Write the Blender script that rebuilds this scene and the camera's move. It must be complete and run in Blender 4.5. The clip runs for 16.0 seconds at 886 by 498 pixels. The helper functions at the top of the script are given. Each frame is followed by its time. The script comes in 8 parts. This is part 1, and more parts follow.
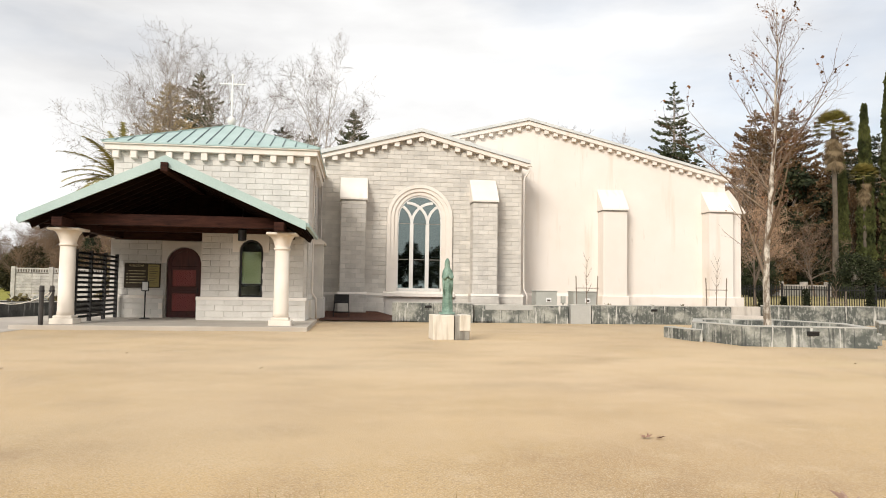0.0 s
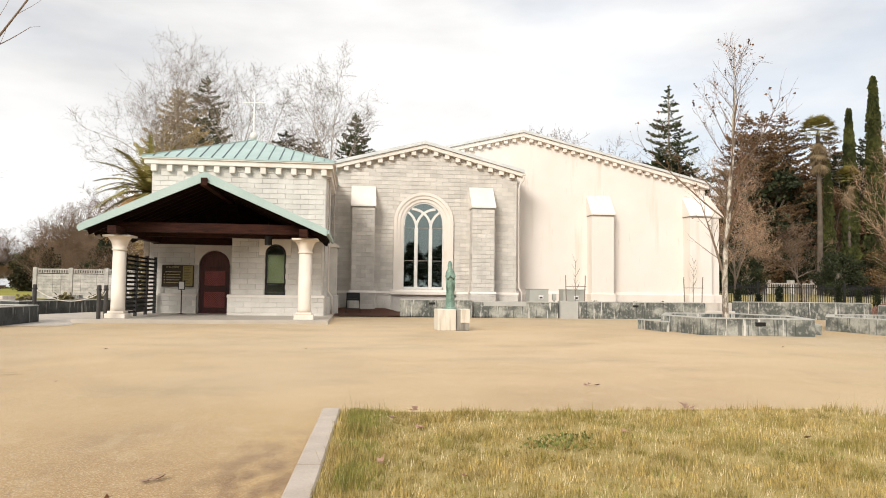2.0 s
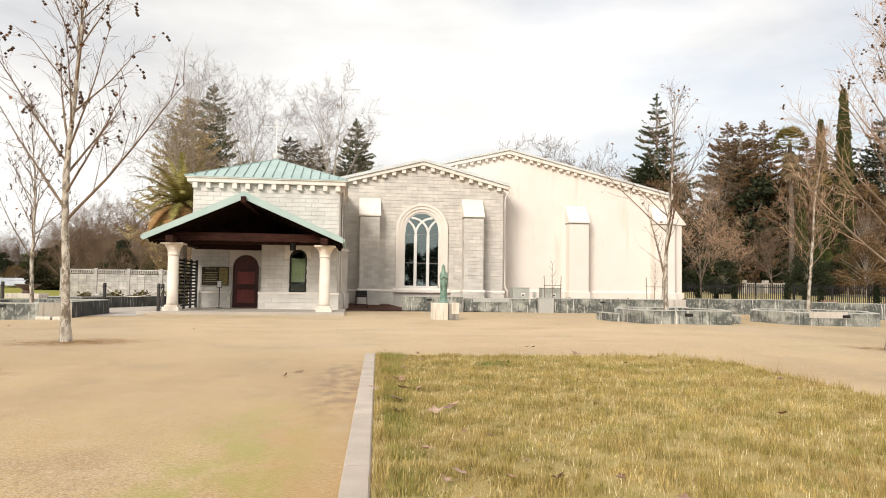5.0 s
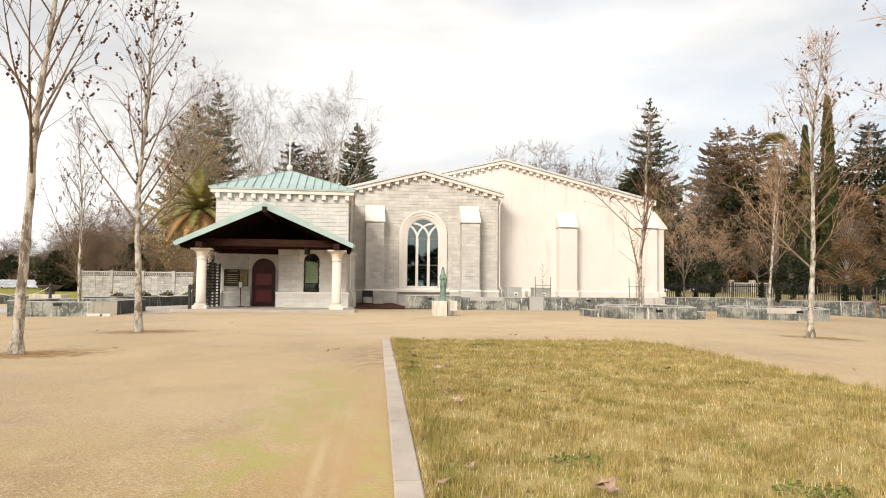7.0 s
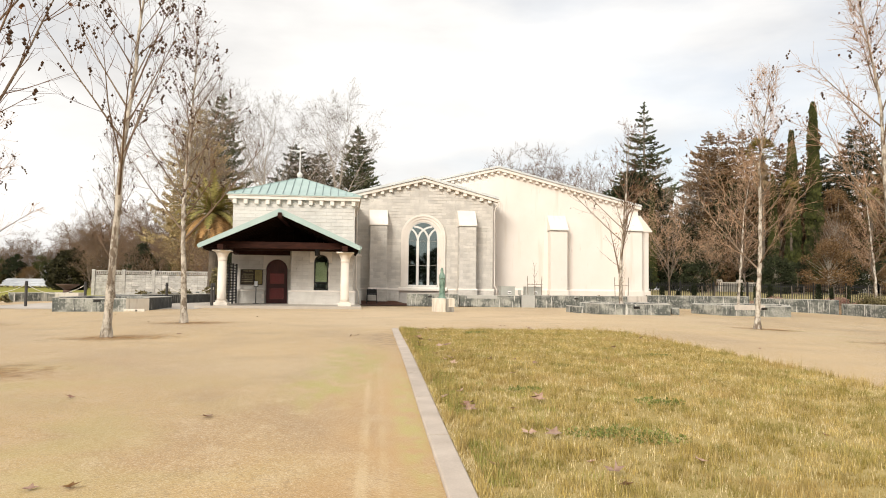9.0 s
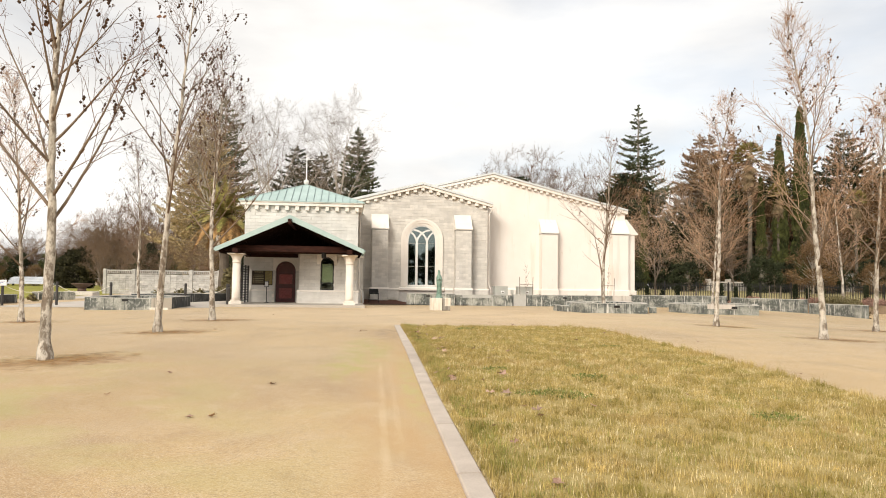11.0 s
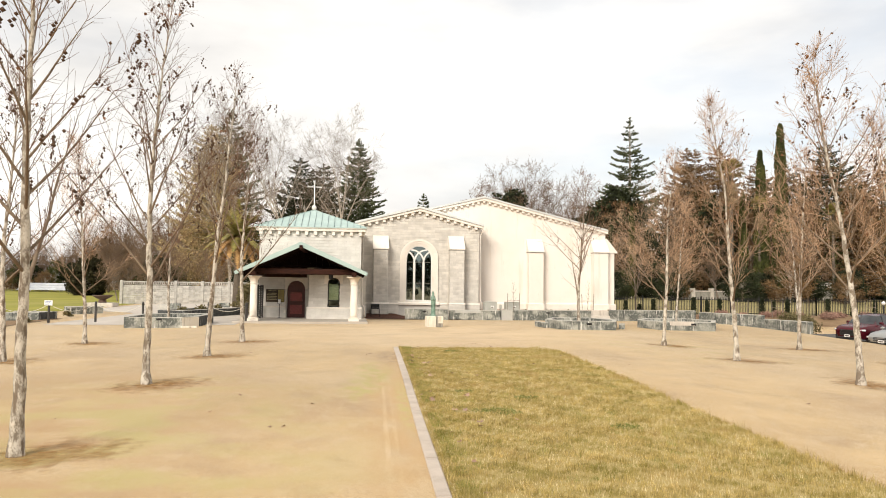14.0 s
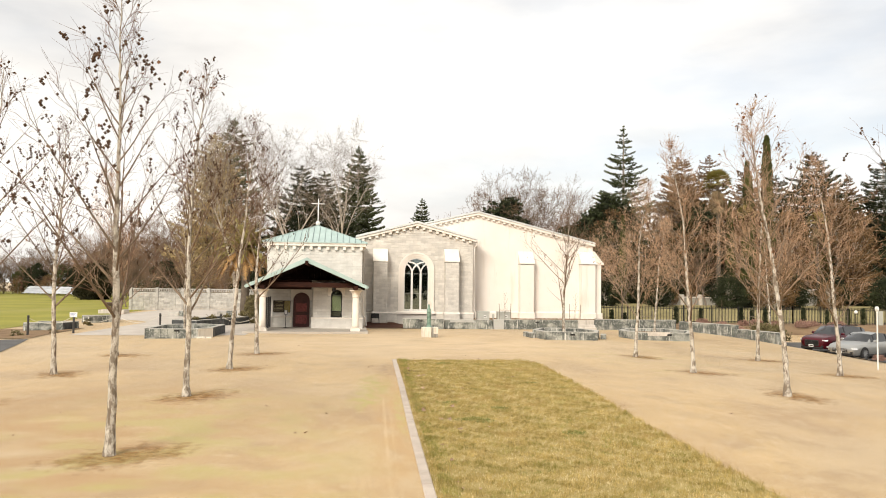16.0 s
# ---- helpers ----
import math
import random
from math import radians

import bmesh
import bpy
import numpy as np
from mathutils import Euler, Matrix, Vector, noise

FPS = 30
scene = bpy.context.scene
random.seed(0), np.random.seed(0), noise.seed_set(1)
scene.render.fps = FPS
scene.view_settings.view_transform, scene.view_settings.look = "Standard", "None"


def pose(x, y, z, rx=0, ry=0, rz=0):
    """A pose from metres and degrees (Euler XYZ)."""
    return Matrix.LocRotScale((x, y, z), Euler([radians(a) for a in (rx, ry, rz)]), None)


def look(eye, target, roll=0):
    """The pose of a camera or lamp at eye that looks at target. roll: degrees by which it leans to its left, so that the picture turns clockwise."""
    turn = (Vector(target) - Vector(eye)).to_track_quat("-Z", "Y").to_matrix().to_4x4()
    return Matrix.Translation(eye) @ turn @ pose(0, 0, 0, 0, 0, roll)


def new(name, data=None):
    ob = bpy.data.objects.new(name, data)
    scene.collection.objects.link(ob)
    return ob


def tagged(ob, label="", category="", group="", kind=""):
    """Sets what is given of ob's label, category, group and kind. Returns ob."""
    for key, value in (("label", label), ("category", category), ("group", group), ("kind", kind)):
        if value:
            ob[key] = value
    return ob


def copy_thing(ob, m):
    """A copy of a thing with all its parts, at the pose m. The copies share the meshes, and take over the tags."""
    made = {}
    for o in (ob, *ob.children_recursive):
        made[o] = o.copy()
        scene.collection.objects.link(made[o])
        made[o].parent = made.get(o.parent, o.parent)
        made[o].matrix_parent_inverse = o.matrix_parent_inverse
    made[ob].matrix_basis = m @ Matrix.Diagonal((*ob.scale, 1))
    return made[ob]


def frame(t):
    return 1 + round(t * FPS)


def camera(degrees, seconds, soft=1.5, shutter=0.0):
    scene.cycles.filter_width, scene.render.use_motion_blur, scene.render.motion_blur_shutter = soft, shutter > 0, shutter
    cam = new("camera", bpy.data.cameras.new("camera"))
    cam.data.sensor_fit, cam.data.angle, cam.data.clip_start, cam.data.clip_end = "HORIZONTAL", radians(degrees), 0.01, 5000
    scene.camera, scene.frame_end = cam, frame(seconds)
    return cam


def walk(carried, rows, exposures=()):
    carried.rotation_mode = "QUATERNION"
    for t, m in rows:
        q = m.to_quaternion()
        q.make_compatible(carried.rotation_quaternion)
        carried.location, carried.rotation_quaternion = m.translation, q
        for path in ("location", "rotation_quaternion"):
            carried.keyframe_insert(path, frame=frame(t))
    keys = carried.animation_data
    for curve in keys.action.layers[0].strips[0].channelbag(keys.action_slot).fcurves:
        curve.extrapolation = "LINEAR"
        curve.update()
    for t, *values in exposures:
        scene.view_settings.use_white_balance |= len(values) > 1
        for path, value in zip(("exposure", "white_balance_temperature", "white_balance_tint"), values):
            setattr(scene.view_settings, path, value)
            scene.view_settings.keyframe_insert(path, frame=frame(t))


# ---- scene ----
cam = camera(62.39, 16.0, soft=1.0)
# seconds, eye x y z, yaw, pitch, roll
ROWS = [
    (0.0, 2.051, 6.575, 1.296, -6.891, 3.072, 0.840),
    (0.5, 1.956, 5.881, 1.293, -6.846, 3.065, 0.780),
    (1.0, 1.833, 5.104, 1.287, -6.856, 3.039, 0.706),
    (1.5, 1.702, 4.287, 1.272, -6.865, 3.017, 0.695),
    (2.0, 1.565, 3.445, 1.265, -6.909, 3.013, 0.714),
    (2.5, 1.440, 2.589, 1.249, -6.954, 3.020, 0.721),
    (3.0, 1.355, 1.693, 1.232, -6.973, 3.019, 0.668),
    (3.5, 1.292, 0.795, 1.229, -6.984, 3.002, 0.623),
    (4.0, 1.231, -0.162, 1.228, -6.991, 2.994, 0.676),
    (4.5, 1.140, -1.090, 1.222, -7.023, 2.992, 0.727),
    (5.0, 1.018, -1.991, 1.210, -7.079, 2.997, 0.776),
    (5.5, 0.883, -2.874, 1.197, -7.138, 3.006, 0.806),
    (6.0, 0.754, -3.753, 1.186, -7.179, 3.016, 0.798),
    (6.5, 0.648, -4.638, 1.183, -7.178, 3.024, 0.735),
    (7.0, 0.565, -5.531, 1.186, -7.137, 3.032, 0.617),
    (7.5, 0.432, -6.413, 1.185, -7.164, 3.001, 0.618),
    (8.0, 0.315, -7.245, 1.173, -7.198, 3.011, 0.661),
    (8.5, 0.215, -8.051, 1.159, -7.226, 3.015, 0.687),
    (9.0, 0.122, -8.806, 1.152, -7.264, 2.985, 0.683),
    (9.5, 0.037, -9.565, 1.159, -7.297, 2.934, 0.695),
    (10.0, -0.039, -10.328, 1.182, -7.326, 2.865, 0.721),
    (10.5, -0.109, -11.107, 1.225, -7.344, 2.813, 0.741),
    (11.0, -0.173, -11.916, 1.294, -7.346, 2.816, 0.739),
    (11.5, -0.231, -12.764, 1.395, -7.325, 2.905, 0.697),
    (12.0, -0.293, -13.586, 1.555, -7.349, 2.903, 0.712),
    (12.5, -0.343, -14.425, 1.743, -7.336, 2.891, 0.690),
    (13.0, -0.407, -15.295, 1.940, -7.342, 2.897, 0.710),
    (13.5, -0.451, -16.158, 2.142, -7.363, 2.909, 0.724),
    (14.0, -0.486, -17.021, 2.353, -7.358, 2.924, 0.720),
    (14.5, -0.515, -17.900, 2.579, -7.363, 2.915, 0.738),
    (15.0, -0.572, -18.786, 2.790, -7.400, 2.944, 0.766),
    (15.5, -0.639, -19.689, 3.000, -7.420, 2.959, 0.774),
    (16.0, -0.706, -20.563, 3.149, -7.434, 2.970, 0.772),
]
walk(cam, [(t, pose(x, y, z, 90, 0, yaw) @ pose(0, 0, 0, pitch, 0, 0) @ pose(0, 0, 0, 0, 0, roll)) for t, x, y, z, yaw, pitch, roll in ROWS],
     exposures=((0.0, 0.0, 6500, 10), (3.5, 0.03, 6600, 10), (9.0, 0.06, 6700, 10), (13.0, 0.12, 6780, 10), (16.0, 0.15, 6850, 10)))
# ---- end of path ----


# ---- world, sun and exposure ----
SUN_AZ, SUN_EL = math.radians(212.0), math.radians(30.0)
world = bpy.data.worlds.new("sky")
scene.world = world
world.use_nodes = True
wn, wl = world.node_tree.nodes, world.node_tree.links
wn.clear()
w_out, w_bg = wn.new("ShaderNodeOutputWorld"), wn.new("ShaderNodeBackground")
w_sky = wn.new("ShaderNodeTexSky")
w_sky.sky_type, w_sky.sun_disc = "NISHITA", False
w_sky.sun_elevation, w_sky.sun_rotation = SUN_EL, SUN_AZ
w_gain = wn.new("ShaderNodeVectorMath")
w_gain.operation = "SCALE"
w_gain.inputs["Scale"].default_value = 1.3
w_co, w_map = wn.new("ShaderNodeTexCoord"), wn.new("ShaderNodeMapping")
w_map.inputs["Scale"].default_value = (1.0, 1.0, 3.2)
w_map.inputs["Location"].default_value = (0.35, 0.1, 0.4)
w_n1, w_n2 = wn.new("ShaderNodeTexNoise"), wn.new("ShaderNodeTexNoise")
w_n1.inputs["Scale"].default_value, w_n1.inputs["Detail"].default_value = 1.7, 7.0
w_n2.inputs["Scale"].default_value, w_n2.inputs["Detail"].default_value = 2.3, 6.0
w_r1, w_r2 = wn.new("ShaderNodeValToRGB"), wn.new("ShaderNodeValToRGB")
w_r1.color_ramp.elements[0].position, w_r1.color_ramp.elements[1].position = 0.28, 0.46
w_r1.color_ramp.elements[0].color = (0.62, 0.62, 0.62, 1)
w_r2.color_ramp.elements[0].position, w_r2.color_ramp.elements[1].position = 0.38, 0.66
w_r2.color_ramp.elements[0].color, w_r2.color_ramp.elements[1].color = (7.5, 7.5, 7.55, 1), (10.9, 10.85, 10.7, 1)
w_mix = wn.new("ShaderNodeMix")
w_mix.data_type = "RGBA"
wl.new(w_co.outputs["Generated"], w_map.inputs["Vector"])
wl.new(w_map.outputs["Vector"], w_n1.inputs["Vector"])
wl.new(w_map.outputs["Vector"], w_n2.inputs["Vector"])
wl.new(w_n1.outputs["Fac"], w_r1.inputs["Fac"])
wl.new(w_n2.outputs["Fac"], w_r2.inputs["Fac"])
wl.new(w_sky.outputs["Color"], w_gain.inputs[0])
wl.new(w_r1.outputs["Color"], w_mix.inputs["Factor"])
wl.new(w_gain.outputs["Vector"], w_mix.inputs["A"])
wl.new(w_r2.outputs["Color"], w_mix.inputs["B"])
wl.new(w_mix.outputs["Result"], w_bg.inputs["Color"])
w_bg.inputs["Strength"].default_value = 0.104
wl.new(w_bg.outputs["Background"], w_out.inputs["Surface"])

sun_data = bpy.data.lights.new("sun", "SUN")
sun_data.energy, sun_data.angle, sun_data.color = 3.3, math.radians(22.0), (1.0, 0.94, 0.86)
sun = new("sun", sun_data)
sun_way = Vector((math.sin(SUN_AZ) * math.cos(SUN_EL), math.cos(SUN_AZ) * math.cos(SUN_EL), math.sin(SUN_EL)))
sun.matrix_world = look(tuple(sun_way * 60), (0, 0, 0))
scene.view_settings.exposure = 0.0


# ---- materials ----
def mat(name, a, b, rough=0.8, scale=3.0, fine=40.0, bump=0.3, dist=0.01, metal=0.0, rnd=0.0, island=0.0, stretch=(1, 1, 1), spec=0.4, lo=0.35, hi=0.65):
    """Two-tone surface: coarse and fine noise between colours a and b, with relief."""
    m = bpy.data.materials.new(name)
    m.use_nodes = True
    n, l = m.node_tree.nodes, m.node_tree.links
    p = n["Principled BSDF"]
    geo, mp = n.new("ShaderNodeNewGeometry"), n.new("ShaderNodeMapping")
    mp.inputs["Scale"].default_value = stretch
    l.new(geo.outputs["Position"], mp.inputs["Vector"])
    n1, n2 = n.new("ShaderNodeTexNoise"), n.new("ShaderNodeTexNoise")
    n1.inputs["Scale"].default_value, n1.inputs["Detail"].default_value = scale, 5.0
    n2.inputs["Scale"].default_value, n2.inputs["Detail"].default_value = fine, 3.0
    for t in (n1, n2):
        l.new(mp.outputs["Vector"], t.inputs["Vector"])
    add = n.new("ShaderNodeMath")
    add.operation = "MULTIPLY_ADD"
    add.inputs[1].default_value = 0.35
    l.new(n2.outputs["Fac"], add.inputs[0])
    sc = n.new("ShaderNodeMath")
    sc.operation = "MULTIPLY"
    sc.inputs[1].default_value = 0.65
    l.new(n1.outputs["Fac"], sc.inputs[0])
    l.new(sc.outputs[0], add.inputs[2])
    ramp = n.new("ShaderNodeValToRGB")
    ramp.color_ramp.elements[0].position, ramp.color_ramp.elements[1].position = lo, hi
    ramp.color_ramp.elements[0].color, ramp.color_ramp.elements[1].color = (*a, 1), (*b, 1)
    l.new(add.outputs[0], ramp.inputs["Fac"])
    col = ramp.outputs["Color"]
    if rnd or island:
        hsv = n.new("ShaderNodeHueSaturation")
        mr = n.new("ShaderNodeMapRange")
        amount = rnd or island
        mr.inputs["To Min"].default_value, mr.inputs["To Max"].default_value = 1 - amount, 1 + amount
        if rnd:
            l.new(n.new("ShaderNodeObjectInfo").outputs["Random"], mr.inputs["Value"])
        else:
            l.new(geo.outputs["Random Per Island"], mr.inputs["Value"])
        l.new(mr.outputs[0], hsv.inputs["Value"])
        l.new(col, hsv.inputs["Color"])
        col = hsv.outputs["Color"]
    l.new(col, p.inputs["Base Color"])
    p.inputs["Roughness"].default_value, p.inputs["Metallic"].default_value = rough, metal
    p.inputs["Specular IOR Level"].default_value = spec
    if bump:
        bp = n.new("ShaderNodeBump")
        bp.inputs["Strength"].default_value, bp.inputs["Distance"].default_value = bump, dist
        l.new(add.outputs[0], bp.inputs["Height"])
        l.new(bp.outputs["Normal"], p.inputs["Normal"])
    return m


def overlay(m, colour, scale, lo, hi, stretch=(1, 1, 1), amount=1.0, detail=6.0, shift=(0, 0, 0)):
    """Lays a second noise-shaped stain of one colour over a material made by mat()."""
    n, l = m.node_tree.nodes, m.node_tree.links
    p = n["Principled BSDF"]
    old = p.inputs["Base Color"].links[0].from_socket
    geo, mp, tx, rp, mx = (n.new("ShaderNodeNewGeometry"), n.new("ShaderNodeMapping"), n.new("ShaderNodeTexNoise"),
                           n.new("ShaderNodeMapRange"), n.new("ShaderNodeMix"))
    mp.inputs["Scale"].default_value, mp.inputs["Location"].default_value = stretch, shift
    tx.inputs["Scale"].default_value, tx.inputs["Detail"].default_value = scale, detail
    rp.inputs["From Min"].default_value, rp.inputs["From Max"].default_value = lo, hi
    rp.inputs["To Max"].default_value = amount
    mx.data_type = "RGBA"
    mx.inputs["B"].default_value = (*colour, 1)
    l.new(geo.outputs["Position"], mp.inputs["Vector"])
    l.new(mp.outputs["Vector"], tx.inputs["Vector"])
    l.new(tx.outputs["Fac"], rp.inputs["Value"])
    l.new(rp.outputs[0], mx.inputs["Factor"])
    l.new(old, mx.inputs["A"])
    l.new(mx.outputs["Result"], p.inputs["Base Color"])
    return m


def kerb_patch(m, colour, off, half, mid, reach, amount, scale, lo, hi, stretch=(1, 1, 1)):
    """A noise-edged patch of one colour beside the kerb: its distance from the kerb, half width, middle y and reach."""
    n, l = m.node_tree.nodes, m.node_tree.links
    overlay(m, colour, scale, lo, hi, stretch, 1.0)
    mx = n["Principled BSDF"].inputs["Base Color"].links[0].from_node
    noise = mx.inputs["Factor"].links[0].from_socket
    geo, across, sep, a, b, xy, ln, fade, mul = (n.new("ShaderNodeNewGeometry"), n.new("ShaderNodeVectorMath"), n.new("ShaderNodeSeparateXYZ"), n.new("ShaderNodeMapRange"), n.new("ShaderNodeMapRange"), n.new("ShaderNodeCombineXYZ"),
                                                 n.new("ShaderNodeVectorMath"), n.new("ShaderNodeMapRange"), n.new("ShaderNodeMath"))
    across.operation, across.inputs[1].default_value = "DOT_PRODUCT", (1, -0.0357, 0)
    l.new(geo.outputs["Position"], across.inputs[0])
    l.new(geo.outputs["Position"], sep.inputs[0])
    for node, src, c, r in ((a, across.outputs["Value"], 0.9736 + off, half), (b, sep.outputs["Y"], mid, reach)):
        node.clamp = False
        node.inputs["From Min"].default_value, node.inputs["From Max"].default_value = c, c + r
        l.new(src, node.inputs["Value"])
    l.new(a.outputs[0], xy.inputs[0])
    l.new(b.outputs[0], xy.inputs[1])
    ln.operation = "LENGTH"
    l.new(xy.outputs[0], ln.inputs[0])
    fade.interpolation_type = "SMOOTHSTEP"
    fade.inputs["From Min"].default_value, fade.inputs["From Max"].default_value = 0.25, 1.0
    fade.inputs["To Min"].default_value, fade.inputs["To Max"].default_value = amount, 0.0
    l.new(ln.outputs["Value"], fade.inputs["Value"])
    mul.operation = "MULTIPLY"
    l.new(noise, mul.inputs[0])
    l.new(fade.outputs[0], mul.inputs[1])
    l.new(mul.outputs[0], mx.inputs["Factor"])


def glass(name, tint, rough=0.02, ior=3.2):
    m = bpy.data.materials.new(name)
    m.use_nodes = True
    n, l = m.node_tree.nodes, m.node_tree.links
    n.remove(n["Principled BSDF"])
    tr, gl, mx, fr = n.new("ShaderNodeBsdfTransparent"), n.new("ShaderNodeBsdfGlossy"), n.new("ShaderNodeMixShader"), n.new("ShaderNodeFresnel")
    tr.inputs["Color"].default_value = (*tint, 1)
    gl.inputs["Roughness"].default_value = rough
    gl.inputs["Color"].default_value = (0.80, 0.95, 0.90, 1)
    fr.inputs["IOR"].default_value = ior
    l.new(fr.outputs[0], mx.inputs[0])
    l.new(tr.outputs[0], mx.inputs[1])
    l.new(gl.outputs[0], mx.inputs[2])
    l.new(mx.outputs[0], n["Material Output"].inputs["Surface"])
    return m


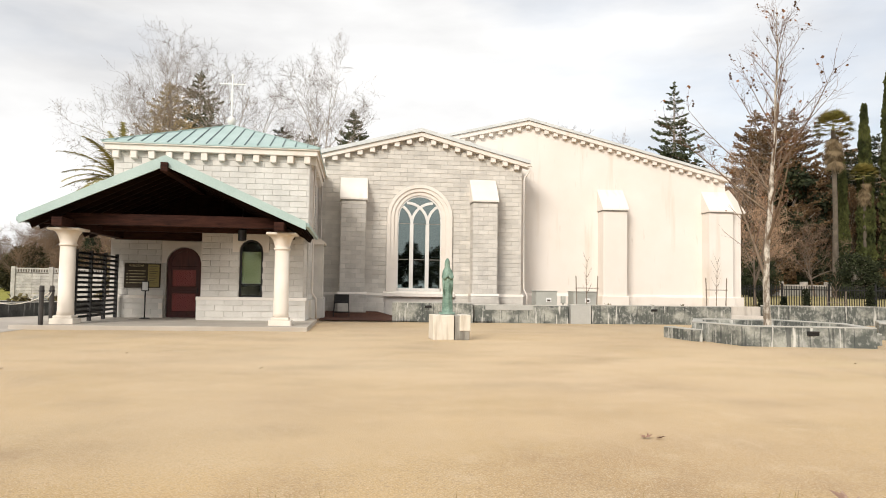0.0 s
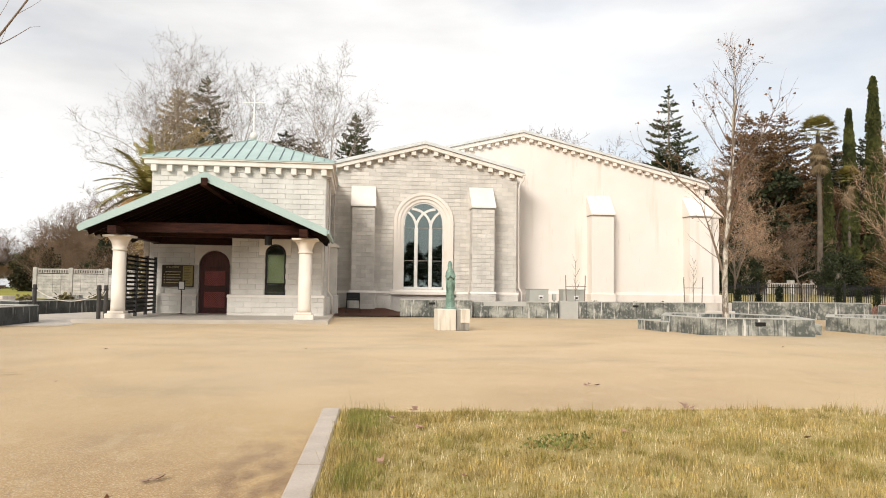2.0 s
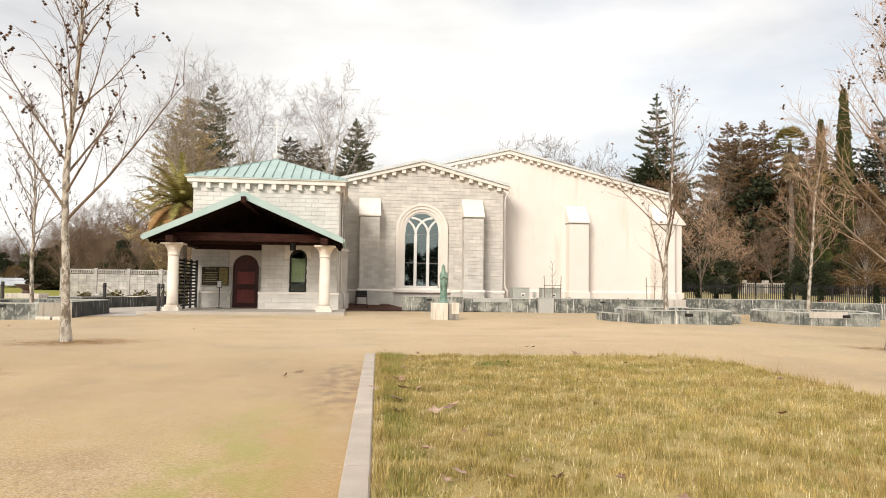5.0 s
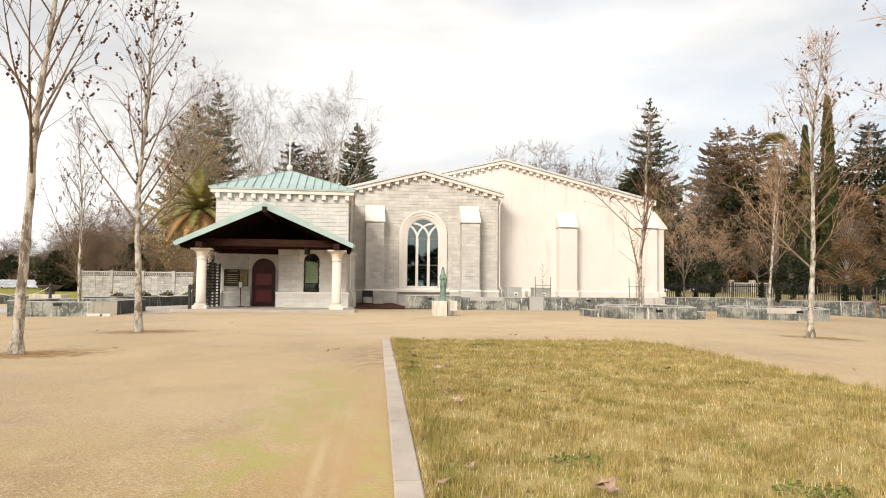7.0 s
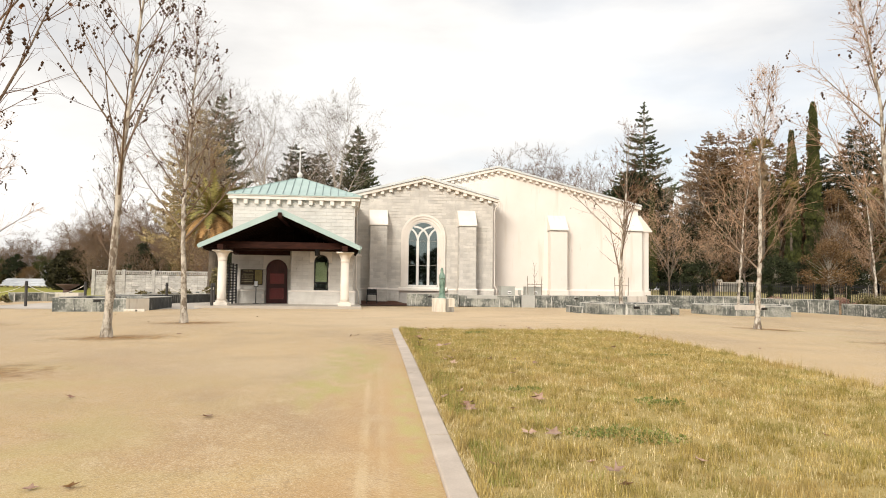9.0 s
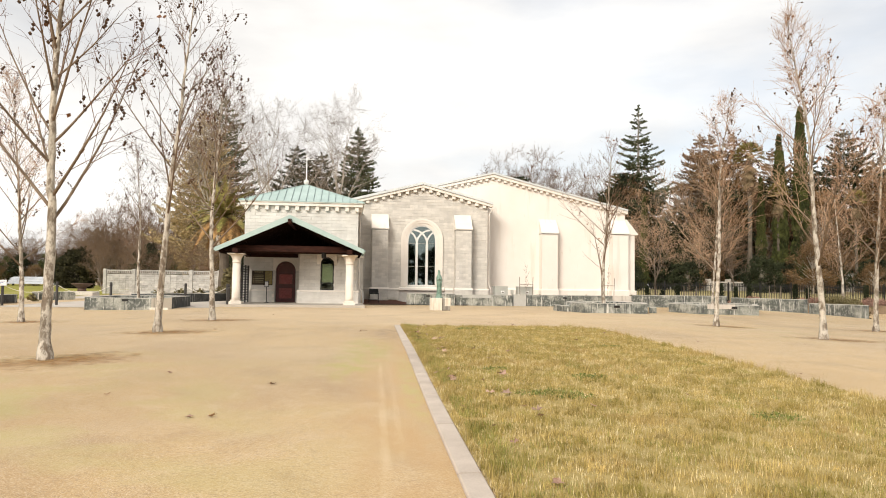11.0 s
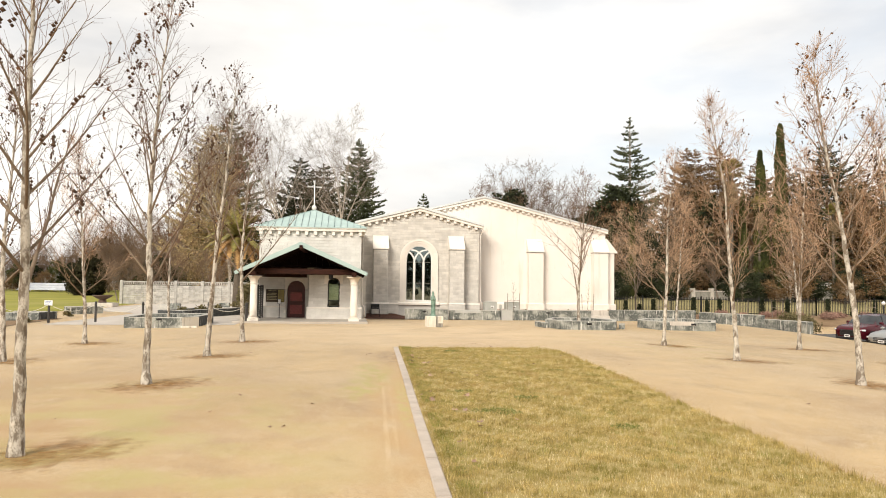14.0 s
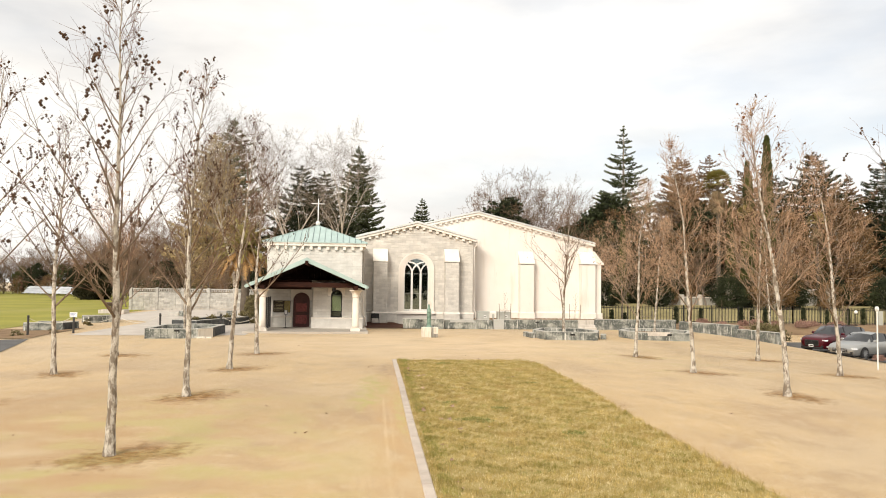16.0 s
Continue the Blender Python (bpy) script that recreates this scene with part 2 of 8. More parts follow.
M = {
    "sand": mat("sand", (0.385, 0.235, 0.076), (0.51, 0.33, 0.13), 0.95, 0.5, 70.0, 0.6, 0.02, spec=0.2),
    "lawn_soil": mat("lawn_soil", (0.29, 0.225, 0.08), (0.43, 0.335, 0.145), 0.95, 2.0, 45.0, 0.6, 0.03, spec=0.2),
    "grass": mat("grass", (0.275, 0.205, 0.052), (0.575, 0.435, 0.175), 0.85, 1.3, 14.0, 0.0, island=0.45, spec=0.2),
    "far_lawn": mat("far_lawn", (0.21, 0.205, 0.035), (0.32, 0.295, 0.06), 0.95, 0.15, 8.0, 0.4, 0.05, spec=0.2),
    "pale_lawn": mat("pale_lawn", (0.24, 0.20, 0.085), (0.37, 0.31, 0.15), 0.95, 0.2, 8.0, 0.4, 0.05, spec=0.2),
    "dry_bed": mat("dry_bed", (0.16, 0.10, 0.055), (0.28, 0.19, 0.11), 0.95, 0.8, 20.0, 0.6, 0.03, spec=0.2),
    "mulch": mat("mulch", (0.05, 0.022, 0.014), (0.13, 0.06, 0.04), 0.95, 9.0, 60.0, 0.9, 0.03, spec=0.2),
    "asphalt": mat("asphalt", (0.07, 0.068, 0.065), (0.12, 0.115, 0.11), 0.9, 0.8, 90.0, 0.3, 0.006),
    "paving": mat("paving", (0.42, 0.37, 0.32), (0.54, 0.49, 0.43), 0.88, 0.7, 50.0, 0.2, 0.005),
    "kerb": mat("kerb", (0.43, 0.36, 0.30), (0.57, 0.49, 0.415), 0.9, 2.5, 70.0, 0.3, 0.006, rnd=0.06),
    "block": mat("block", (0.57, 0.545, 0.50), (0.69, 0.665, 0.62), 0.92, 2.0, 22.0, 0.9, 0.03, rnd=0.07, spec=0.25),
    "block_grey": mat("block_grey", (0.53, 0.50, 0.45), (0.66, 0.625, 0.565), 0.92, 2.0, 22.0, 0.9, 0.03, rnd=0.10, spec=0.25),
    "block_grey_rest": mat("block_grey_rest", (0.53, 0.50, 0.45), (0.66, 0.625, 0.565), 0.92, 2.0, 35.0, 0.55, 0.02, island=0.08, spec=0.25),
    "block_rest": mat("block_rest", (0.57, 0.545, 0.50), (0.69, 0.665, 0.62), 0.92, 2.0, 35.0, 0.55, 0.02, island=0.06, spec=0.25),
    "mortar": mat("mortar", (0.49, 0.47, 0.435), (0.58, 0.555, 0.52), 0.95, 3.0, 60.0, 0.2, 0.004),
    "trim": mat("trim", (0.72, 0.66, 0.585), (0.80, 0.745, 0.675), 0.8, 1.2, 40.0, 0.12, 0.004),
    "column_stone": mat("column_stone", (0.72, 0.65, 0.56), (0.82, 0.75, 0.66), 0.75, 1.5, 50.0, 0.15, 0.004),
    "stucco": mat("stucco", (0.745, 0.685, 0.615), (0.80, 0.745, 0.685), 0.92, 0.6, 30.0, 0.3, 0.008, spec=0.2),
    "cap_stone": mat("cap_stone", (0.50, 0.455, 0.40), (0.64, 0.585, 0.52), 0.85, 2.0, 40.0, 0.2, 0.005),
    "palm_skirt": mat("palm_skirt", (0.12, 0.085, 0.045), (0.25, 0.18, 0.10), 0.9, 1.0, 6.0, 0.0, island=0.3),
    "topiary": mat("topiary", (0.016, 0.016, 0.007), (0.050, 0.045, 0.018), 0.85, 0.6, 6.0, 0.0, island=0.35, spec=0.2),
    "straw": mat("straw", (0.55, 0.44, 0.22), (0.78, 0.66, 0.42), 0.85, 1.3, 14.0, 0.0, island=0.3, spec=0.2),
    "tuft": mat("tuft", (0.17, 0.175, 0.038), (0.36, 0.335, 0.095), 0.8, 1.3, 14.0, 0.0, island=0.35, spec=0.2),
    "weed": mat("weed", (0.12, 0.145, 0.032), (0.24, 0.26, 0.07), 0.7, 3.0, 20.0, 0.0, island=0.35, spec=0.3),
    "fir": mat("fir", (0.040, 0.050, 0.024), (0.12, 0.135, 0.065), 0.85, 0.5, 6.0, 0.0, island=0.4, spec=0.2),
    "tan_needle": mat("tan_needle", (0.30, 0.225, 0.108), (0.55, 0.425, 0.225), 0.85, 0.5, 6.0, 0.0, island=0.4, spec=0.2),
    "coping": mat("coping", (0.52, 0.54, 0.53), (0.66, 0.67, 0.65), 0.6, 1.5, 30.0, 0.05, 0.003),
    "bare_bark": mat("bare_bark", (0.11, 0.085, 0.065), (0.24, 0.19, 0.15), 0.9, 1.2, 10.0, 0.3, 0.02),
    "rose_leaf": mat("rose_leaf", (0.20, 0.09, 0.05), (0.52, 0.37, 0.28), 0.8, 3.0, 30.0, 0.0, island=0.3),
    "roof": mat("roof", (0.33, 0.445, 0.42), (0.43, 0.545, 0.515), 0.5, 1.0, 30.0, 0.05, 0.003, spec=0.5),
    "seam": mat("seam", (0.10, 0.15, 0.15), (0.14, 0.19, 0.19), 0.5, 1.0, 30.0, 0.0, spec=0.5),
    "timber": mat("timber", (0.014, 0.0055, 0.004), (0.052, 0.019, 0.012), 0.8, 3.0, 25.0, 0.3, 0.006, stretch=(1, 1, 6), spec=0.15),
    # darker copy of timber: the shade under the porch roof is in its colour
    "shaded_timber": mat("shaded_timber", (0.005, 0.0028, 0.0022), (0.018, 0.008, 0.0055), 0.85, 3.0, 25.0, 0.3, 0.006, stretch=(1, 1, 6), spec=0.1),
    "porch_slab": mat("porch_slab", (0.40, 0.355, 0.30), (0.50, 0.45, 0.385), 0.85, 0.9, 50.0, 0.2, 0.004),
    "door_lattice": mat("door_lattice", (0.34, 0.065, 0.06), (0.46, 0.11, 0.10), 0.4, 4.0, 40.0, 0.1, 0.003),
    "olive_shrub": mat("olive_shrub", (0.10, 0.085, 0.04), (0.21, 0.175, 0.085), 0.85, 1.0, 8.0, 0.0, island=0.3, spec=0.2),
    "pale_wall": mat("pale_wall", (0.36, 0.36, 0.335), (0.47, 0.465, 0.435), 0.9, 1.2, 30.0, 0.2, 0.006),
    "palm_bark": mat("palm_bark", (0.07, 0.055, 0.04), (0.15, 0.12, 0.09), 0.9, 1.5, 12.0, 0.4, 0.03),
    "door_wood": mat("door_wood", (0.050, 0.012, 0.011), (0.105, 0.026, 0.022), 0.45, 4.0, 40.0, 0.25, 0.004, stretch=(5, 1, 0.7)),
    "iron": mat("iron", (0.008, 0.008, 0.009), (0.02, 0.019, 0.018), 0.5, 5.0, 50.0, 0.1, 0.002),
    "bollard": mat("bollard", (0.030, 0.027, 0.025), (0.06, 0.055, 0.05), 0.55, 4.0, 50.0, 0.1, 0.002),
    "frame_dark": mat("frame_dark", (0.012, 0.012, 0.012), (0.022, 0.022, 0.022), 0.4, 5.0, 50.0, 0.0),
    "sash": mat("sash", (0.68, 0.66, 0.62), (0.76, 0.74, 0.70), 0.5, 3.0, 50.0, 0.05, 0.002),
    "glass": glass("glass", (0.16, 0.18, 0.18)),
    "glass_clear": glass("glass_clear", (0.85, 0.88, 0.88), ior=1.5),
    "blind": mat("blind", (0.42, 0.45, 0.24), (0.52, 0.54, 0.32), 0.7, 2.0, 30.0, 0.0),
    "inside": mat("inside", (0.035, 0.033, 0.03), (0.06, 0.055, 0.05), 0.9, 1.0, 10.0, 0.0),
    "bronze": mat("bronze", (0.11, 0.19, 0.145), (0.27, 0.38, 0.31), 0.65, 5.0, 40.0, 0.4, 0.008, metal=0.25),
    "plinth_stone": mat("plinth_stone", (0.66, 0.60, 0.50), (0.76, 0.71, 0.62), 0.8, 2.5, 50.0, 0.2, 0.006),
    "plinth_grey": mat("plinth_grey", (0.22, 0.21, 0.18), (0.36, 0.34, 0.30), 0.85, 3.0, 50.0, 0.2, 0.006),
    "concrete": mat("concrete", (0.20, 0.208, 0.183), (0.40, 0.40, 0.352), 0.9, 2.2, 20.0, 0.35, 0.01, stretch=(1, 1, 0.8), lo=0.40, hi=0.60),
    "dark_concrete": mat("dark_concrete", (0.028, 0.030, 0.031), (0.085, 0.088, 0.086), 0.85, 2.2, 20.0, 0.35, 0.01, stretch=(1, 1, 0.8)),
    "concrete_cap": mat("concrete_cap", (0.36, 0.35, 0.31), (0.50, 0.48, 0.43), 0.9, 2.0, 40.0, 0.25, 0.006),
    "grey_stone": mat("grey_stone", (0.30, 0.29, 0.265), (0.50, 0.475, 0.43), 0.9, 2.5, 30.0, 0.6, 0.02, rnd=0.15),
    "metal_box": mat("metal_box", (0.38, 0.385, 0.345), (0.47, 0.47, 0.425), 0.5, 2.0, 30.0, 0.05, 0.002),
    "stake": mat("stake", (0.17, 0.14, 0.11), (0.27, 0.22, 0.17), 0.85, 5.0, 50.0, 0.2, 0.004),
    "bark": mat("bark", (0.20, 0.165, 0.125), (0.57, 0.52, 0.44), 0.85, 9.0, 50.0, 0.5, 0.012, stretch=(1, 1, 0.5), lo=0.40, hi=0.56),
    "branch": mat("branch", (0.12, 0.08, 0.052), (0.25, 0.185, 0.125), 0.85, 4.0, 40.0, 0.2, 0.004),
    "twig": mat("twig", (0.11, 0.058, 0.036), (0.22, 0.125, 0.078), 0.85, 3.0, 20.0, 0.0, island=0.2),
    "dead_leaf": mat("dead_leaf", (0.12, 0.05, 0.022), (0.27, 0.14, 0.07), 0.8, 3.0, 30.0, 0.0, island=0.4),
    "seed_ball": mat("seed_ball", (0.045, 0.025, 0.014), (0.10, 0.055, 0.03), 0.9, 20.0, 90.0, 0.3, 0.004),
    "far_bark": mat("far_bark", (0.28, 0.24, 0.19), (0.54, 0.48, 0.40), 0.9, 0.8, 6.0, 0.2, 0.03),
    "far_twig": mat("far_twig", (0.13, 0.10, 0.078), (0.25, 0.20, 0.155), 0.9, 0.5, 5.0, 0.0, island=0.2),
    "red_twig": mat("red_twig", (0.34, 0.215, 0.135), (0.53, 0.36, 0.235), 0.9, 1.0, 8.0, 0.0, island=0.2),
    "brown_twig": mat("brown_twig", (0.12, 0.075, 0.048), (0.25, 0.165, 0.105), 0.9, 0.5, 5.0, 0.0, island=0.25),
    "conifer": mat("conifer", (0.012, 0.017, 0.008), (0.046, 0.054, 0.023), 0.8, 0.5, 6.0, 0.0, island=0.4, spec=0.2),
    "rust_leaf": mat("rust_leaf", (0.085, 0.052, 0.026), (0.235, 0.142, 0.068), 0.8, 0.5, 6.0, 0.0, island=0.4, spec=0.2),
    "cypress": mat("cypress", (0.022, 0.029, 0.009), (0.085, 0.09, 0.026), 0.8, 0.5, 6.0, 0.0, island=0.35, spec=0.2),
    "shrub": mat("shrub", (0.032, 0.040, 0.012), (0.098, 0.108, 0.036), 0.8, 1.0, 6.0, 0.0, island=0.4, spec=0.2),
    "palm": mat("palm", (0.13, 0.125, 0.032), (0.33, 0.27, 0.085), 0.7, 1.0, 6.0, 0.0, island=0.3, spec=0.3),
    "palm_dry": mat("palm_dry", (0.22, 0.12, 0.045), (0.44, 0.26, 0.10), 0.85, 1.0, 6.0, 0.0, island=0.3),
    "car_red": mat("car_red", (0.068, 0.0035, 0.009), (0.085, 0.0045, 0.011), 0.25, 1.0, 20.0, 0.0, metal=0.3, spec=0.6),
    "car_silver": mat("car_silver", (0.36, 0.36, 0.345), (0.40, 0.40, 0.385), 0.28, 1.0, 20.0, 0.0, metal=0.6, spec=0.6),
    "car_glass": mat("car_glass", (0.012, 0.014, 0.016), (0.02, 0.022, 0.024), 0.06, 2.0, 20.0, 0.0, spec=0.9),
    "tyre": mat("tyre", (0.015, 0.015, 0.015), (0.03, 0.03, 0.03), 0.85, 6.0, 50.0, 0.2, 0.004),
    "rim": mat("rim", (0.40, 0.40, 0.40), (0.52, 0.52, 0.52), 0.35, 5.0, 50.0, 0.0, metal=0.8),
    "lamp_lens": mat("lamp_lens", (0.62, 0.64, 0.66), (0.74, 0.76, 0.78), 0.15, 5.0, 50.0, 0.0, spec=0.7),
    "white_paint": mat("white_paint", (0.74, 0.74, 0.72), (0.82, 0.82, 0.80), 0.55, 2.0, 40.0, 0.05, 0.002),
    "board_brown": mat("board_brown", (0.035, 0.024, 0.012), (0.055, 0.038, 0.02), 0.45, 3.0, 50.0, 0.0),
    "board_gold": mat("board_gold", (0.30, 0.24, 0.08), (0.38, 0.31, 0.12), 0.5, 3.0, 50.0, 0.0),
    "gold_text": mat("gold_text", (0.52, 0.45, 0.25), (0.60, 0.52, 0.30), 0.5, 3.0, 50.0, 0.0),
    "dark_text": mat("dark_text", (0.05, 0.04, 0.03), (0.08, 0.06, 0.05), 0.6, 3.0, 50.0, 0.0),
    "sign_blue": mat("sign_blue", (0.05, 0.10, 0.28), (0.07, 0.13, 0.33), 0.5, 3.0, 50.0, 0.0),
    "rope": mat("rope", (0.62, 0.58, 0.48), (0.74, 0.70, 0.60), 0.8, 20.0, 90.0, 0.2, 0.004),
    "urn": mat("urn", (0.07, 0.04, 0.028), (0.12, 0.075, 0.055), 0.6, 4.0, 40.0, 0.2, 0.006),
    "solar": mat("solar", (0.38, 0.40, 0.43), (0.50, 0.52, 0.54), 0.25, 2.0, 20.0, 0.0, rnd=0.1, spec=0.6),
    "red_shrub": mat("red_shrub", (0.26, 0.145, 0.11), (0.42, 0.27, 0.21), 0.85, 1.0, 8.0, 0.0, island=0.3, spec=0.2),
}
overlay(M["sand"], (0.26, 0.135, 0.04), 0.24, 0.46, 0.66, (1.1, 0.8, 1), 0.8)
overlay(M["sand"], (0.47, 0.345, 0.20), 0.17, 0.48, 0.64, (1.0, 0.8, 1), 0.6, shift=(7, 3, 0))
overlay(M["sand"], (0.22, 0.115, 0.036), 0.9, 0.50, 0.70, (1.1, 0.75, 1), 0.55, 9.0, shift=(1, 8, 0))
overlay(M["sand"], (0.52, 0.38, 0.215), 2.6, 0.54, 0.70, (1.2, 0.8, 1), 0.5, 9.0, shift=(11, 2, 0))
overlay(M["sand"], (0.19, 0.115, 0.05), 22.0, 0.54, 0.70, (1, 1, 1), 0.55)
overlay(M["sand"], (0.15, 0.09, 0.04), 62.0, 0.54, 0.64, (1, 1, 1), 0.6, detail=3.0)
overlay(M["sand"], (0.70, 0.585, 0.42), 75.0, 0.54, 0.64, (1, 1, 1), 0.55, detail=3.0, shift=(3, 1, 0))
overlay(M["sand"], (0.60, 0.48, 0.33), 30.0, 0.58, 0.70, (1, 1, 1), 0.5, shift=(4, 4, 0))
overlay(M["grass"], (0.21, 0.20, 0.042), 1.4, 0.48, 0.66, (1, 1, 0.01), 0.6)
kerb_patch(M["sand"], (0.41, 0.235, 0.078), -0.42, 0.9, -1.0, 13.0, 0.85, 1.6, 0.30, 0.60, (1.4, 0.5, 1))
kerb_patch(M["sand"], (0.30, 0.27, 0.035), -0.85, 0.75, 3.0, 4.0, 0.8, 2.6, 0.36, 0.60, (1.2, 0.6, 1))
kerb_patch(M["sand"], (0.33, 0.29, 0.045), -1.15, 0.65, 0.2, 2.2, 0.95, 3.0, 0.40, 0.64, (1.2, 0.6, 1))
kerb_patch(M["sand"], (0.36, 0.205, 0.072), -8.5, 7.5, -6.0, 17.0, 0.9, 0.7, 0.38, 0.60, (0.6, 1.2, 1))
kerb_patch(M["sand"], (0.37, 0.305, 0.085), -5.5, 6.0, -8.0, 14.0, 0.8, 0.9, 0.46, 0.62, (0.7, 1.0, 1.7))
kerb_patch(M["sand"], (0.37, 0.29, 0.085), 11.0, 6.0, 14.0, 12.0, 0.6, 0.8, 0.50, 0.64, (0.6, 1.2, 1.3))
kerb_patch(M["sand"], (0.58, 0.44, 0.25), -0.61, 0.06, -3.5, 9.0, 0.45, 2.5, 0.38, 0.62, (1.5, 0.4, 1))
kerb_patch(M["sand"], (0.57, 0.43, 0.24), -0.46, 0.05, -3.0, 8.0, 0.30, 2.5, 0.38, 0.62, (1.5, 0.4, 1.4))
kerb_patch(M["sand"], (0.36, 0.31, 0.07), -0.20, 0.22, -1.5, 4.5, 0.8, 5.0, 0.40, 0.62, (1.2, 0.7, 1))
kerb_patch(M["sand"], (0.17, 0.085, 0.028), -0.30, 0.62, 7.4, 3.6, 0.9, 4.5, 0.40, 0.60, (1.3, 0.7, 1))
kerb_patch(M["sand"], (0.60, 0.43, 0.245), 2.0, 15.0, 21.0, 13.0, 0.75, 0.6, 0.28, 0.60, (0.7, 1.1, 1))
sand_bsdf = M["sand"].node_tree.nodes["Principled BSDF"]
sand_bsdf.inputs["Sheen Weight"].default_value, sand_bsdf.inputs["Sheen Roughness"].default_value = 0.58, 0.33
sand_bsdf.inputs["Sheen Tint"].default_value = (1.0, 0.89, 0.72, 1)
overlay(M["grass"], (0.17, 0.13, 0.05), 2.6, 0.58, 0.68, (1, 1, 0.01), 0.6, shift=(2, 1, 0))
overlay(M["grass"], (0.19, 0.16, 0.035), 7.0, 0.52, 0.64, (1, 1, 0.01), 0.65, shift=(6, 2, 0))
overlay(M["grass"], (0.66, 0.51, 0.27), 9.0, 0.54, 0.66, (1, 1, 0.01), 0.5, shift=(1, 7, 0))
overlay(M["grass"], (0.42, 0.28, 0.12), 0.6, 0.56, 0.70, (1, 1, 0.01), 0.6, shift=(5, 9, 0))
overlay(M["stucco"], (0.58, 0.48, 0.37), 0.9, 0.60, 0.74, (2.2, 1, 0.22), 0.4)
overlay(M["stucco"], (0.50, 0.42, 0.34), 2.2, 0.66, 0.76, (2.5, 1, 0.35), 0.45, shift=(3, 0, 1))
overlay(M["trim"], (0.60, 0.50, 0.40), 1.5, 0.60, 0.75, (1, 1, 0.5), 0.4)
overlay(M["concrete"], (0.066, 0.076, 0.070), 1.0, 0.42, 0.53, (1, 1, 1.6), 0.8, 12.0)
overlay(M["concrete"], (0.40, 0.40, 0.37), 9.0, 0.52, 0.62, (1, 1, 0.8), 0.55, 12.0, (5, 1, 2))
overlay(M["concrete"], (0.66, 0.65, 0.60), 4.2, 0.60, 0.66, (2.0, 2.0, 0.18), 0.8, 12.0, (9, 4, 2))
overlay(M["concrete"], (0.045, 0.05, 0.05), 6.0, 0.58, 0.64, (2.2, 2.2, 0.16), 0.7, 8.0, (3, 7, 5))
overlay(M["dark_concrete"], (0.36, 0.36, 0.34), 4.2, 0.62, 0.68, (2.0, 2.0, 0.18), 0.7, 12.0, (9, 4, 2))
overlay(M["bronze"], (0.035, 0.07, 0.05), 6.0, 0.55, 0.68, (1, 1, 0.35), 0.7)
overlay(M["bark"], (0.15, 0.11, 0.075), 8.0, 0.54, 0.61, (1, 1, 0.45), 0.85, shift=(1, 2, 3))
overlay(M["plinth_stone"], (0.40, 0.33, 0.24), 2.4, 0.52, 0.66, (2.6, 2.6, 0.25), 0.6, 8.0)
overlay(M["plinth_grey"], (0.12, 0.105, 0.085), 3.0, 0.50, 0.66, (2.6, 2.6, 0.3), 0.6, 8.0)
overlay(M["cap_stone"], (0.32, 0.28, 0.235), 2.2, 0.54, 0.68, (2.0, 2.0, 0.5), 0.55, 8.0)
overlay(M["block_grey"], (0.42, 0.40, 0.37), 1.1, 0.56, 0.72, (1.4, 1.4, 0.5), 0.4, 8.0)
overlay(M["block"], (0.50, 0.48, 0.45), 1.1, 0.56, 0.72, (1.4, 1.4, 0.5), 0.35, 8.0)
overlay(M["far_lawn"], (0.30, 0.27, 0.10), 0.12, 0.50, 0.68, (1, 0.4, 1), 0.5)


# ---- building helpers ----
def ss(a, b, v):
    t = min(1.0, max(0.0, (v - a) / (b - a)))
    return t * t * (3 - 2 * t)


def ground_z(x, y):
    """Height of the ground: a plaza that falls a little to its sides and towards the open end."""
    out = -0.13 * ss(-6, -12, x) * ss(29, 20, y) - 0.09 * ss(14, 20, x) * ss(29, 20, y) - 0.13 * ss(8.5, 17, x) * ss(24, 15, y) - 0.11 * ss(4, -5, y)
    drop = max(ss(25.6, 27.8, x), ss(35.2, 40.5, y) * ss(22.0, 25.0, x))
    left = -0.15 * ss(-16, -24, x)
    low = out * (1 - drop) + drop * -0.7 + left
    bank = ss(32, 38, y) * ss(52, 44, y) * ss(22.5, 25.0, x)
    rise = ss(42, 84, y) * ss(22.5, 25.0, x)
    z = low + bank * (0.18 - low)
    return z + max(ss(42, 46, y) * ss(22.5, 25.0, x), 0.0) * (0.15 - z) + rise * 0.85


BASE, TALL = {}, {}


def thing(name, label, category, at=(0, 0, 0), group="", kind=""):
    ob = new(name)
    ob.location = at
    ob.empty_display_size = 0.2
    BASE[ob] = Vector(at)
    return tagged(ob, label, category, group, kind)


def root_base(ob):
    while ob.parent:
        ob = ob.parent
    return BASE.get(ob, Vector())


def finish(me, m, smooth):
    me.materials.append(m)
    if smooth:
        me.polygons.foreach_set("use_smooth", [True] * len(me.polygons))
    return me


def part(name, bm, m, parent=None, label="", smooth=False, kind=""):
    """Links a bmesh, in world coordinates, as one mesh object under a thing or a part."""
    me = bpy.data.meshes.new(name)
    if parent is not None:
        bmesh.ops.translate(bm, verts=bm.verts, vec=-root_base(parent))
    bm.normal_update()
    bm.to_mesh(me)
    bm.free()
    ob = new(name, finish(me, m, smooth))
    if parent is not None:
        ob.parent = parent
    return tagged(ob, label, kind=kind)


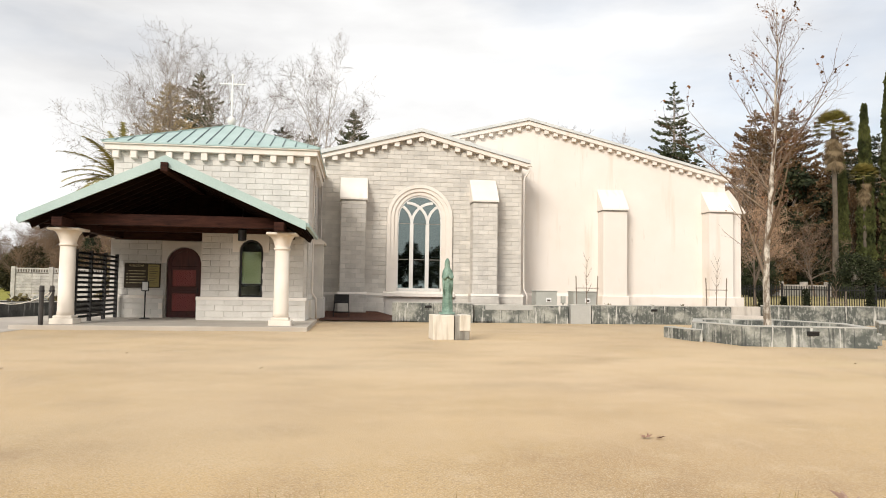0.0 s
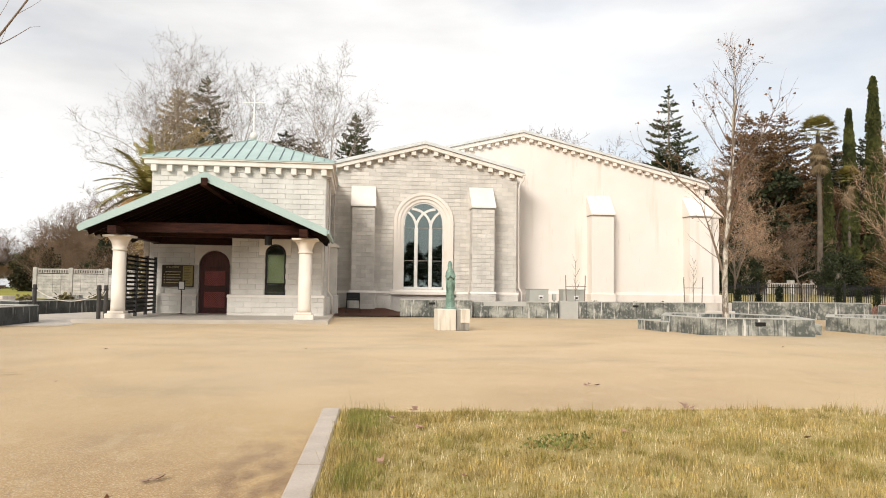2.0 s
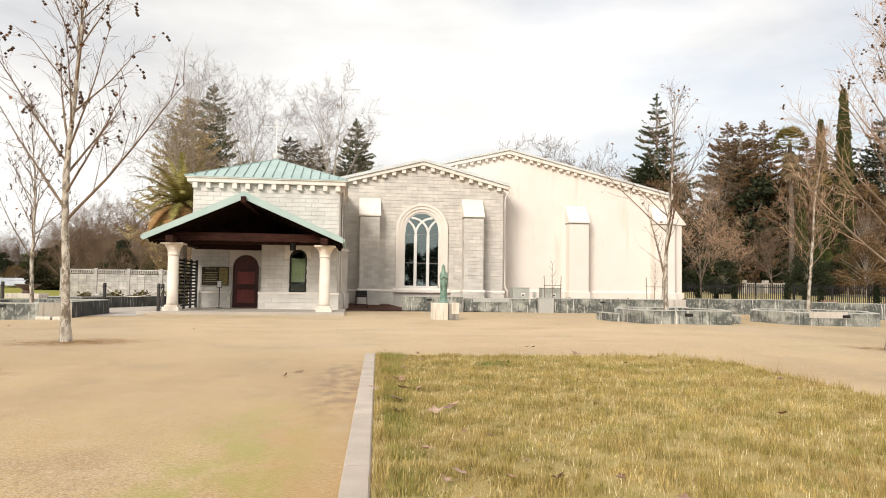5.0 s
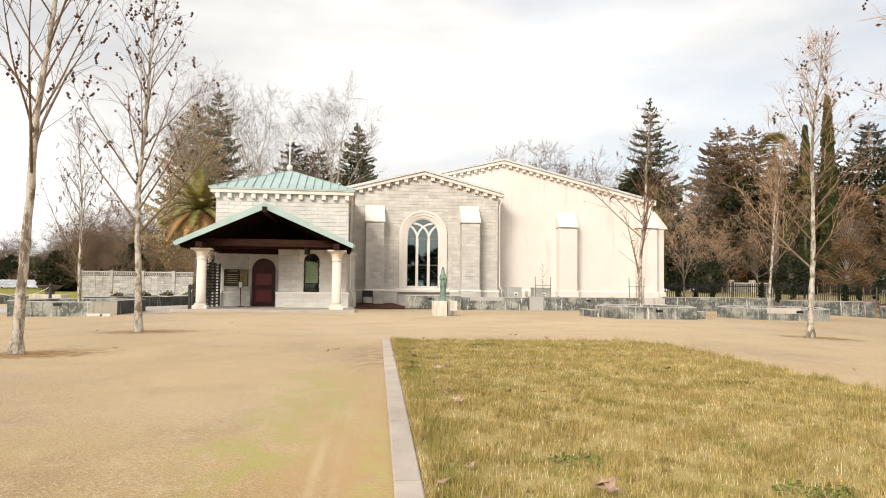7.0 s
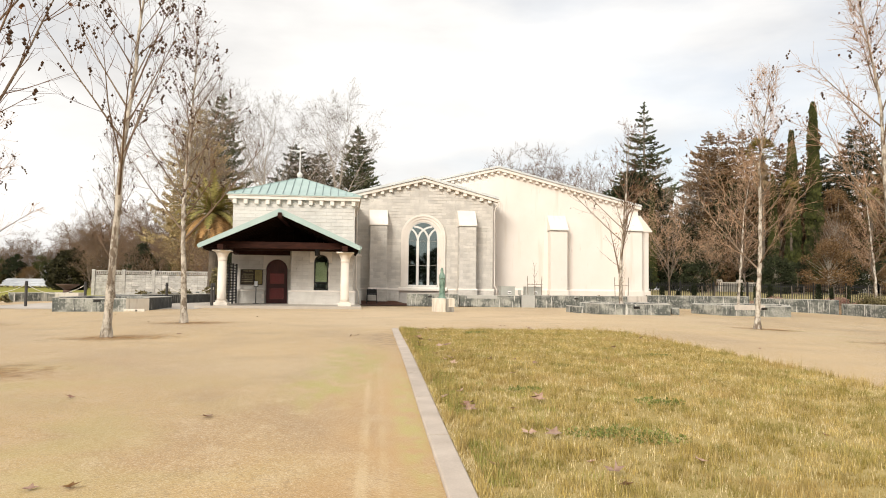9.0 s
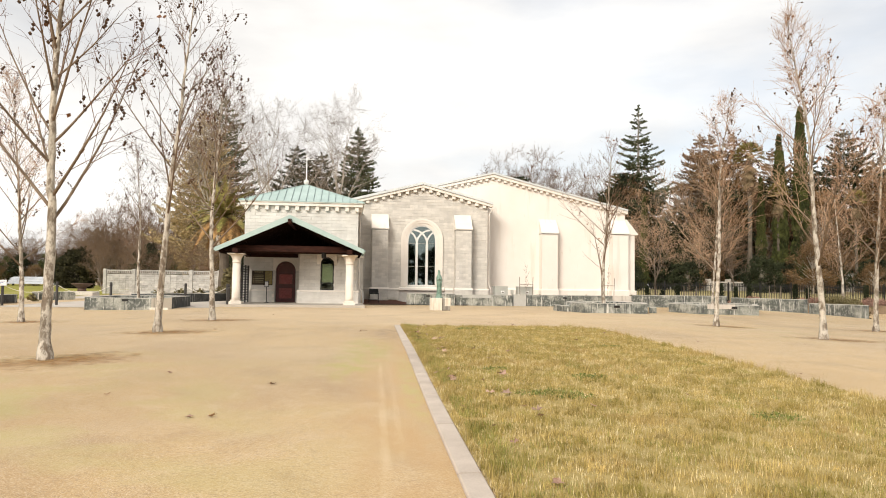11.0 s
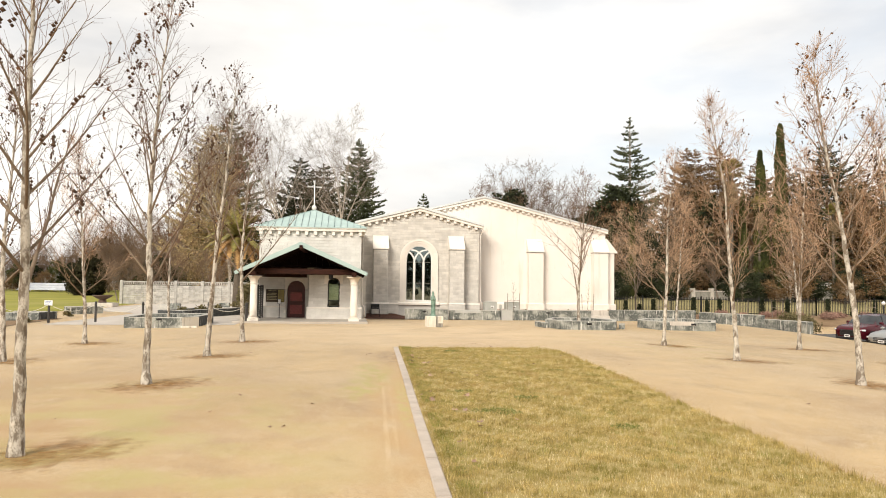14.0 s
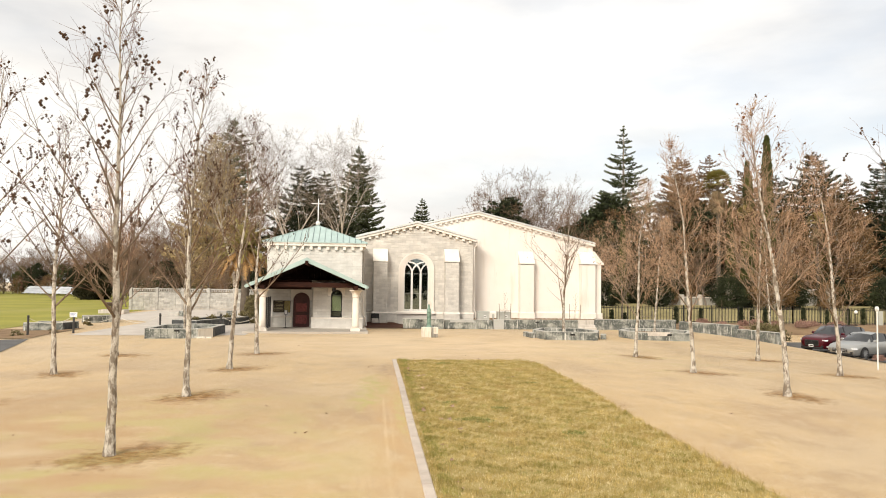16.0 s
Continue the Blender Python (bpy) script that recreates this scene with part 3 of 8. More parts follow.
def raw(name, verts, faces, m, parent=None, label="", smooth=False, kind=""):
    """The same from vertex and face lists."""
    off = root_base(parent) if parent is not None else Vector()
    v = np.asarray(verts, dtype=float) - np.array(off)
    me = bpy.data.meshes.new(name)
    me.from_pydata(v.tolist(), [], faces)
    ob = new(name, finish(me, m, smooth))
    if parent is not None:
        ob.parent = parent
    return tagged(ob, label, kind=kind)


def box(bm, x0, x1, y0, y1, z0, z1, bev=0.0, m=None):
    r = bmesh.ops.create_cube(bm, size=1)
    vs = r["verts"]
    bmesh.ops.scale(bm, verts=vs, vec=(x1 - x0, y1 - y0, z1 - z0))
    bmesh.ops.translate(bm, verts=vs, vec=((x0 + x1) / 2, (y0 + y1) / 2, (z0 + z1) / 2))
    if m is not None:
        bmesh.ops.transform(bm, matrix=m, verts=vs)
    if bev:
        es = list({e for v in vs for e in v.link_edges})
        bmesh.ops.bevel(bm, geom=es, offset=bev, segments=1, affect="EDGES")
    return bm


def abox(*a, **k):
    return box(bmesh.new(), *a, **k)


def prism(bm, outline, a, b, axis="y"):
    """Extrudes a convex or simple outline from a to b along an axis; the outline is in the other two."""
    def place(p, d):
        u, v = p
        return {"y": (u, d, v), "x": (d, u, v), "z": (u, v, d)}[axis]
    f = [bm.verts.new(place(p, a)) for p in outline]
    g = [bm.verts.new(place(p, b)) for p in outline]
    n = len(outline)
    bm.faces.new(f)
    bm.faces.new(g[::-1])
    for i in range(n):
        bm.faces.new((f[i], g[i], g[(i + 1) % n], f[(i + 1) % n]))
    bmesh.ops.recalc_face_normals(bm, faces=bm.faces)
    return bm


def lathe(bm, profile, cx, cy, n=24):
    """Turns (radius, z) pairs about a vertical axis."""
    rings = []
    for r, z in profile:
        rings.append([bm.verts.new((cx + r * math.cos(2 * math.pi * i / n), cy + r * math.sin(2 * math.pi * i / n), z)) for i in range(n)])
    for a, b in zip(rings, rings[1:]):
        for i in range(n):
            bm.faces.new((a[i], a[(i + 1) % n], b[(i + 1) % n], b[i]))
    bm.faces.new(rings[0][::-1])
    bm.faces.new(rings[-1])
    return bm


def bar(bm, p, q, w, d=None, n=0, up=(0, 0, 1)):
    """A straight bar from p to q: w by d across, or round with n sides of radius w."""
    p, q = Vector(p), Vector(q)
    t = (q - p).normalized()
    s = t.cross(Vector(up))
    s = s.normalized() if s.length > 1e-4 else t.cross(Vector((1, 0, 0))).normalized()
    u = s.cross(t).normalized()
    if n:
        offs = [s * w * math.cos(2 * math.pi * i / n) + u * w * math.sin(2 * math.pi * i / n) for i in range(n)]
    else:
        d = d or w
        offs = [s * w / 2 + u * d / 2, -s * w / 2 + u * d / 2, -s * w / 2 - u * d / 2, s * w / 2 - u * d / 2]
    a, b = [bm.verts.new(p + o) for o in offs], [bm.verts.new(q + o) for o in offs]
    k = len(offs)
    fs = [bm.faces.new(a[::-1]), bm.faces.new(b)]
    for i in range(k):
        fs.append(bm.faces.new((a[i], a[(i + 1) % k], b[(i + 1) % k], b[i])))
    bmesh.ops.recalc_face_normals(bm, faces=fs)
    return bm


def sweep(bm, pts, r, n=8):
    """A round tube along points; r a number or one radius a point."""
    pts = [Vector(p) for p in pts]
    rs = r if isinstance(r, (list, tuple)) else [r] * len(pts)
    rings = []
    for i, p in enumerate(pts):
        t = (pts[min(i + 1, len(pts) - 1)] - pts[max(i - 1, 0)]).normalized()
        s = t.cross(Vector((0, 0, 1)))
        s = s.normalized() if s.length > 1e-3 else Vector((1, 0, 0))
        u = s.cross(t)
        rings.append([bm.verts.new(p + (s * math.cos(2 * math.pi * k / n) + u * math.sin(2 * math.pi * k / n)) * rs[i]) for k in range(n)])
    for a, b in zip(rings, rings[1:]):
        for k in range(n):
            bm.faces.new((a[k], a[(k + 1) % n], b[(k + 1) % n], b[k]))
    bm.faces.new(rings[0])
    bm.faces.new(rings[-1])
    bmesh.ops.recalc_face_normals(bm, faces=bm.faces)
    return bm


def strip(name, ys, xl, xr, m, lift, cols, label, category="", kind="structure", wobble=0.0):
    """A sheet that follows the ground between two side lines."""
    v, f = [], []
    for y in ys:
        a, b = xl(y), xr(y)
        for c in range(cols + 1):
            x = a + (b - a) * c / cols
            if wobble and c in (0, cols):
                x += wobble * noise.noise((x * 0.9, y * 0.9, 3.0))
            v.append((x, y, ground_z(x, y) + (lift(x, y) if callable(lift) else lift)))
    for j in range(len(ys) - 1):
        for c in range(cols):
            i = j * (cols + 1) + c
            f.append((i, i + 1, i + cols + 2, i + cols + 1))
    ob = raw(name, v, f, m, smooth=True)
    return tagged(ob, label, category, kind=kind)


def block_mesh(w, h, d=0.05, c=0.007):
    """One block with chamfered front edges, front towards -y, its back at y = 0."""
    me = bpy.data.meshes.new("block")
    o = [(-w / 2, 0, -h / 2), (w / 2, 0, -h / 2), (w / 2, 0, h / 2), (-w / 2, 0, h / 2)]
    k = [(x, -d + c, z) for x, _, z in o]
    g = [(x - math.copysign(c, x), -d, z - math.copysign(c, z)) for x, _, z in o]
    v = o + k + g
    f = [(8, 9, 10, 11)]
    for i in range(4):
        j = (i + 1) % 4
        f += [(i, j, 4 + j, 4 + i), (4 + i, 4 + j, 8 + j, 8 + i)]
    me.from_pydata(v, [], f)
    return me


def blocks(parent, y, x0, x1, z0, z1, keep, near, bw=0.61, bh=0.203, gap=0.011, seed=1, tone="block"):
    """Running-bond blocks on a wall whose face is at y. keep(x, z) says where the wall is; near(x, z) which blocks are objects of their own."""
    rnd = random.Random(seed)
    me = finish(block_mesh(bw - gap, bh - gap), M[tone], False)
    base = root_base(parent)
    rest_v, rest_f, count = [], [], 0
    row = 0
    z = z0
    while z < z1 - 0.02:
        h = min(bh, z1 - z)
        x = x0 - (bw / 2 if row % 2 else 0)
        while x < x1 - 0.02:
            a, b = max(x, x0), min(x + bw, x1)
            n = 9
            s = [a + (b - a) * (i + 0.5) / n for i in range(n)]
            ok = [keep(q, z + h * 0.5) and keep(q, z + h * 0.85) for q in s]
            if any(ok):
                i0, i1 = ok.index(True), n - 1 - ok[::-1].index(True)
                if not all(ok[i0:i1 + 1]):
                    k = ok.index(False, i0)
                    i1 = k - 1
                a2, b2 = a + (b - a) * i0 / n, a + (b - a) * (i1 + 1) / n
                full = abs(b2 - a2 - bw) < 1e-3 and abs(h - bh) < 1e-3
                cx, cz = (a2 + b2) / 2, z + h / 2
                out = rnd.uniform(-0.003, 0.003)
                if full and count < 300 and near(cx, cz):
                    ob = new("block", me)
                    ob.parent = parent
                    ob.location = Vector((cx, y + 0.035 + out, cz)) - base
                    count += 1
                elif b2 - a2 > 0.03:
                    w2, h2, d, c = (b2 - a2 - gap) / 2, (h - gap) / 2, 0.015, 0.007
                    i = len(rest_v)
                    for yy, ins in ((y + 0.035, 0), (y - d + c + out, 0), (y - d + out, c)):
                        rest_v += [(cx - w2 + ins, yy, cz - h2 + ins), (cx + w2 - ins, yy, cz - h2 + ins), (cx + w2 - ins, yy, cz + h2 - ins), (cx - w2 + ins, yy, cz + h2 - ins)]
                    rest_f.append((i + 8, i + 9, i + 10, i + 11))
                    for q in range(4):
                        j = (q + 1) % 4
                        rest_f += [(i + q, i + j, i + 4 + j, i + 4 + q), (i + 4 + q, i + 4 + j, i + 8 + j, i + 8 + q)]
            x += bw
        z += bh
        row += 1
    if rest_v:
        raw("blockwork", rest_v, rest_f, M[tone + "_rest"], parent, "pale grey split-face blocks", kind="stuff")


def side_blocks(parent, x, y0, y1, z0, z1, face, bw=0.61, bh=0.203, gap=0.011, keep=None, tone="block"):
    """The same on a wall that runs along y; face is +1 or -1, the way it looks."""
    v, f = [], []
    z, row = z0, 0
    while z < z1 - 0.02:
        h = min(bh, z1 - z)
        y = y0 - (bw / 2 if row % 2 else 0)
        while y < y1 - 0.02:
            a, b = max(y, y0), min(y + bw, y1)
            if keep is None or keep((a + b) / 2, z + h / 2):
                cy, cz, w2, h2 = (a + b) / 2, z + h / 2, (b - a - gap) / 2, (h - gap) / 2
                i = len(v)
                for o, ins in ((-0.03, 0), (0.008, 0), (0.015, 0.007)):
                    xx = x + face * o
                    v += [(xx, cy - w2 + ins, cz - h2 + ins), (xx, cy + w2 - ins, cz - h2 + ins), (xx, cy + w2 - ins, cz + h2 - ins), (xx, cy - w2 + ins, cz + h2 - ins)]
                f.append((i + 8, i + 9, i + 10, i + 11))
                for q in range(4):
                    j = (q + 1) % 4
                    f += [(i + q, i + j, i + 4 + j, i + 4 + q), (i + 4 + q, i + 4 + j, i + 8 + j, i + 8 + q)]
            y += bw
        z += bh
        row += 1
    raw("blockwork", v, f, M[tone + "_rest"], parent, "pale grey split-face blocks", kind="stuff")


def arch_pts(cx, spring, r, n=20, a0=0.0, a1=math.pi):
    return [(cx + r * math.cos(a0 + (a1 - a0) * i / n), spring + r * math.sin(a0 + (a1 - a0) * i / n)) for i in range(n + 1)]


def ribbon(bm, pts, w, y0, y1, inner=False):
    """A flat bar of width w along a line of (x, z) points, from y0 to y1 deep."""
    P = [Vector((p[0], p[1])) for p in pts]
    L, R = [], []
    for i, p in enumerate(P):
        t = (P[min(i + 1, len(P) - 1)] - P[max(i - 1, 0)]).normalized()
        nn = Vector((-t.y, t.x))
        L.append(p + nn * w / 2)
        R.append(p - nn * w / 2)
    for i in range(len(P) - 1):
        q = [L[i], L[i + 1], R[i + 1], R[i]]
        a = [bm.verts.new((c.x, y0, c.y)) for c in q]
        b = [bm.verts.new((c.x, y1, c.y)) for c in q]
        fs = [bm.faces.new(a), bm.faces.new(b[::-1])]
        for k in range(4):
            if (k == 1 and i < len(P) - 2) or (k == 3 and i > 0):
                continue
            fs.append(bm.faces.new((a[k], b[k], b[(k + 1) % 4], a[(k + 1) % 4])))
        bmesh.ops.recalc_face_normals(bm, faces=fs)
    return bm


def holed_wall(bm, outline, holes, y0, y1):
    """One wall slab along x from an outline with openings, (x, z) points, y0 to y1 deep."""
    es = []
    for loop in [outline] + holes:
        vs = [bm.verts.new((x, y0, z)) for x, z in loop]
        es += [bm.edges.new((vs[i], vs[(i + 1) % len(vs)])) for i in range(len(vs))]
    r = bmesh.ops.triangle_fill(bm, edges=es, use_beauty=True)
    fs = [g for g in r["geom"] if isinstance(g, bmesh.types.BMFace)]
    r = bmesh.ops.extrude_face_region(bm, geom=fs)
    bmesh.ops.translate(bm, verts=[g for g in r["geom"] if isinstance(g, bmesh.types.BMVert)], vec=(0, y1 - y0, 0))
    bmesh.ops.recalc_face_normals(bm, faces=bm.faces)
    return bm


def opening(o, n=18):
    """The outline of a round-headed opening (x0, x1, sill, top)."""
    c, r = (o[0] + o[1]) / 2, (o[1] - o[0]) / 2
    return [(o[0], o[2]), (o[1], o[2])] + arch_pts(c, o[3] - r, r, n)


def stain(name, colour, lo, hi, scale, strength, stretch=(1, 1, 1)):
    """A patchy stain that fades out to its edge, laid thinly over the ground."""
    m = bpy.data.materials.new(name)
    m.use_nodes = True
    n, l = m.node_tree.nodes, m.node_tree.links
    p = n["Principled BSDF"]
    p.inputs["Base Color"].default_value, p.inputs["Roughness"].default_value = (*colour, 1), 0.95
    p.inputs["Specular IOR Level"].default_value = 0.2
    co, geo, tx = n.new("ShaderNodeTexCoord"), n.new("ShaderNodeNewGeometry"), n.new("ShaderNodeTexNoise")
    tx.inputs["Scale"].default_value, tx.inputs["Detail"].default_value = scale, 8.0
    st = n.new("ShaderNodeMapping")
    st.inputs["Scale"].default_value = stretch
    l.new(geo.outputs["Position"], st.inputs["Vector"])
    l.new(st.outputs["Vector"], tx.inputs["Vector"])
    mp = n.new("ShaderNodeMapping")
    mp.inputs["Location"].default_value, mp.inputs["Scale"].default_value = (-1, -1, 0), (2, 2, 0)
    l.new(co.outputs["Generated"], mp.inputs["Vector"])
    ln = n.new("ShaderNodeVectorMath")
    ln.operation = "LENGTH"
    l.new(mp.outputs["Vector"], ln.inputs[0])
    fade = n.new("ShaderNodeMapRange")
    fade.inputs["From Min"].default_value, fade.inputs["From Max"].default_value = 0.15, 1.0
    fade.inputs["To Min"].default_value, fade.inputs["To Max"].default_value = 0.24, -0.25
    l.new(ln.outputs["Value"], fade.inputs["Value"])
    add = n.new("ShaderNodeMath")
    l.new(tx.outputs["Fac"], add.inputs[0])
    l.new(fade.outputs[0], add.inputs[1])
    mr = n.new("ShaderNodeMapRange")
    mr.inputs["From Min"].default_value, mr.inputs["From Max"].default_value, mr.inputs["To Max"].default_value = lo, hi, strength
    l.new(add.outputs[0], mr.inputs["Value"])
    l.new(mr.outputs[0], p.inputs["Alpha"])
    return m


M["soil_stain"] = stain("soil_stain", (0.33, 0.175, 0.058), 0.40, 0.80, 4.5, 0.62)


# ---- ground ----
def grid_axis(a, b, step, far):
    inner = [a + step * i for i in range(int((b - a) / step) + 1)]
    outer = [20, 60, 150, 400, far]
    return [a - o for o in outer[::-1]] + inner + [b + o for o in outer]


gx, gy = grid_axis(-70, 90, 2.0, 1600), grid_axis(-60, 110, 2.0, 1600)
gv = [(x, y, ground_z(x, y)) for y in gy for x in gx]
gf = [(j * len(gx) + i, j * len(gx) + i + 1, (j + 1) * len(gx) + i + 1, (j + 1) * len(gx) + i) for j in range(len(gy) - 1) for i in range(len(gx) - 1)]
ground = tagged(raw("ground", gv, gf, M["sand"], smooth=True), "tan decomposed granite plaza ground with darker patches", "ground", kind="structure")


def span(a, b, step):
    n = max(1, round((b - a) / step))
    return [a + (b - a) * i / n for i in range(n + 1)]


KERB_X = lambda y: 1.352 + 0.0357 * (y - 10.6)


def lawn_right(y):
    x = 7.35 + 0.058 * (y - 11.0)
    if y > 9.1:
        x -= 0.9 * ((y - 9.1) / 1.9) ** 2
    return x


lawn = strip("lawn", span(-34, 10.86, 0.5), lambda y: KERB_X(y) + 0.1, lawn_right, M["lawn_soil"], 0.012, 14, "strip of dormant winter lawn, tan and olive", "lawn", wobble=0.12)
far_lawn = strip("lawn_left", span(31, 230, 4), lambda y: -260, lambda y: -23.5 - 0.02 * y, M["far_lawn"], 0.02, 60, "open green lawn beyond the plaza", "lawn")
bed = strip("planting_bed", span(24.2, 33, 0.8), lambda y: -60, lambda y: -18.6, M["dry_bed"], 0.03, 40, "bare brown planting bed beside the path", "bed")
asphalt = strip("driveway", span(12, 23.6, 0.8), lambda y: -60, lambda y: -16.8 - 0.25 * (y - 17), M["asphalt"], 0.02, 40, "dark asphalt drive at the plaza edge", "driveway")
strip("parking_lot", span(-30, 31, 1.0), lambda y: 25.5 + 0.14 * (y - 15), lambda y: 70, M["asphalt"], 0.03, 50, "asphalt car park below the plaza", "car park")
strip("lawn_right", span(43, 120, 3.5), lambda y: 22.5, lambda y: 140, M["pale_lawn"], 0.03, 40, "pale winter lawn behind the iron fence", "lawn")
strip("planting_bed_right", span(34.6, 43, 0.7), lambda y: 22.5, lambda y: 110, M["dry_bed"], 0.02, 50, "brown mulched bed along the fence", "bed")
path = strip("path", span(26.0, 72.6, 1.0), lambda y: -17.2 + 0.05 * (y - 26) - 8.5 * ss(40, 54, y), lambda y: -6.9 if y < 34 else -7.4, M["paving"], 0.008, 14, "pale concrete path beside the porch", "path")
mulch = strip("mulch_bed", span(34.2, 39.4, 0.5), lambda y: 0.75, lambda y: 10.2, M["mulch"], lambda x, y: 0.05 + 0.18 * ss(37.9, 39.0, y) * ss(3.9, 3.0, x), 32, "dark red-brown bark mulch by the wall", "bed")
strip("planting_bed_front", span(34.5, 41.4, 0.5), lambda y: 9.8, lambda y: 22.0, M["dry_bed"], 0.55, 14, "raised planting bed behind the low wall", "bed")

porch_floor = tagged(part("porch_floor", abox(-7.3, 0.75, 27.9, 33.55, -0.1, 0.125, 0.012), M["porch_slab"]), "smooth grey concrete porch slab", "floor", kind="structure")

# kerb along the lawn, in cast lengths
kerb = thing("kerb", "weathered flush concrete kerb along the lawn", "kerb", (KERB_X(10), 10, 0), kind="structure")
ky = 12.44
while ky > -33:
    y0, y1 = ky - 1.9, min(ky - 0.022, 10.98)
    k_bm = bmesh.new()
    vs = []
    for yy in (y0, y1):
        z = ground_z(KERB_X(yy), yy)
        for dx, dz in ((-0.09, -0.1), (-0.09, 0.024), (-0.078, 0.036), (0.078, 0.036), (0.09, 0.024), (0.09, -0.1)):
            vs.append(k_bm.verts.new((KERB_X(yy) + dx, yy, z + dz)))
    for i in range(5):
        k_bm.faces.new((vs[i], vs[i + 1], vs[i + 7], vs[i + 6]))
    k_bm.faces.new(vs[:6])
    k_bm.faces.new(vs[6:][::-1])
    bmesh.ops.recalc_face_normals(k_bm, faces=k_bm.faces)
    part("kerb_length", k_bm, M["kerb"], kerb)
    ky -= 1.9

# ---- tower with porch ----
TY, TX0, TX1, TTOP = 33.45, -6.43, 0.37, 6.0
RY, RX0, RX1, RTOP = 31.9, -3.04, 0.33, 3.08
DOOR = (-4.54, -3.35, 0.12, 2.62)
WIN = (-1.80, -1.02, 0.89, 2.84)
tower = thing("entrance_tower", "square entrance building of pale grey blocks under a teal hip roof", "building", (-3.03, 36.85, 0))


def arch_top(o, x):
    c, r = (o[0] + o[1]) / 2, (o[1] - o[0]) / 2
    return o[3] - r + math.sqrt(max(0.0, r * r - (x - c) ** 2))


def in_open(o, x, z, grow=0.0):
    return o[0] - grow < x < o[1] + grow and o[2] - 0.02 < z < arch_top((o[0] - grow, o[1] + grow, o[2], o[3] + grow), x)


flat = lambda v: (lambda x: v)
part("front_wall", holed_wall(bmesh.new(), [(TX0, 0), (TX1, 0), (TX1, TTOP), (TX0, TTOP)], [opening(DOOR)], TY, TY + 0.3), M["mortar"], tower, "grey mortared block wall")
room_wall = part("room_wall", holed_wall(bmesh.new(), [(RX0, 0), (RX1, 0), (RX1, RTOP), (RX0, RTOP)], [opening(WIN)], RY, RY + 0.25), M["mortar"], tower, "grey mortared block wall of the projecting room")
for a, b in ((RX0, RX0 + 0.25), (RX1 - 0.25, RX1)):
    part("room_side_wall", abox(a, b, RY + 0.25, TY - 0.002, 0, RTOP), M["mortar"], tower)
part("room_ceiling", abox(RX0, RX1, RY, TY - 0.002, RTOP, RTOP + 0.08), M["shaded_timber"], tower, "dark boarded ceiling of the projecting room")
part("side_wall", abox(TX0, TX0 + 0.3, TY + 0.3, 40.2, 0, TTOP), M["mortar"], tower)
part("side_wall", abox(TX1 - 0.3, TX1, TY + 0.3, 40.2, 0, TTOP), M["mortar"], tower)
part("back_wall", abox(TX0 + 0.3, TX1 - 0.3, 39.9, 40.2, 0, TTOP), M["mortar"], tower)
part("inner_floor", abox(TX0 + 0.3, TX1 - 0.3, TY + 0.3, 39.9, -0.05, 0.05), M["inside"], tower)

# plinths
for a, b, wy in ((TX0 - 0.08, -4.60, TY), (RX0 - 0.11, RX1 + 0.11, RY)):
    p_bm = abox(a, b, wy - 0.13, wy - 0.018, 0.0, 0.80)
    pl = part("plinth", p_bm, M["block_rest"], tower, "pale block plinth")
    blocks(pl, wy - 0.134, a, b, 0.02, 0.80, lambda x, z: True, lambda x, z: False, seed=8)
    part("plinth_cap", prism(bmesh.new(), [(wy - 0.16, 0.80), (wy - 0.02, 0.80), (wy - 0.02, 0.90), (wy - 0.10, 0.90)], a - 0.02, b + 0.02, "x"), M["trim"], pl)
part("plinth", abox(RX1 + 0.02, RX1 + 0.11, RY - 0.016, TY - 0.002, 0.0, 0.80), M["block_rest"], tower, "pale block plinth")
part("plinth", abox(TX1 + 0.02, TX1 + 0.16, TY, 39.4, 0.0, 0.80), M["block_rest"], tower, "pale block plinth")

# cornice, dentils, roof
part("cornice", prism(bmesh.new(), [(TX0 - 0.27, TY - 0.27), (TX1 + 0.27, TY - 0.27), (TX1 + 0.27, 40.5), (TX0 - 0.27, 40.5)], 6.0, 6.19, "z"), M["trim"], tower, "cream moulded cornice")
part("cornice_lip", prism(bmesh.new(), [(TX0 - 0.34, TY - 0.34), (TX1 + 0.34, TY - 0.34), (TX1 + 0.34, 40.57), (TX0 - 0.34, 40.57)], 6.19, 6.27, "z"), M["trim"], tower)
for i in range(12):
    x = TX0 + 0.08 + i * 0.603
    part("dentil", abox(x - 0.11, x + 0.11, TY - 0.22, TY - 0.004, 5.72, 6.0, 0.015), M["trim"], tower)
for i in range(11):
    y = TY + 0.25 + i * 0.6
    part("dentil", abox(TX1 + 0.004, TX1 + 0.22, y - 0.11, y + 0.11, 5.72, 6.0, 0.015), M["trim"], tower)
RZ, RA = 6.28, 7.78
rx0, rx1, ry0, ry1 = TX0 - 0.36, TX1 + 0.36, TY - 0.36, 40.6
ac = ((rx0 + rx1) / 2, (ry0 + ry1) / 2)
r_bm = bmesh.new()
cs = [r_bm.verts.new(p) for p in ((rx0, ry0, RZ), (rx1, ry0, RZ), (rx1, ry1, RZ), (rx0, ry1, RZ))]
cb = [r_bm.verts.new((v.co.x, v.co.y, RZ - 0.05)) for v in cs]
tip = r_bm.verts.new((*ac, RA))
for i in range(4):
    j = (i + 1) % 4
    r_bm.faces.new((cs[i], cs[j], tip))
    r_bm.faces.new((cb[i], cb[j], cs[j], cs[i]))
r_bm.faces.new(cb[::-1])
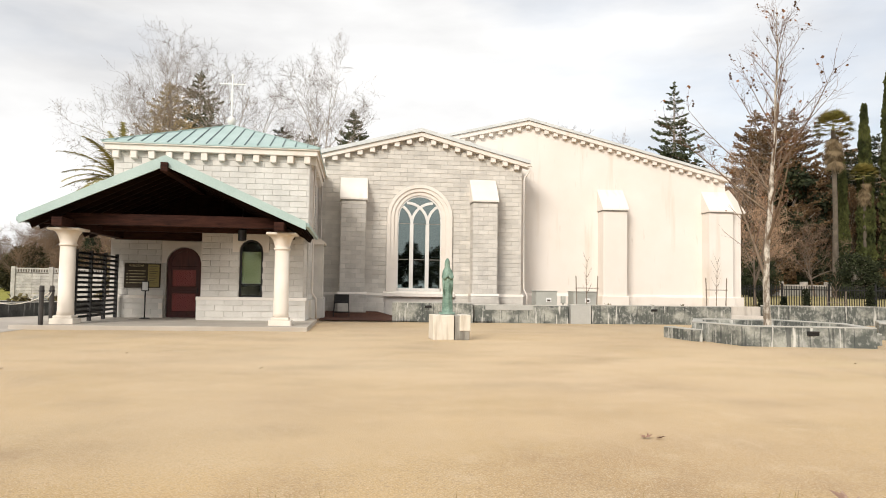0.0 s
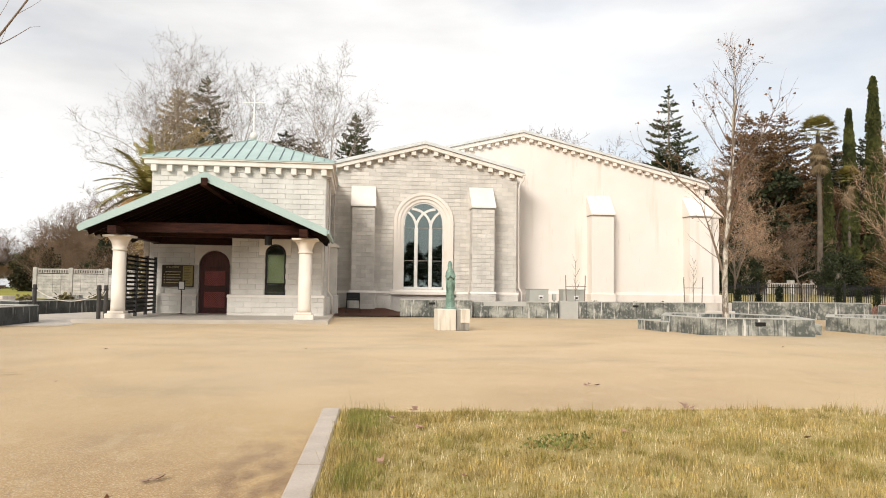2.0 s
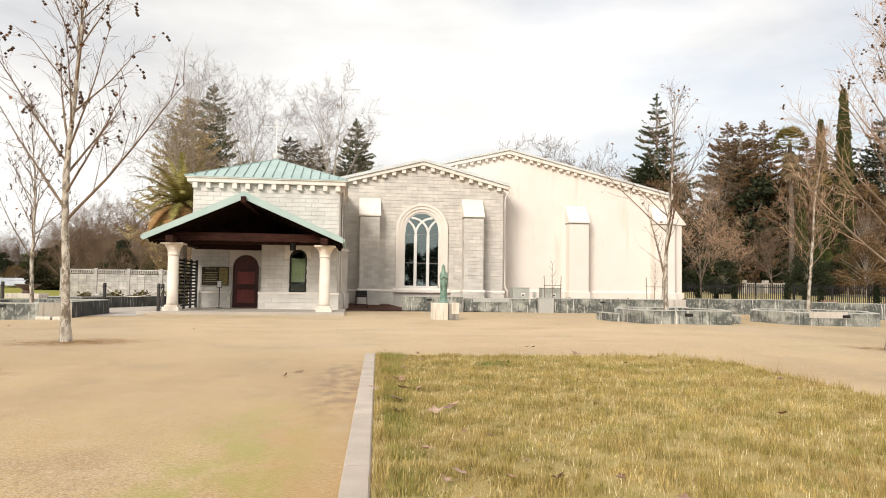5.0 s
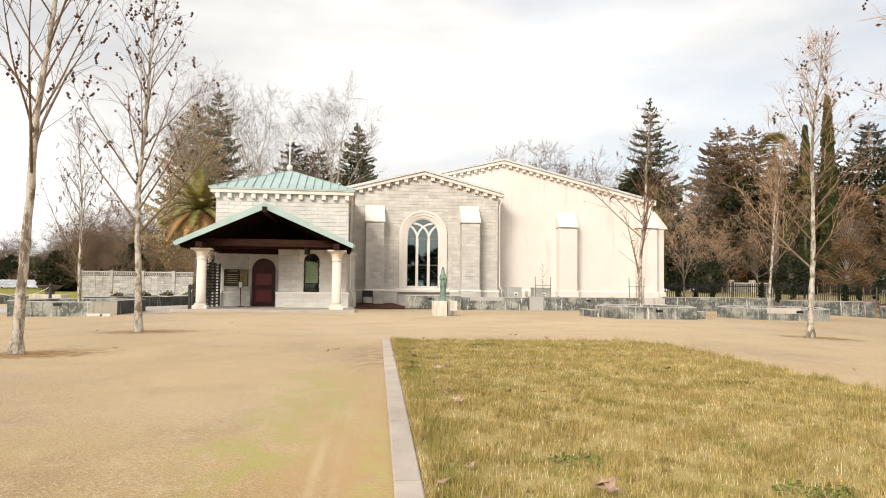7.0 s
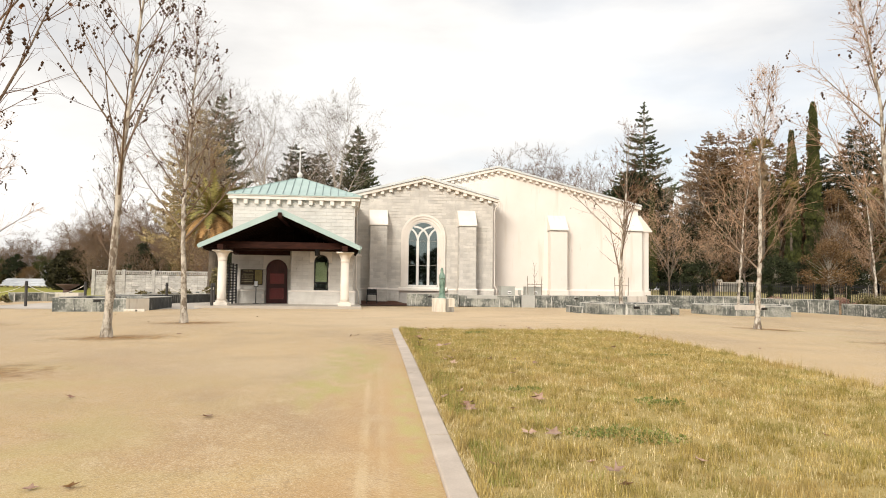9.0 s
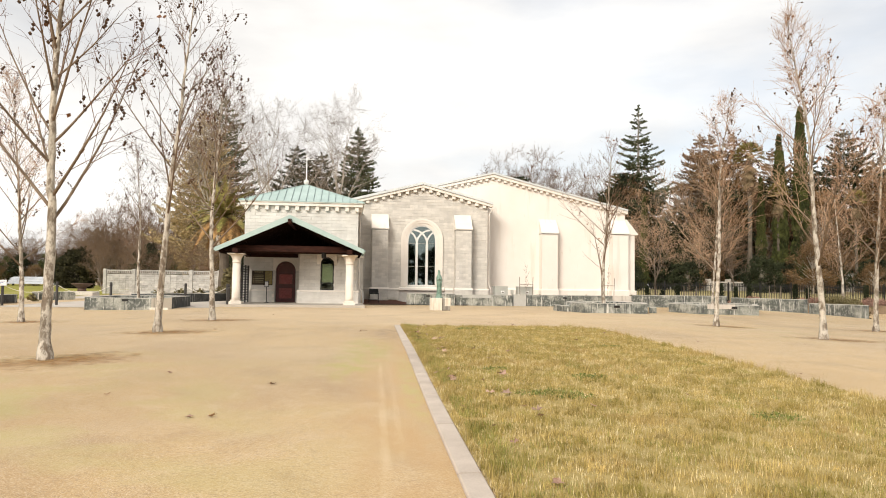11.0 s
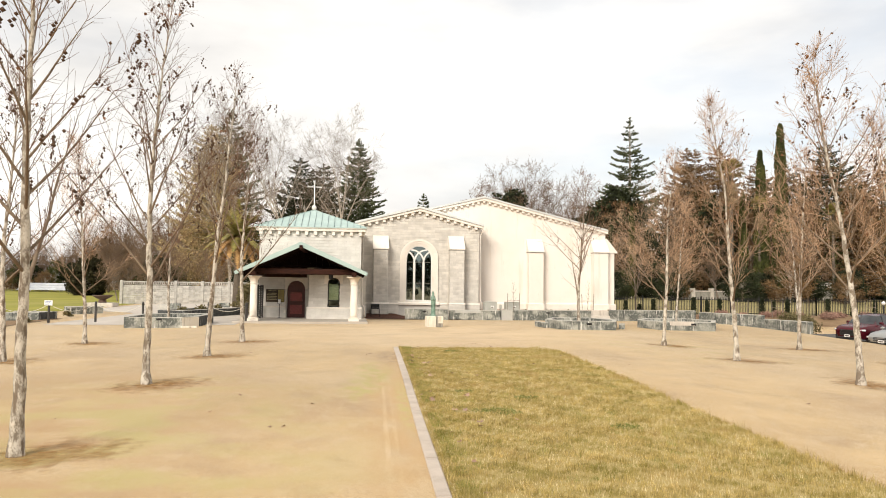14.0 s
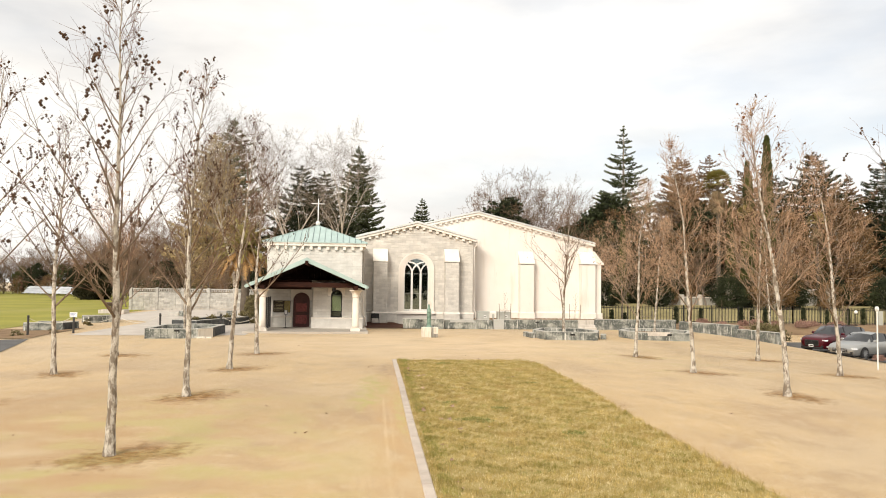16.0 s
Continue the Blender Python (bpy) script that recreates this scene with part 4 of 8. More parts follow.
hip = part("roof", r_bm, M["roof"], tower, "teal standing-seam metal hip roof")
for i in range(1, 17):
    x = rx0 + (rx1 - rx0) * i / 17
    f = 1 - abs(x - ac[0]) / (rx1 - ac[0])
    part("seam", bar(bmesh.new(), (x, ry0, RZ + 0.012), (x, ry0 + (ac[1] - ry0) * f, RZ + 0.012 + (RA - RZ) * f), 0.03, 0.045), M["seam"], hip)
    y = ry0 + (ry1 - ry0) * i / 17
    f = 1 - abs(y - ac[1]) / (ry1 - ac[1])
    part("seam", bar(bmesh.new(), (rx1, y, RZ + 0.012), (rx1 + (ac[0] - rx1) * f, y, RZ + 0.012 + (RA - RZ) * f), 0.03, 0.045), M["seam"], hip)
for c in ((rx0, ry0), (rx1, ry0), (rx1, ry1), (rx0, ry1)):
    part("ridge_cap", bar(bmesh.new(), (*c, RZ + 0.01), (*ac, RA + 0.01), 0.13, 0.04), M["roof"], hip)

cross = thing("cross", "slender white metal cross on a ball finial", "cross", (*ac, RA))
part("ball", lathe(bmesh.new(), [(0.02, RA - 0.03), (0.14, RA + 0.06), (0.18, RA + 0.18), (0.14, RA + 0.30), (0.04, RA + 0.36)], *ac, 16), M["sash"], cross, smooth=True)
part("post", abox(ac[0] - 0.034, ac[0] + 0.034, ac[1] - 0.034, ac[1] + 0.034, RA + 0.34, RA + 2.1, 0.01), M["white_paint"], cross)
part("arm", abox(ac[0] - 0.52, ac[0] + 0.52, ac[1] - 0.028, ac[1] + 0.028, RA + 1.67, RA + 1.727, 0.01), M["white_paint"], cross)

# stone surrounds with arched openings
def surround(o, x0, x1, z0, z1, name, parent, wy):
    c, rad = (o[0] + o[1]) / 2, (o[1] - o[0]) / 2
    spring_z = o[3] - rad
    a = math.asin(max(0.0, z0 - spring_z) / rad)
    arc = arch_pts(c, spring_z, rad, 20, a, math.pi - a)
    if z0 < spring_z:
        arc = [(o[1], z0)] + arc + [(o[0], z0)]
    bm = prism(bmesh.new(), [(x0, z0), (x0, z1), (x1, z1), (x1, z0)] + arc, wy - 0.045, wy)
    part(name, bm, M["trim"], parent, "cream cast-stone surround")


surround(DOOR, -4.70, -3.18, 2.05, 2.82, "door_surround", tower, TY)
surround(WIN, -2.03, -0.83, 2.42, 3.04, "window_surround", tower, RY)
part("door_trim", abox(-4.75, -4.60, TY - 0.15, TY - 0.135, 0.05, 0.80, 0.004), M["trim"], tower)

door = thing("door", "dark red arched wooden door with lattice panels", "door", ((DOOR[0] + DOOR[1]) / 2, TY + 0.18, 0.06))
dx0, dx1 = DOOR[0] + 0.02, DOOR[1] - 0.02
dc, dr = (dx0 + dx1) / 2, (dx1 - dx0) / 2
part("leaf", prism(bmesh.new(), [(dx0, 0.07), (dx1, 0.07)] + arch_pts(dc, DOOR[3] - dr - 0.02, dr, 18), TY + 0.14, TY + 0.2), M["door_wood"], door)
fr = bmesh.new()
ribbon(fr, [(dx0 + 0.06, 0.07), (dx0 + 0.06, DOOR[3] - dr)] , 0.12, TY + 0.10, TY + 0.14)
ribbon(fr, [(dx1 - 0.06, 0.07), (dx1 - 0.06, DOOR[3] - dr)] , 0.12, TY + 0.10, TY + 0.14)
ribbon(fr, arch_pts(dc, DOOR[3] - dr - 0.02, dr - 0.06, 18), 0.12, TY + 0.10, TY + 0.138)
part("frame", fr, M["door_wood"], door)
for z in (0.13, 0.28, 1.04, 1.16, 1.88):
    part("rail", abox(dx0 + 0.1, dx1 - 0.1, TY + 0.105, TY + 0.142, z - 0.06, z + 0.06, 0.008), M["door_wood"], door)
for z0, z1 in ((0.36, 0.97), (1.23, 1.81)):
    lat = bmesh.new()
    w = dx1 - dx0 - 0.36
    n = 9
    for i in range(-n, n + 1):
        for s in (1, -1):
            xa = dc + i * w / n
            pts = []
            for z in (z0, z1):
                pts.append((xa + s * (z - (z0 + z1) / 2), z))
            (xa0, za), (xb0, zb) = pts
            lo_x, hi_x = dc - w / 2, dc + w / 2
            def clip(xa0, za, xb0, zb):
                if xa0 == xb0:
                    return None
                t0, t1 = sorted(((lo_x - xa0) / (xb0 - xa0), (hi_x - xa0) / (xb0 - xa0)))
                t0, t1 = max(0, t0), min(1, t1)
                return None if t1 - t0 < 0.03 else ((xa0 + t0 * (xb0 - xa0), za + t0 * (zb - za)), (xa0 + t1 * (xb0 - xa0), za + t1 * (zb - za)))
            c = clip(xa0, za, xb0, zb)
            if c:
                ribbon(lat, [c[0], c[1]], 0.022, TY + (0.112 if s > 0 else 0.118), TY + 0.14)
    part("lattice", lat, M["door_lattice"], door, "diagonal wooden lattice")
part("handle", abox(dx1 - 0.13, dx1 - 0.10, TY + 0.05, TY + 0.10, 1.0, 1.16, 0.006), M["iron"], door)

win = thing("window_1", "arched window with black frame and drawn green blind", "window", ((WIN[0] + WIN[1]) / 2, RY + 0.15, 0.89), kind="structure")
wc, wr = (WIN[0] + WIN[1]) / 2, (WIN[1] - WIN[0]) / 2
wf = bmesh.new()
ribbon(wf, [(WIN[0] + 0.035, 0.89)] + arch_pts(wc, WIN[3] - wr, wr - 0.035, 18)[::-1] + [(WIN[1] - 0.035, 0.89)], 0.07, RY + 0.07, RY + 0.14)
box(wf, WIN[0] + 0.02, WIN[1] - 0.02, RY + 0.08, RY + 0.14, 0.89, 0.96)
box(wf, WIN[0] + 0.02, WIN[1] - 0.02, RY + 0.08, RY + 0.14, 1.30, 1.35)
part("window_frame", wf, M["frame_dark"], win)
part("pane", prism(bmesh.new(), [(WIN[0] + 0.03, 0.9), (WIN[1] - 0.03, 0.9)] + arch_pts(wc, WIN[3] - wr, wr - 0.03, 18), RY + 0.10, RY + 0.108), M["glass_clear"], win).visible_shadow = False
part("blind", abox(WIN[0] + 0.04, WIN[1] - 0.04, RY + 0.14, RY + 0.15, 1.36, WIN[3] - 0.40), M["blind"], win, "drawn olive-green roller blind")

# side window louvre, buttress and downpipes on the tower's side wall
sw = thing("louvre_window", "narrow louvred opening high in the side wall", "window", (TX1, 36, 3.4))
part("frame", abox(TX1 - 0.02, TX1 + 0.05, 35.4, 36.6, 3.5, 5.4, 0.01), M["trim"], sw)
for i in range(16):
    part("slat", box(bmesh.new(), -0.03, 0.03, -0.5, 0.5, -0.008, 0.008, 0, Matrix.Translation((TX1 + 0.06, 36, 3.62 + i * 0.112)) @ Matrix.Rotation(0.6, 4, "Y")), M["frame_dark"], sw)
sb = thing("side_buttress", "short block buttress with sloped cream cap", "buttress", (0.7, 37, 0))
part("shaft", abox(TX1 + 0.02, TX1 + 0.42, 36.6, 37.6, 0, 3.0), M["block_grey_rest"], sb)
part("cap", prism(bmesh.new(), [(TX1 + 0.02, 3.0), (TX1 + 0.50, 3.0), (TX1 + 0.50, 3.08), (TX1 + 0.02, 3.4)], 36.5, 37.7), M["trim"], sb)
part("foot", abox(TX1 + 0.02, TX1 + 0.50, 36.5, 37.7, 0, 0.85, 0.02), M["block_rest"], sb)
for yy, xx in ((34.2, TX1 + 0.14), (39.1, TX1 + 0.2)):
    dp = thing("downpipe", "cream-painted round metal downpipe", "downpipe", (xx, yy, 0))
    part("pipe", sweep(bmesh.new(), [(xx, yy, 5.9), (xx, yy, 1.05), (xx + 0.16, yy - 0.02, 0.82), (xx + 0.16, yy - 0.02, 0.06)], 0.04, 8), M["trim"], dp, smooth=True)
    for z in (1.4, 3.0, 4.6):
        part("bracket", abox(xx - 0.06, xx + 0.06, yy - 0.05, yy + 0.05, z, z + 0.03), M["trim"], dp)

# ---- porch ----
PC, PF, PB = -3.34, 27.98, TY - 0.02
EL, ER, EZ, PZ = -7.18, 0.62, 3.15, 4.94
porch = thing("porch_roof", "open gabled porch roof, teal metal over dark timber", "porch", (PC, 30.8, 2.9))
for s, xe in ((-1, EL), (1, ER)):
    slope = bmesh.new()
    prism(slope, [(PC, PZ - 0.02), (xe, EZ - 0.02), (xe, EZ - 0.10), (PC, PZ - 0.10)], PF + 0.05, PB)
    sl = part("roof_slope", slope, M["roof"], porch, "teal metal roof slope")
    n = 12
    for i in range(n + 1):
        y = PF + 0.3 + (PB - PF - 0.4) * i / n
        part("seam", bar(bmesh.new(), (PC, y, PZ), (xe, y, EZ), 0.03, 0.045), M["seam"], sl)
    und = bmesh.new()
    prism(und, [(PC, PZ - 0.11), (xe - s * 0.05, EZ - 0.10), (xe - s * 0.05, EZ - 0.16), (PC, PZ - 0.17)], PF + 0.12, PB)
    part("soffit_boards", und, M["shaded_timber"], porch, "dark roof boards, near-black with the porch shade in their colour")
    fas = bmesh.new()
    dz = 0.24
    prism(fas, [(PC, PZ + 0.02), (xe + s * 0.02, EZ + 0.01), (xe + s * 0.02, EZ - dz + 0.01), (PC, PZ - dz - 0.06)], PF, PF + 0.05)
    part("fascia", fas, M["roof"], porch, "teal bargeboard")
    part("gutter", abox(min(xe, xe + s * 0.10), max(xe, xe + s * 0.10), PF + 0.06, PB, EZ - 0.16, EZ - 0.03, 0.015), M["roof"], porch, "teal eaves gutter")
    for i in range(9):
        y = PF + 0.5 + i * 0.58
        part("rafter", bar(bmesh.new(), (PC + s * 0.1, y, PZ - 0.28), (xe - s * 0.12, y, EZ - 0.23), 0.09, 0.16), M["shaded_timber"], porch)
part("ridge_beam", abox(PC - 0.1, PC + 0.1, PF - 0.12, PB, PZ - 0.46, PZ - 0.2, 0.01), M["timber"], porch)
for x in (-6.15, -0.12):
    part("plate_beam", abox(x - 0.14, x + 0.14, PF - 0.1, PB, 2.87, 3.12, 0.01), M["timber"], porch)
for y in (28.95, 31.3):
    part("tie_beam", abox(-6.9, 0.42, y - 0.11, y + 0.11, 3.0, 3.33, 0.01), M["timber"], porch)
gb = lambda x: PZ - 0.2 - (PZ - EZ) * abs(x - PC) / (ER - PC)
for i in range(17):
    xa, xb = EL + 0.35 + i * 0.42, EL + 0.35 + i * 0.42 + 0.412
    if max(gb(xa), gb(xb)) < 3.6:
        continue
    part("gable_board", prism(bmesh.new(), [(xa, 3.52), (xb, 3.52), (xb, max(3.55, gb(xb))), (xa, max(3.55, gb(xa)))], 33.26 + 0.012 * (i % 2), 33.40), M["shaded_timber"], porch)
part("wall_panel", abox(-6.3, -3.24, TY - 0.09, TY - 0.03, 2.84, 3.5), M["timber"], porch, "dark boarding above the door")

col_label = "cream cast-stone column with flared capital"
for x in (-6.19, -0.10):
    c = thing("column", col_label, "column", (x, 28.9, 0.05), group="porch columns")
    part("base", abox(x - 0.33, x + 0.33, 28.57, 29.23, 0.10, 0.28, 0.02), M["column_stone"], c)
    part("base_step", abox(x - 0.26, x + 0.26, 28.64, 29.16, 0.28, 0.36, 0.02), M["column_stone"], c)
    part("shaft", lathe(bmesh.new(), [(0.235, 0.36), (0.225, 0.5), (0.212, 2.38)], x, 28.9, 28), M["column_stone"], c, smooth=True)
    part("capital", lathe(bmesh.new(), [(0.212, 2.36), (0.245, 2.37), (0.25, 2.41), (0.22, 2.43), (0.235, 2.52), (0.28, 2.66), (0.36, 2.78), (0.40, 2.80)], x, 28.9, 28), M["column_stone"], c, smooth=True)
    part("abacus", abox(x - 0.44, x + 0.44, 28.46, 29.34, 2.80, 2.87, 0.015), M["column_stone"], c)

screen = thing("slat_screen", "black metal louvred screen between column and wall", "screen", (-6.12, 31, 0.05))
for y in (29.35, 30.6, 31.9, 33.1):
    part("post", abox(-6.17, -6.07, y - 0.05, y + 0.05, 0.055, 2.3), M["iron"], screen)
for i in range(14):
    z = 0.28 + i * 0.148
    part("slat", box(bmesh.new(), -0.04, 0.04, 29.3, 33.15, -0.012, 0.012, 0, Matrix.Translation((-6.12, 0, z)) @ Matrix.Rotation(1.0, 4, "Y")), M["iron"], screen)

board = thing("notice_board", "brown and gold welcome notice board on the wall", "sign", (-5.33, TY - 0.08, 1.16))
part("panel", abox(-5.94, -4.72, TY - 0.085, TY - 0.035, 1.16, 2.02, 0.01), M["board_brown"], board)
part("gold_panel", abox(-5.14, -4.76, TY - 0.094, TY - 0.086, 1.20, 1.98), M["board_gold"], board, "gold side panel")
for i in range(5):
    z = 1.74 - i * 0.105
    part("text_line", abox(-5.80 + (0.0 if i == 0 else 0.04), -5.22 - 0.04 * (i % 2), TY - 0.092, TY - 0.086, z, z + 0.022), M["gold_text"], board)
    if i:
        part("text_mark", abox(-5.86, -5.82, TY - 0.092, TY - 0.086, z - 0.005, z + 0.03), M["gold_text"], board)
for i in range(11):
    z = 1.91 - i * 0.062
    part("text_line", abox(-5.10, -4.82 - 0.05 * (i % 3), TY - 0.1, TY - 0.095, z, z + 0.016), M["dark_text"], board)
font = bpy.data.curves.new("heading", "FONT")
font.body, font.size, font.extrude, font.align_x = "WELCOME", 0.105, 0.003, "CENTER"
head = new("heading", font)
font.materials.append(M["gold_text"])
head.parent = board
head.matrix_basis = Matrix.Translation((-0.20, -0.01, 0.74)) @ Matrix.Rotation(math.pi / 2, 4, "X")

stand = thing("sign_stand", "small framed notice on a black floor stand", "sign stand", (-4.95, 32.4, 0.05))
part("foot", lathe(bmesh.new(), [(0.17, 0.055), (0.17, 0.075), (0.03, 0.095)], -4.95, 32.4, 18), M["iron"], stand)
part("pole", lathe(bmesh.new(), [(0.022, 0.09), (0.022, 1.02)], -4.95, 32.4, 10), M["iron"], stand)
part("frame", abox(-5.07, -4.83, 32.36, 32.40, 0.98, 1.32, 0.008), M["iron"], stand)
part("paper", abox(-5.04, -4.86, 32.352, 32.358, 1.01, 1.29), M["white_paint"], stand)
stand.location.z += 0.072

lantern = thing("lantern", "dark cylindrical lantern hung from the tie beam", "lamp", (-1.60, 31.02, 2.5))
part("rod", bar(bmesh.new(), (-1.60, 31.02, 2.9), (-1.60, 31.02, 4.0), 0.012, n=6), M["iron"], lantern)
part("body", lathe(bmesh.new(), [(0.11, 2.74), (0.135, 2.76), (0.135, 3.08), (0.06, 3.13)], -1.60, 31.02, 16), M["iron"], lantern)

# ---- middle gabled wing ----
MY, MX0, MX1, MAX_, MAZ, MEZ = 39.7, 0.30, 9.70, 4.97, 8.22, 7.0
GW = (3.95, 5.99, 1.16, 5.52)
mid = thing("chapel_wing", "gabled grey block wing with a tall traceried window", "building", (4.97, 39.7, 0))
m_top = lambda x: MEZ + (MAZ - MEZ) * (1 - abs(x - MAX_) / (MX1 - MAX_))
part("front_wall", holed_wall(bmesh.new(), [(MX0, 0), (MX1, 0), (MX1, m_top(MX1)), (MAX_, MAZ), (MX0, m_top(MX0))], [opening(GW, 26)], MY, MY + 0.35), M["mortar"], mid, "grey mortared block wall")
part("side_wall", abox(MX1 - 0.3, MX1, MY + 0.35, 46, 0, MEZ), M["mortar"], mid)
for s, xe in ((-1, MX0 - 0.35), (1, MX1 + 0.33)):
    ez = MAZ - (MAZ - MEZ) / (MX1 - MAX_) * abs(xe - MAX_)
    part("cornice", prism(bmesh.new(), [(MAX_, MAZ + 0.16), (xe, ez + 0.16), (xe, ez - 0.03), (MAX_, MAZ - 0.03)], MY - 0.30, MY + 0.2), M["trim"], mid, "cream raking cornice")
    part("cornice_lip", prism(bmesh.new(), [(MAX_, MAZ + 0.28), (xe, ez + 0.28), (xe, ez + 0.17), (MAX_, MAZ + 0.17)], MY - 0.38, MY + 0.2), M["coping"], mid)
    part("roof", prism(bmesh.new(), [(MAX_, MAZ + 0.34), (xe, ez + 0.34), (xe, ez + 0.26), (MAX_, MAZ + 0.26)], MY - 0.36, 47.0), M["coping"], mid, "pale grey roof edge")
    for i in range(0 if s > 0 else 1, 9):
        x = MAX_ + s * i * 0.555
        z = m_top(x)
        part("dentil", prism(bmesh.new(), [(x - 0.115, z - 0.24), (x + 0.115, z - 0.24), (x + 0.115, z - 0.02), (x - 0.115, z - 0.02)], MY - 0.24, MY - 0.004), M["trim"], mid)
for a, b in ((MX0 + 0.28, 3.44), (6.62, MX1 + 0.1)):
    pl = part("plinth", abox(a + 0.02, b - 0.02, MY - 0.12, MY - 0.018, 0, 0.95), M["block_rest"], mid, "pale block plinth")
    blocks(pl, MY - 0.124, a + 0.02, b - 0.02, 0.02, 0.95, lambda x, z: True, lambda x, z: False, seed=9, tone="block_grey")
    part("plinth_cap", prism(bmesh.new(), [(MY - 0.15, 0.95), (MY - 0.02, 0.95), (MY - 0.02, 1.06), (MY - 0.09, 1.06)], a, b, "x"), M["trim"], mid)

gw = thing("window_2", "tall round-arched window with cream tracery and dark glass", "window", (4.97, MY, 1.1), kind="structure")
gc, spring = 4.97, 4.50
sur = bmesh.new()
for r, w, y0 in ((1.41, 0.15, MY - 0.14), (1.26, 0.18, MY - 0.09), (1.10, 0.18, MY - 0.03)):
    pts = [(gc - r, 1.0)] + arch_pts(gc, spring, r, 32)[::-1] + [(gc + r, 1.0)]
    ribbon(sur, pts, w, y0, MY + 0.12)
part("surround", sur, M["trim"], gw, "moulded cream stone surround")
part("sill", prism(bmesh.new(), [(MY - 0.2, 0.90), (MY + 0.2, 0.90), (MY + 0.2, 1.22), (MY - 0.12, 1.10), (MY - 0.2, 1.04)], gc - 1.62, gc + 1.62, "x"), M["trim"], gw)
my0, my1 = MY + 0.02, MY + 0.16
HW = 1.02
for x in (-0.36, 0.36):
    part("mullion", abox(gc + x - 0.085, gc + x + 0.085, my0, my1, 1.16, 4.2, 0.015), M["sash"], gw)
for x in (-HW, HW):
    part("jamb", abox(gc + x - 0.06, gc + x + 0.06, my0 + 0.01, my1, 1.16, 4.5), M["sash"], gw)
part("bottom_rail", abox(gc - HW, gc + HW, my0 + 0.01, my1, 1.14, 1.28), M["sash"], gw)
for x in (-0.70, 0.0, 0.70):
    part("transom", abox(gc + x - 0.29, gc + x + 0.29, my0 + 0.06, my1 - 0.02, 2.565, 2.595), M["plinth_grey"], gw)
    part("light_bar", abox(gc + x - 0.29, gc + x + 0.29, my0 + 0.06, my1 - 0.02, 4.20, 4.225), M["plinth_grey"], gw)
R = 0.96
for m0, sgn in ((-HW, 1), (-0.36, -1), (-0.36, 1), (0.36, -1), (0.36, 1), (HW, -1)):
    pts = []
    for i in range(40):
        a = math.pi / 2 * i / 39
        x, z = m0 + sgn * R * (1 - math.cos(a)), 4.2 + R * math.sin(a)
        if z > spring and math.hypot(x, z - spring) > HW - 0.07:
            break
        if abs(x) > HW - 0.01 and z > spring:
            break
        pts.append((gc + x, z))
    if len(pts) > 2:
        part("tracery", ribbon(bmesh.new(), pts, 0.12, my0 + 0.004 * (sgn + 1), my1), M["sash"], gw)
part("tracery", ribbon(bmesh.new(), arch_pts(gc, spring, HW - 0.02, 28), 0.14, my0 + 0.002, my1), M["sash"], gw)
part("pane", prism(bmesh.new(), [(GW[0], GW[2]), (GW[1], GW[2])] + arch_pts(gc, spring, HW, 24), MY + 0.11, MY + 0.12), M["glass"], gw).visible_shadow = False

def buttress(name, x0, x1, wall, front, cap_lo, cap_hi, m_shaft, parent_label, blocky, foot=0.98):
    b = thing(name, parent_label, "buttress", ((x0 + x1) / 2, front, 0))
    part("shaft", abox(x0, x1, front, wall, 0, cap_lo, 0.012), m_shaft, b)
    part("cap", prism(bmesh.new(), [(front - 0.09, cap_lo), (wall - 0.004, cap_lo), (wall - 0.004, cap_hi), (front - 0.09, cap_lo + 0.07)], x0 - 0.06, x1 + 0.06, "x"), M["trim"] if blocky else M["stucco"], b, "smooth sloped cap")
    part("drip", abox(x0 - 0.02, x1 + 0.02, front - 0.05, wall - 0.004, cap_lo - 0.05, cap_lo), M["plinth_grey"], b)
    part("foot", abox(x0 - 0.08, x1 + 0.08, front - 0.10, wall, 0, foot, 0.03), M["trim"] if not blocky else M["block_rest"], b)
    if blocky:
        part("foot_cap", prism(bmesh.new(), [(front - 0.13, foot), (wall, foot), (wall, foot + 0.1), (front - 0.03, foot + 0.1)], x0 - 0.1, x1 + 0.1, "x"), M["trim"], b)
        blocks(b, front - 0.104, x0 - 0.08, x1 + 0.08, 0.02, foot - 0.02, lambda x, z: True, lambda x, z: False, bw=0.45, seed=6, tone="block_grey")
        blocks(b, front - 0.004, x0, x1, foot + 0.1, cap_lo - 0.06, lambda x, z: True, lambda x, z: True, bw=0.45, seed=5, tone="block_grey")
        side_blocks(b, x1 + 0.004, front, wall, foot + 0.1, cap_lo - 0.06, 1, tone="block_grey")
        side_blocks(b, x0 - 0.004, front, wall, foot + 0.1, cap_lo - 0.06, -1, tone="block_grey")
    return b


bl = "grey block buttress with smooth sloped cream cap"
buttress("buttress", 1.43, 2.51, MY, MY - 0.85, 5.14, 6.24, M["mortar"], bl, True)
buttress("buttress", 7.31, 8.40, MY, MY - 0.85, 5.20, 6.32, M["mortar"], bl, True)
dp = thing("downpipe", "cream-painted round metal downpipe", "downpipe", (9.85, 39.5, 0))
part("pipe", sweep(bmesh.new(), [(10.0, 39.45, 7.0), (10.0, 39.45, 6.75), (9.84, 39.6, 6.5), (9.80, 39.6, 6.3), (9.80, 39.6, 1.3), (9.95, 39.55, 1.05), (9.95, 39.55, 0.3)], 0.045, 8), M["trim"], dp, smooth=True)
part("hopper", abox(9.90, 10.1, 39.36, 39.54, 6.98, 7.06), M["trim"], dp)

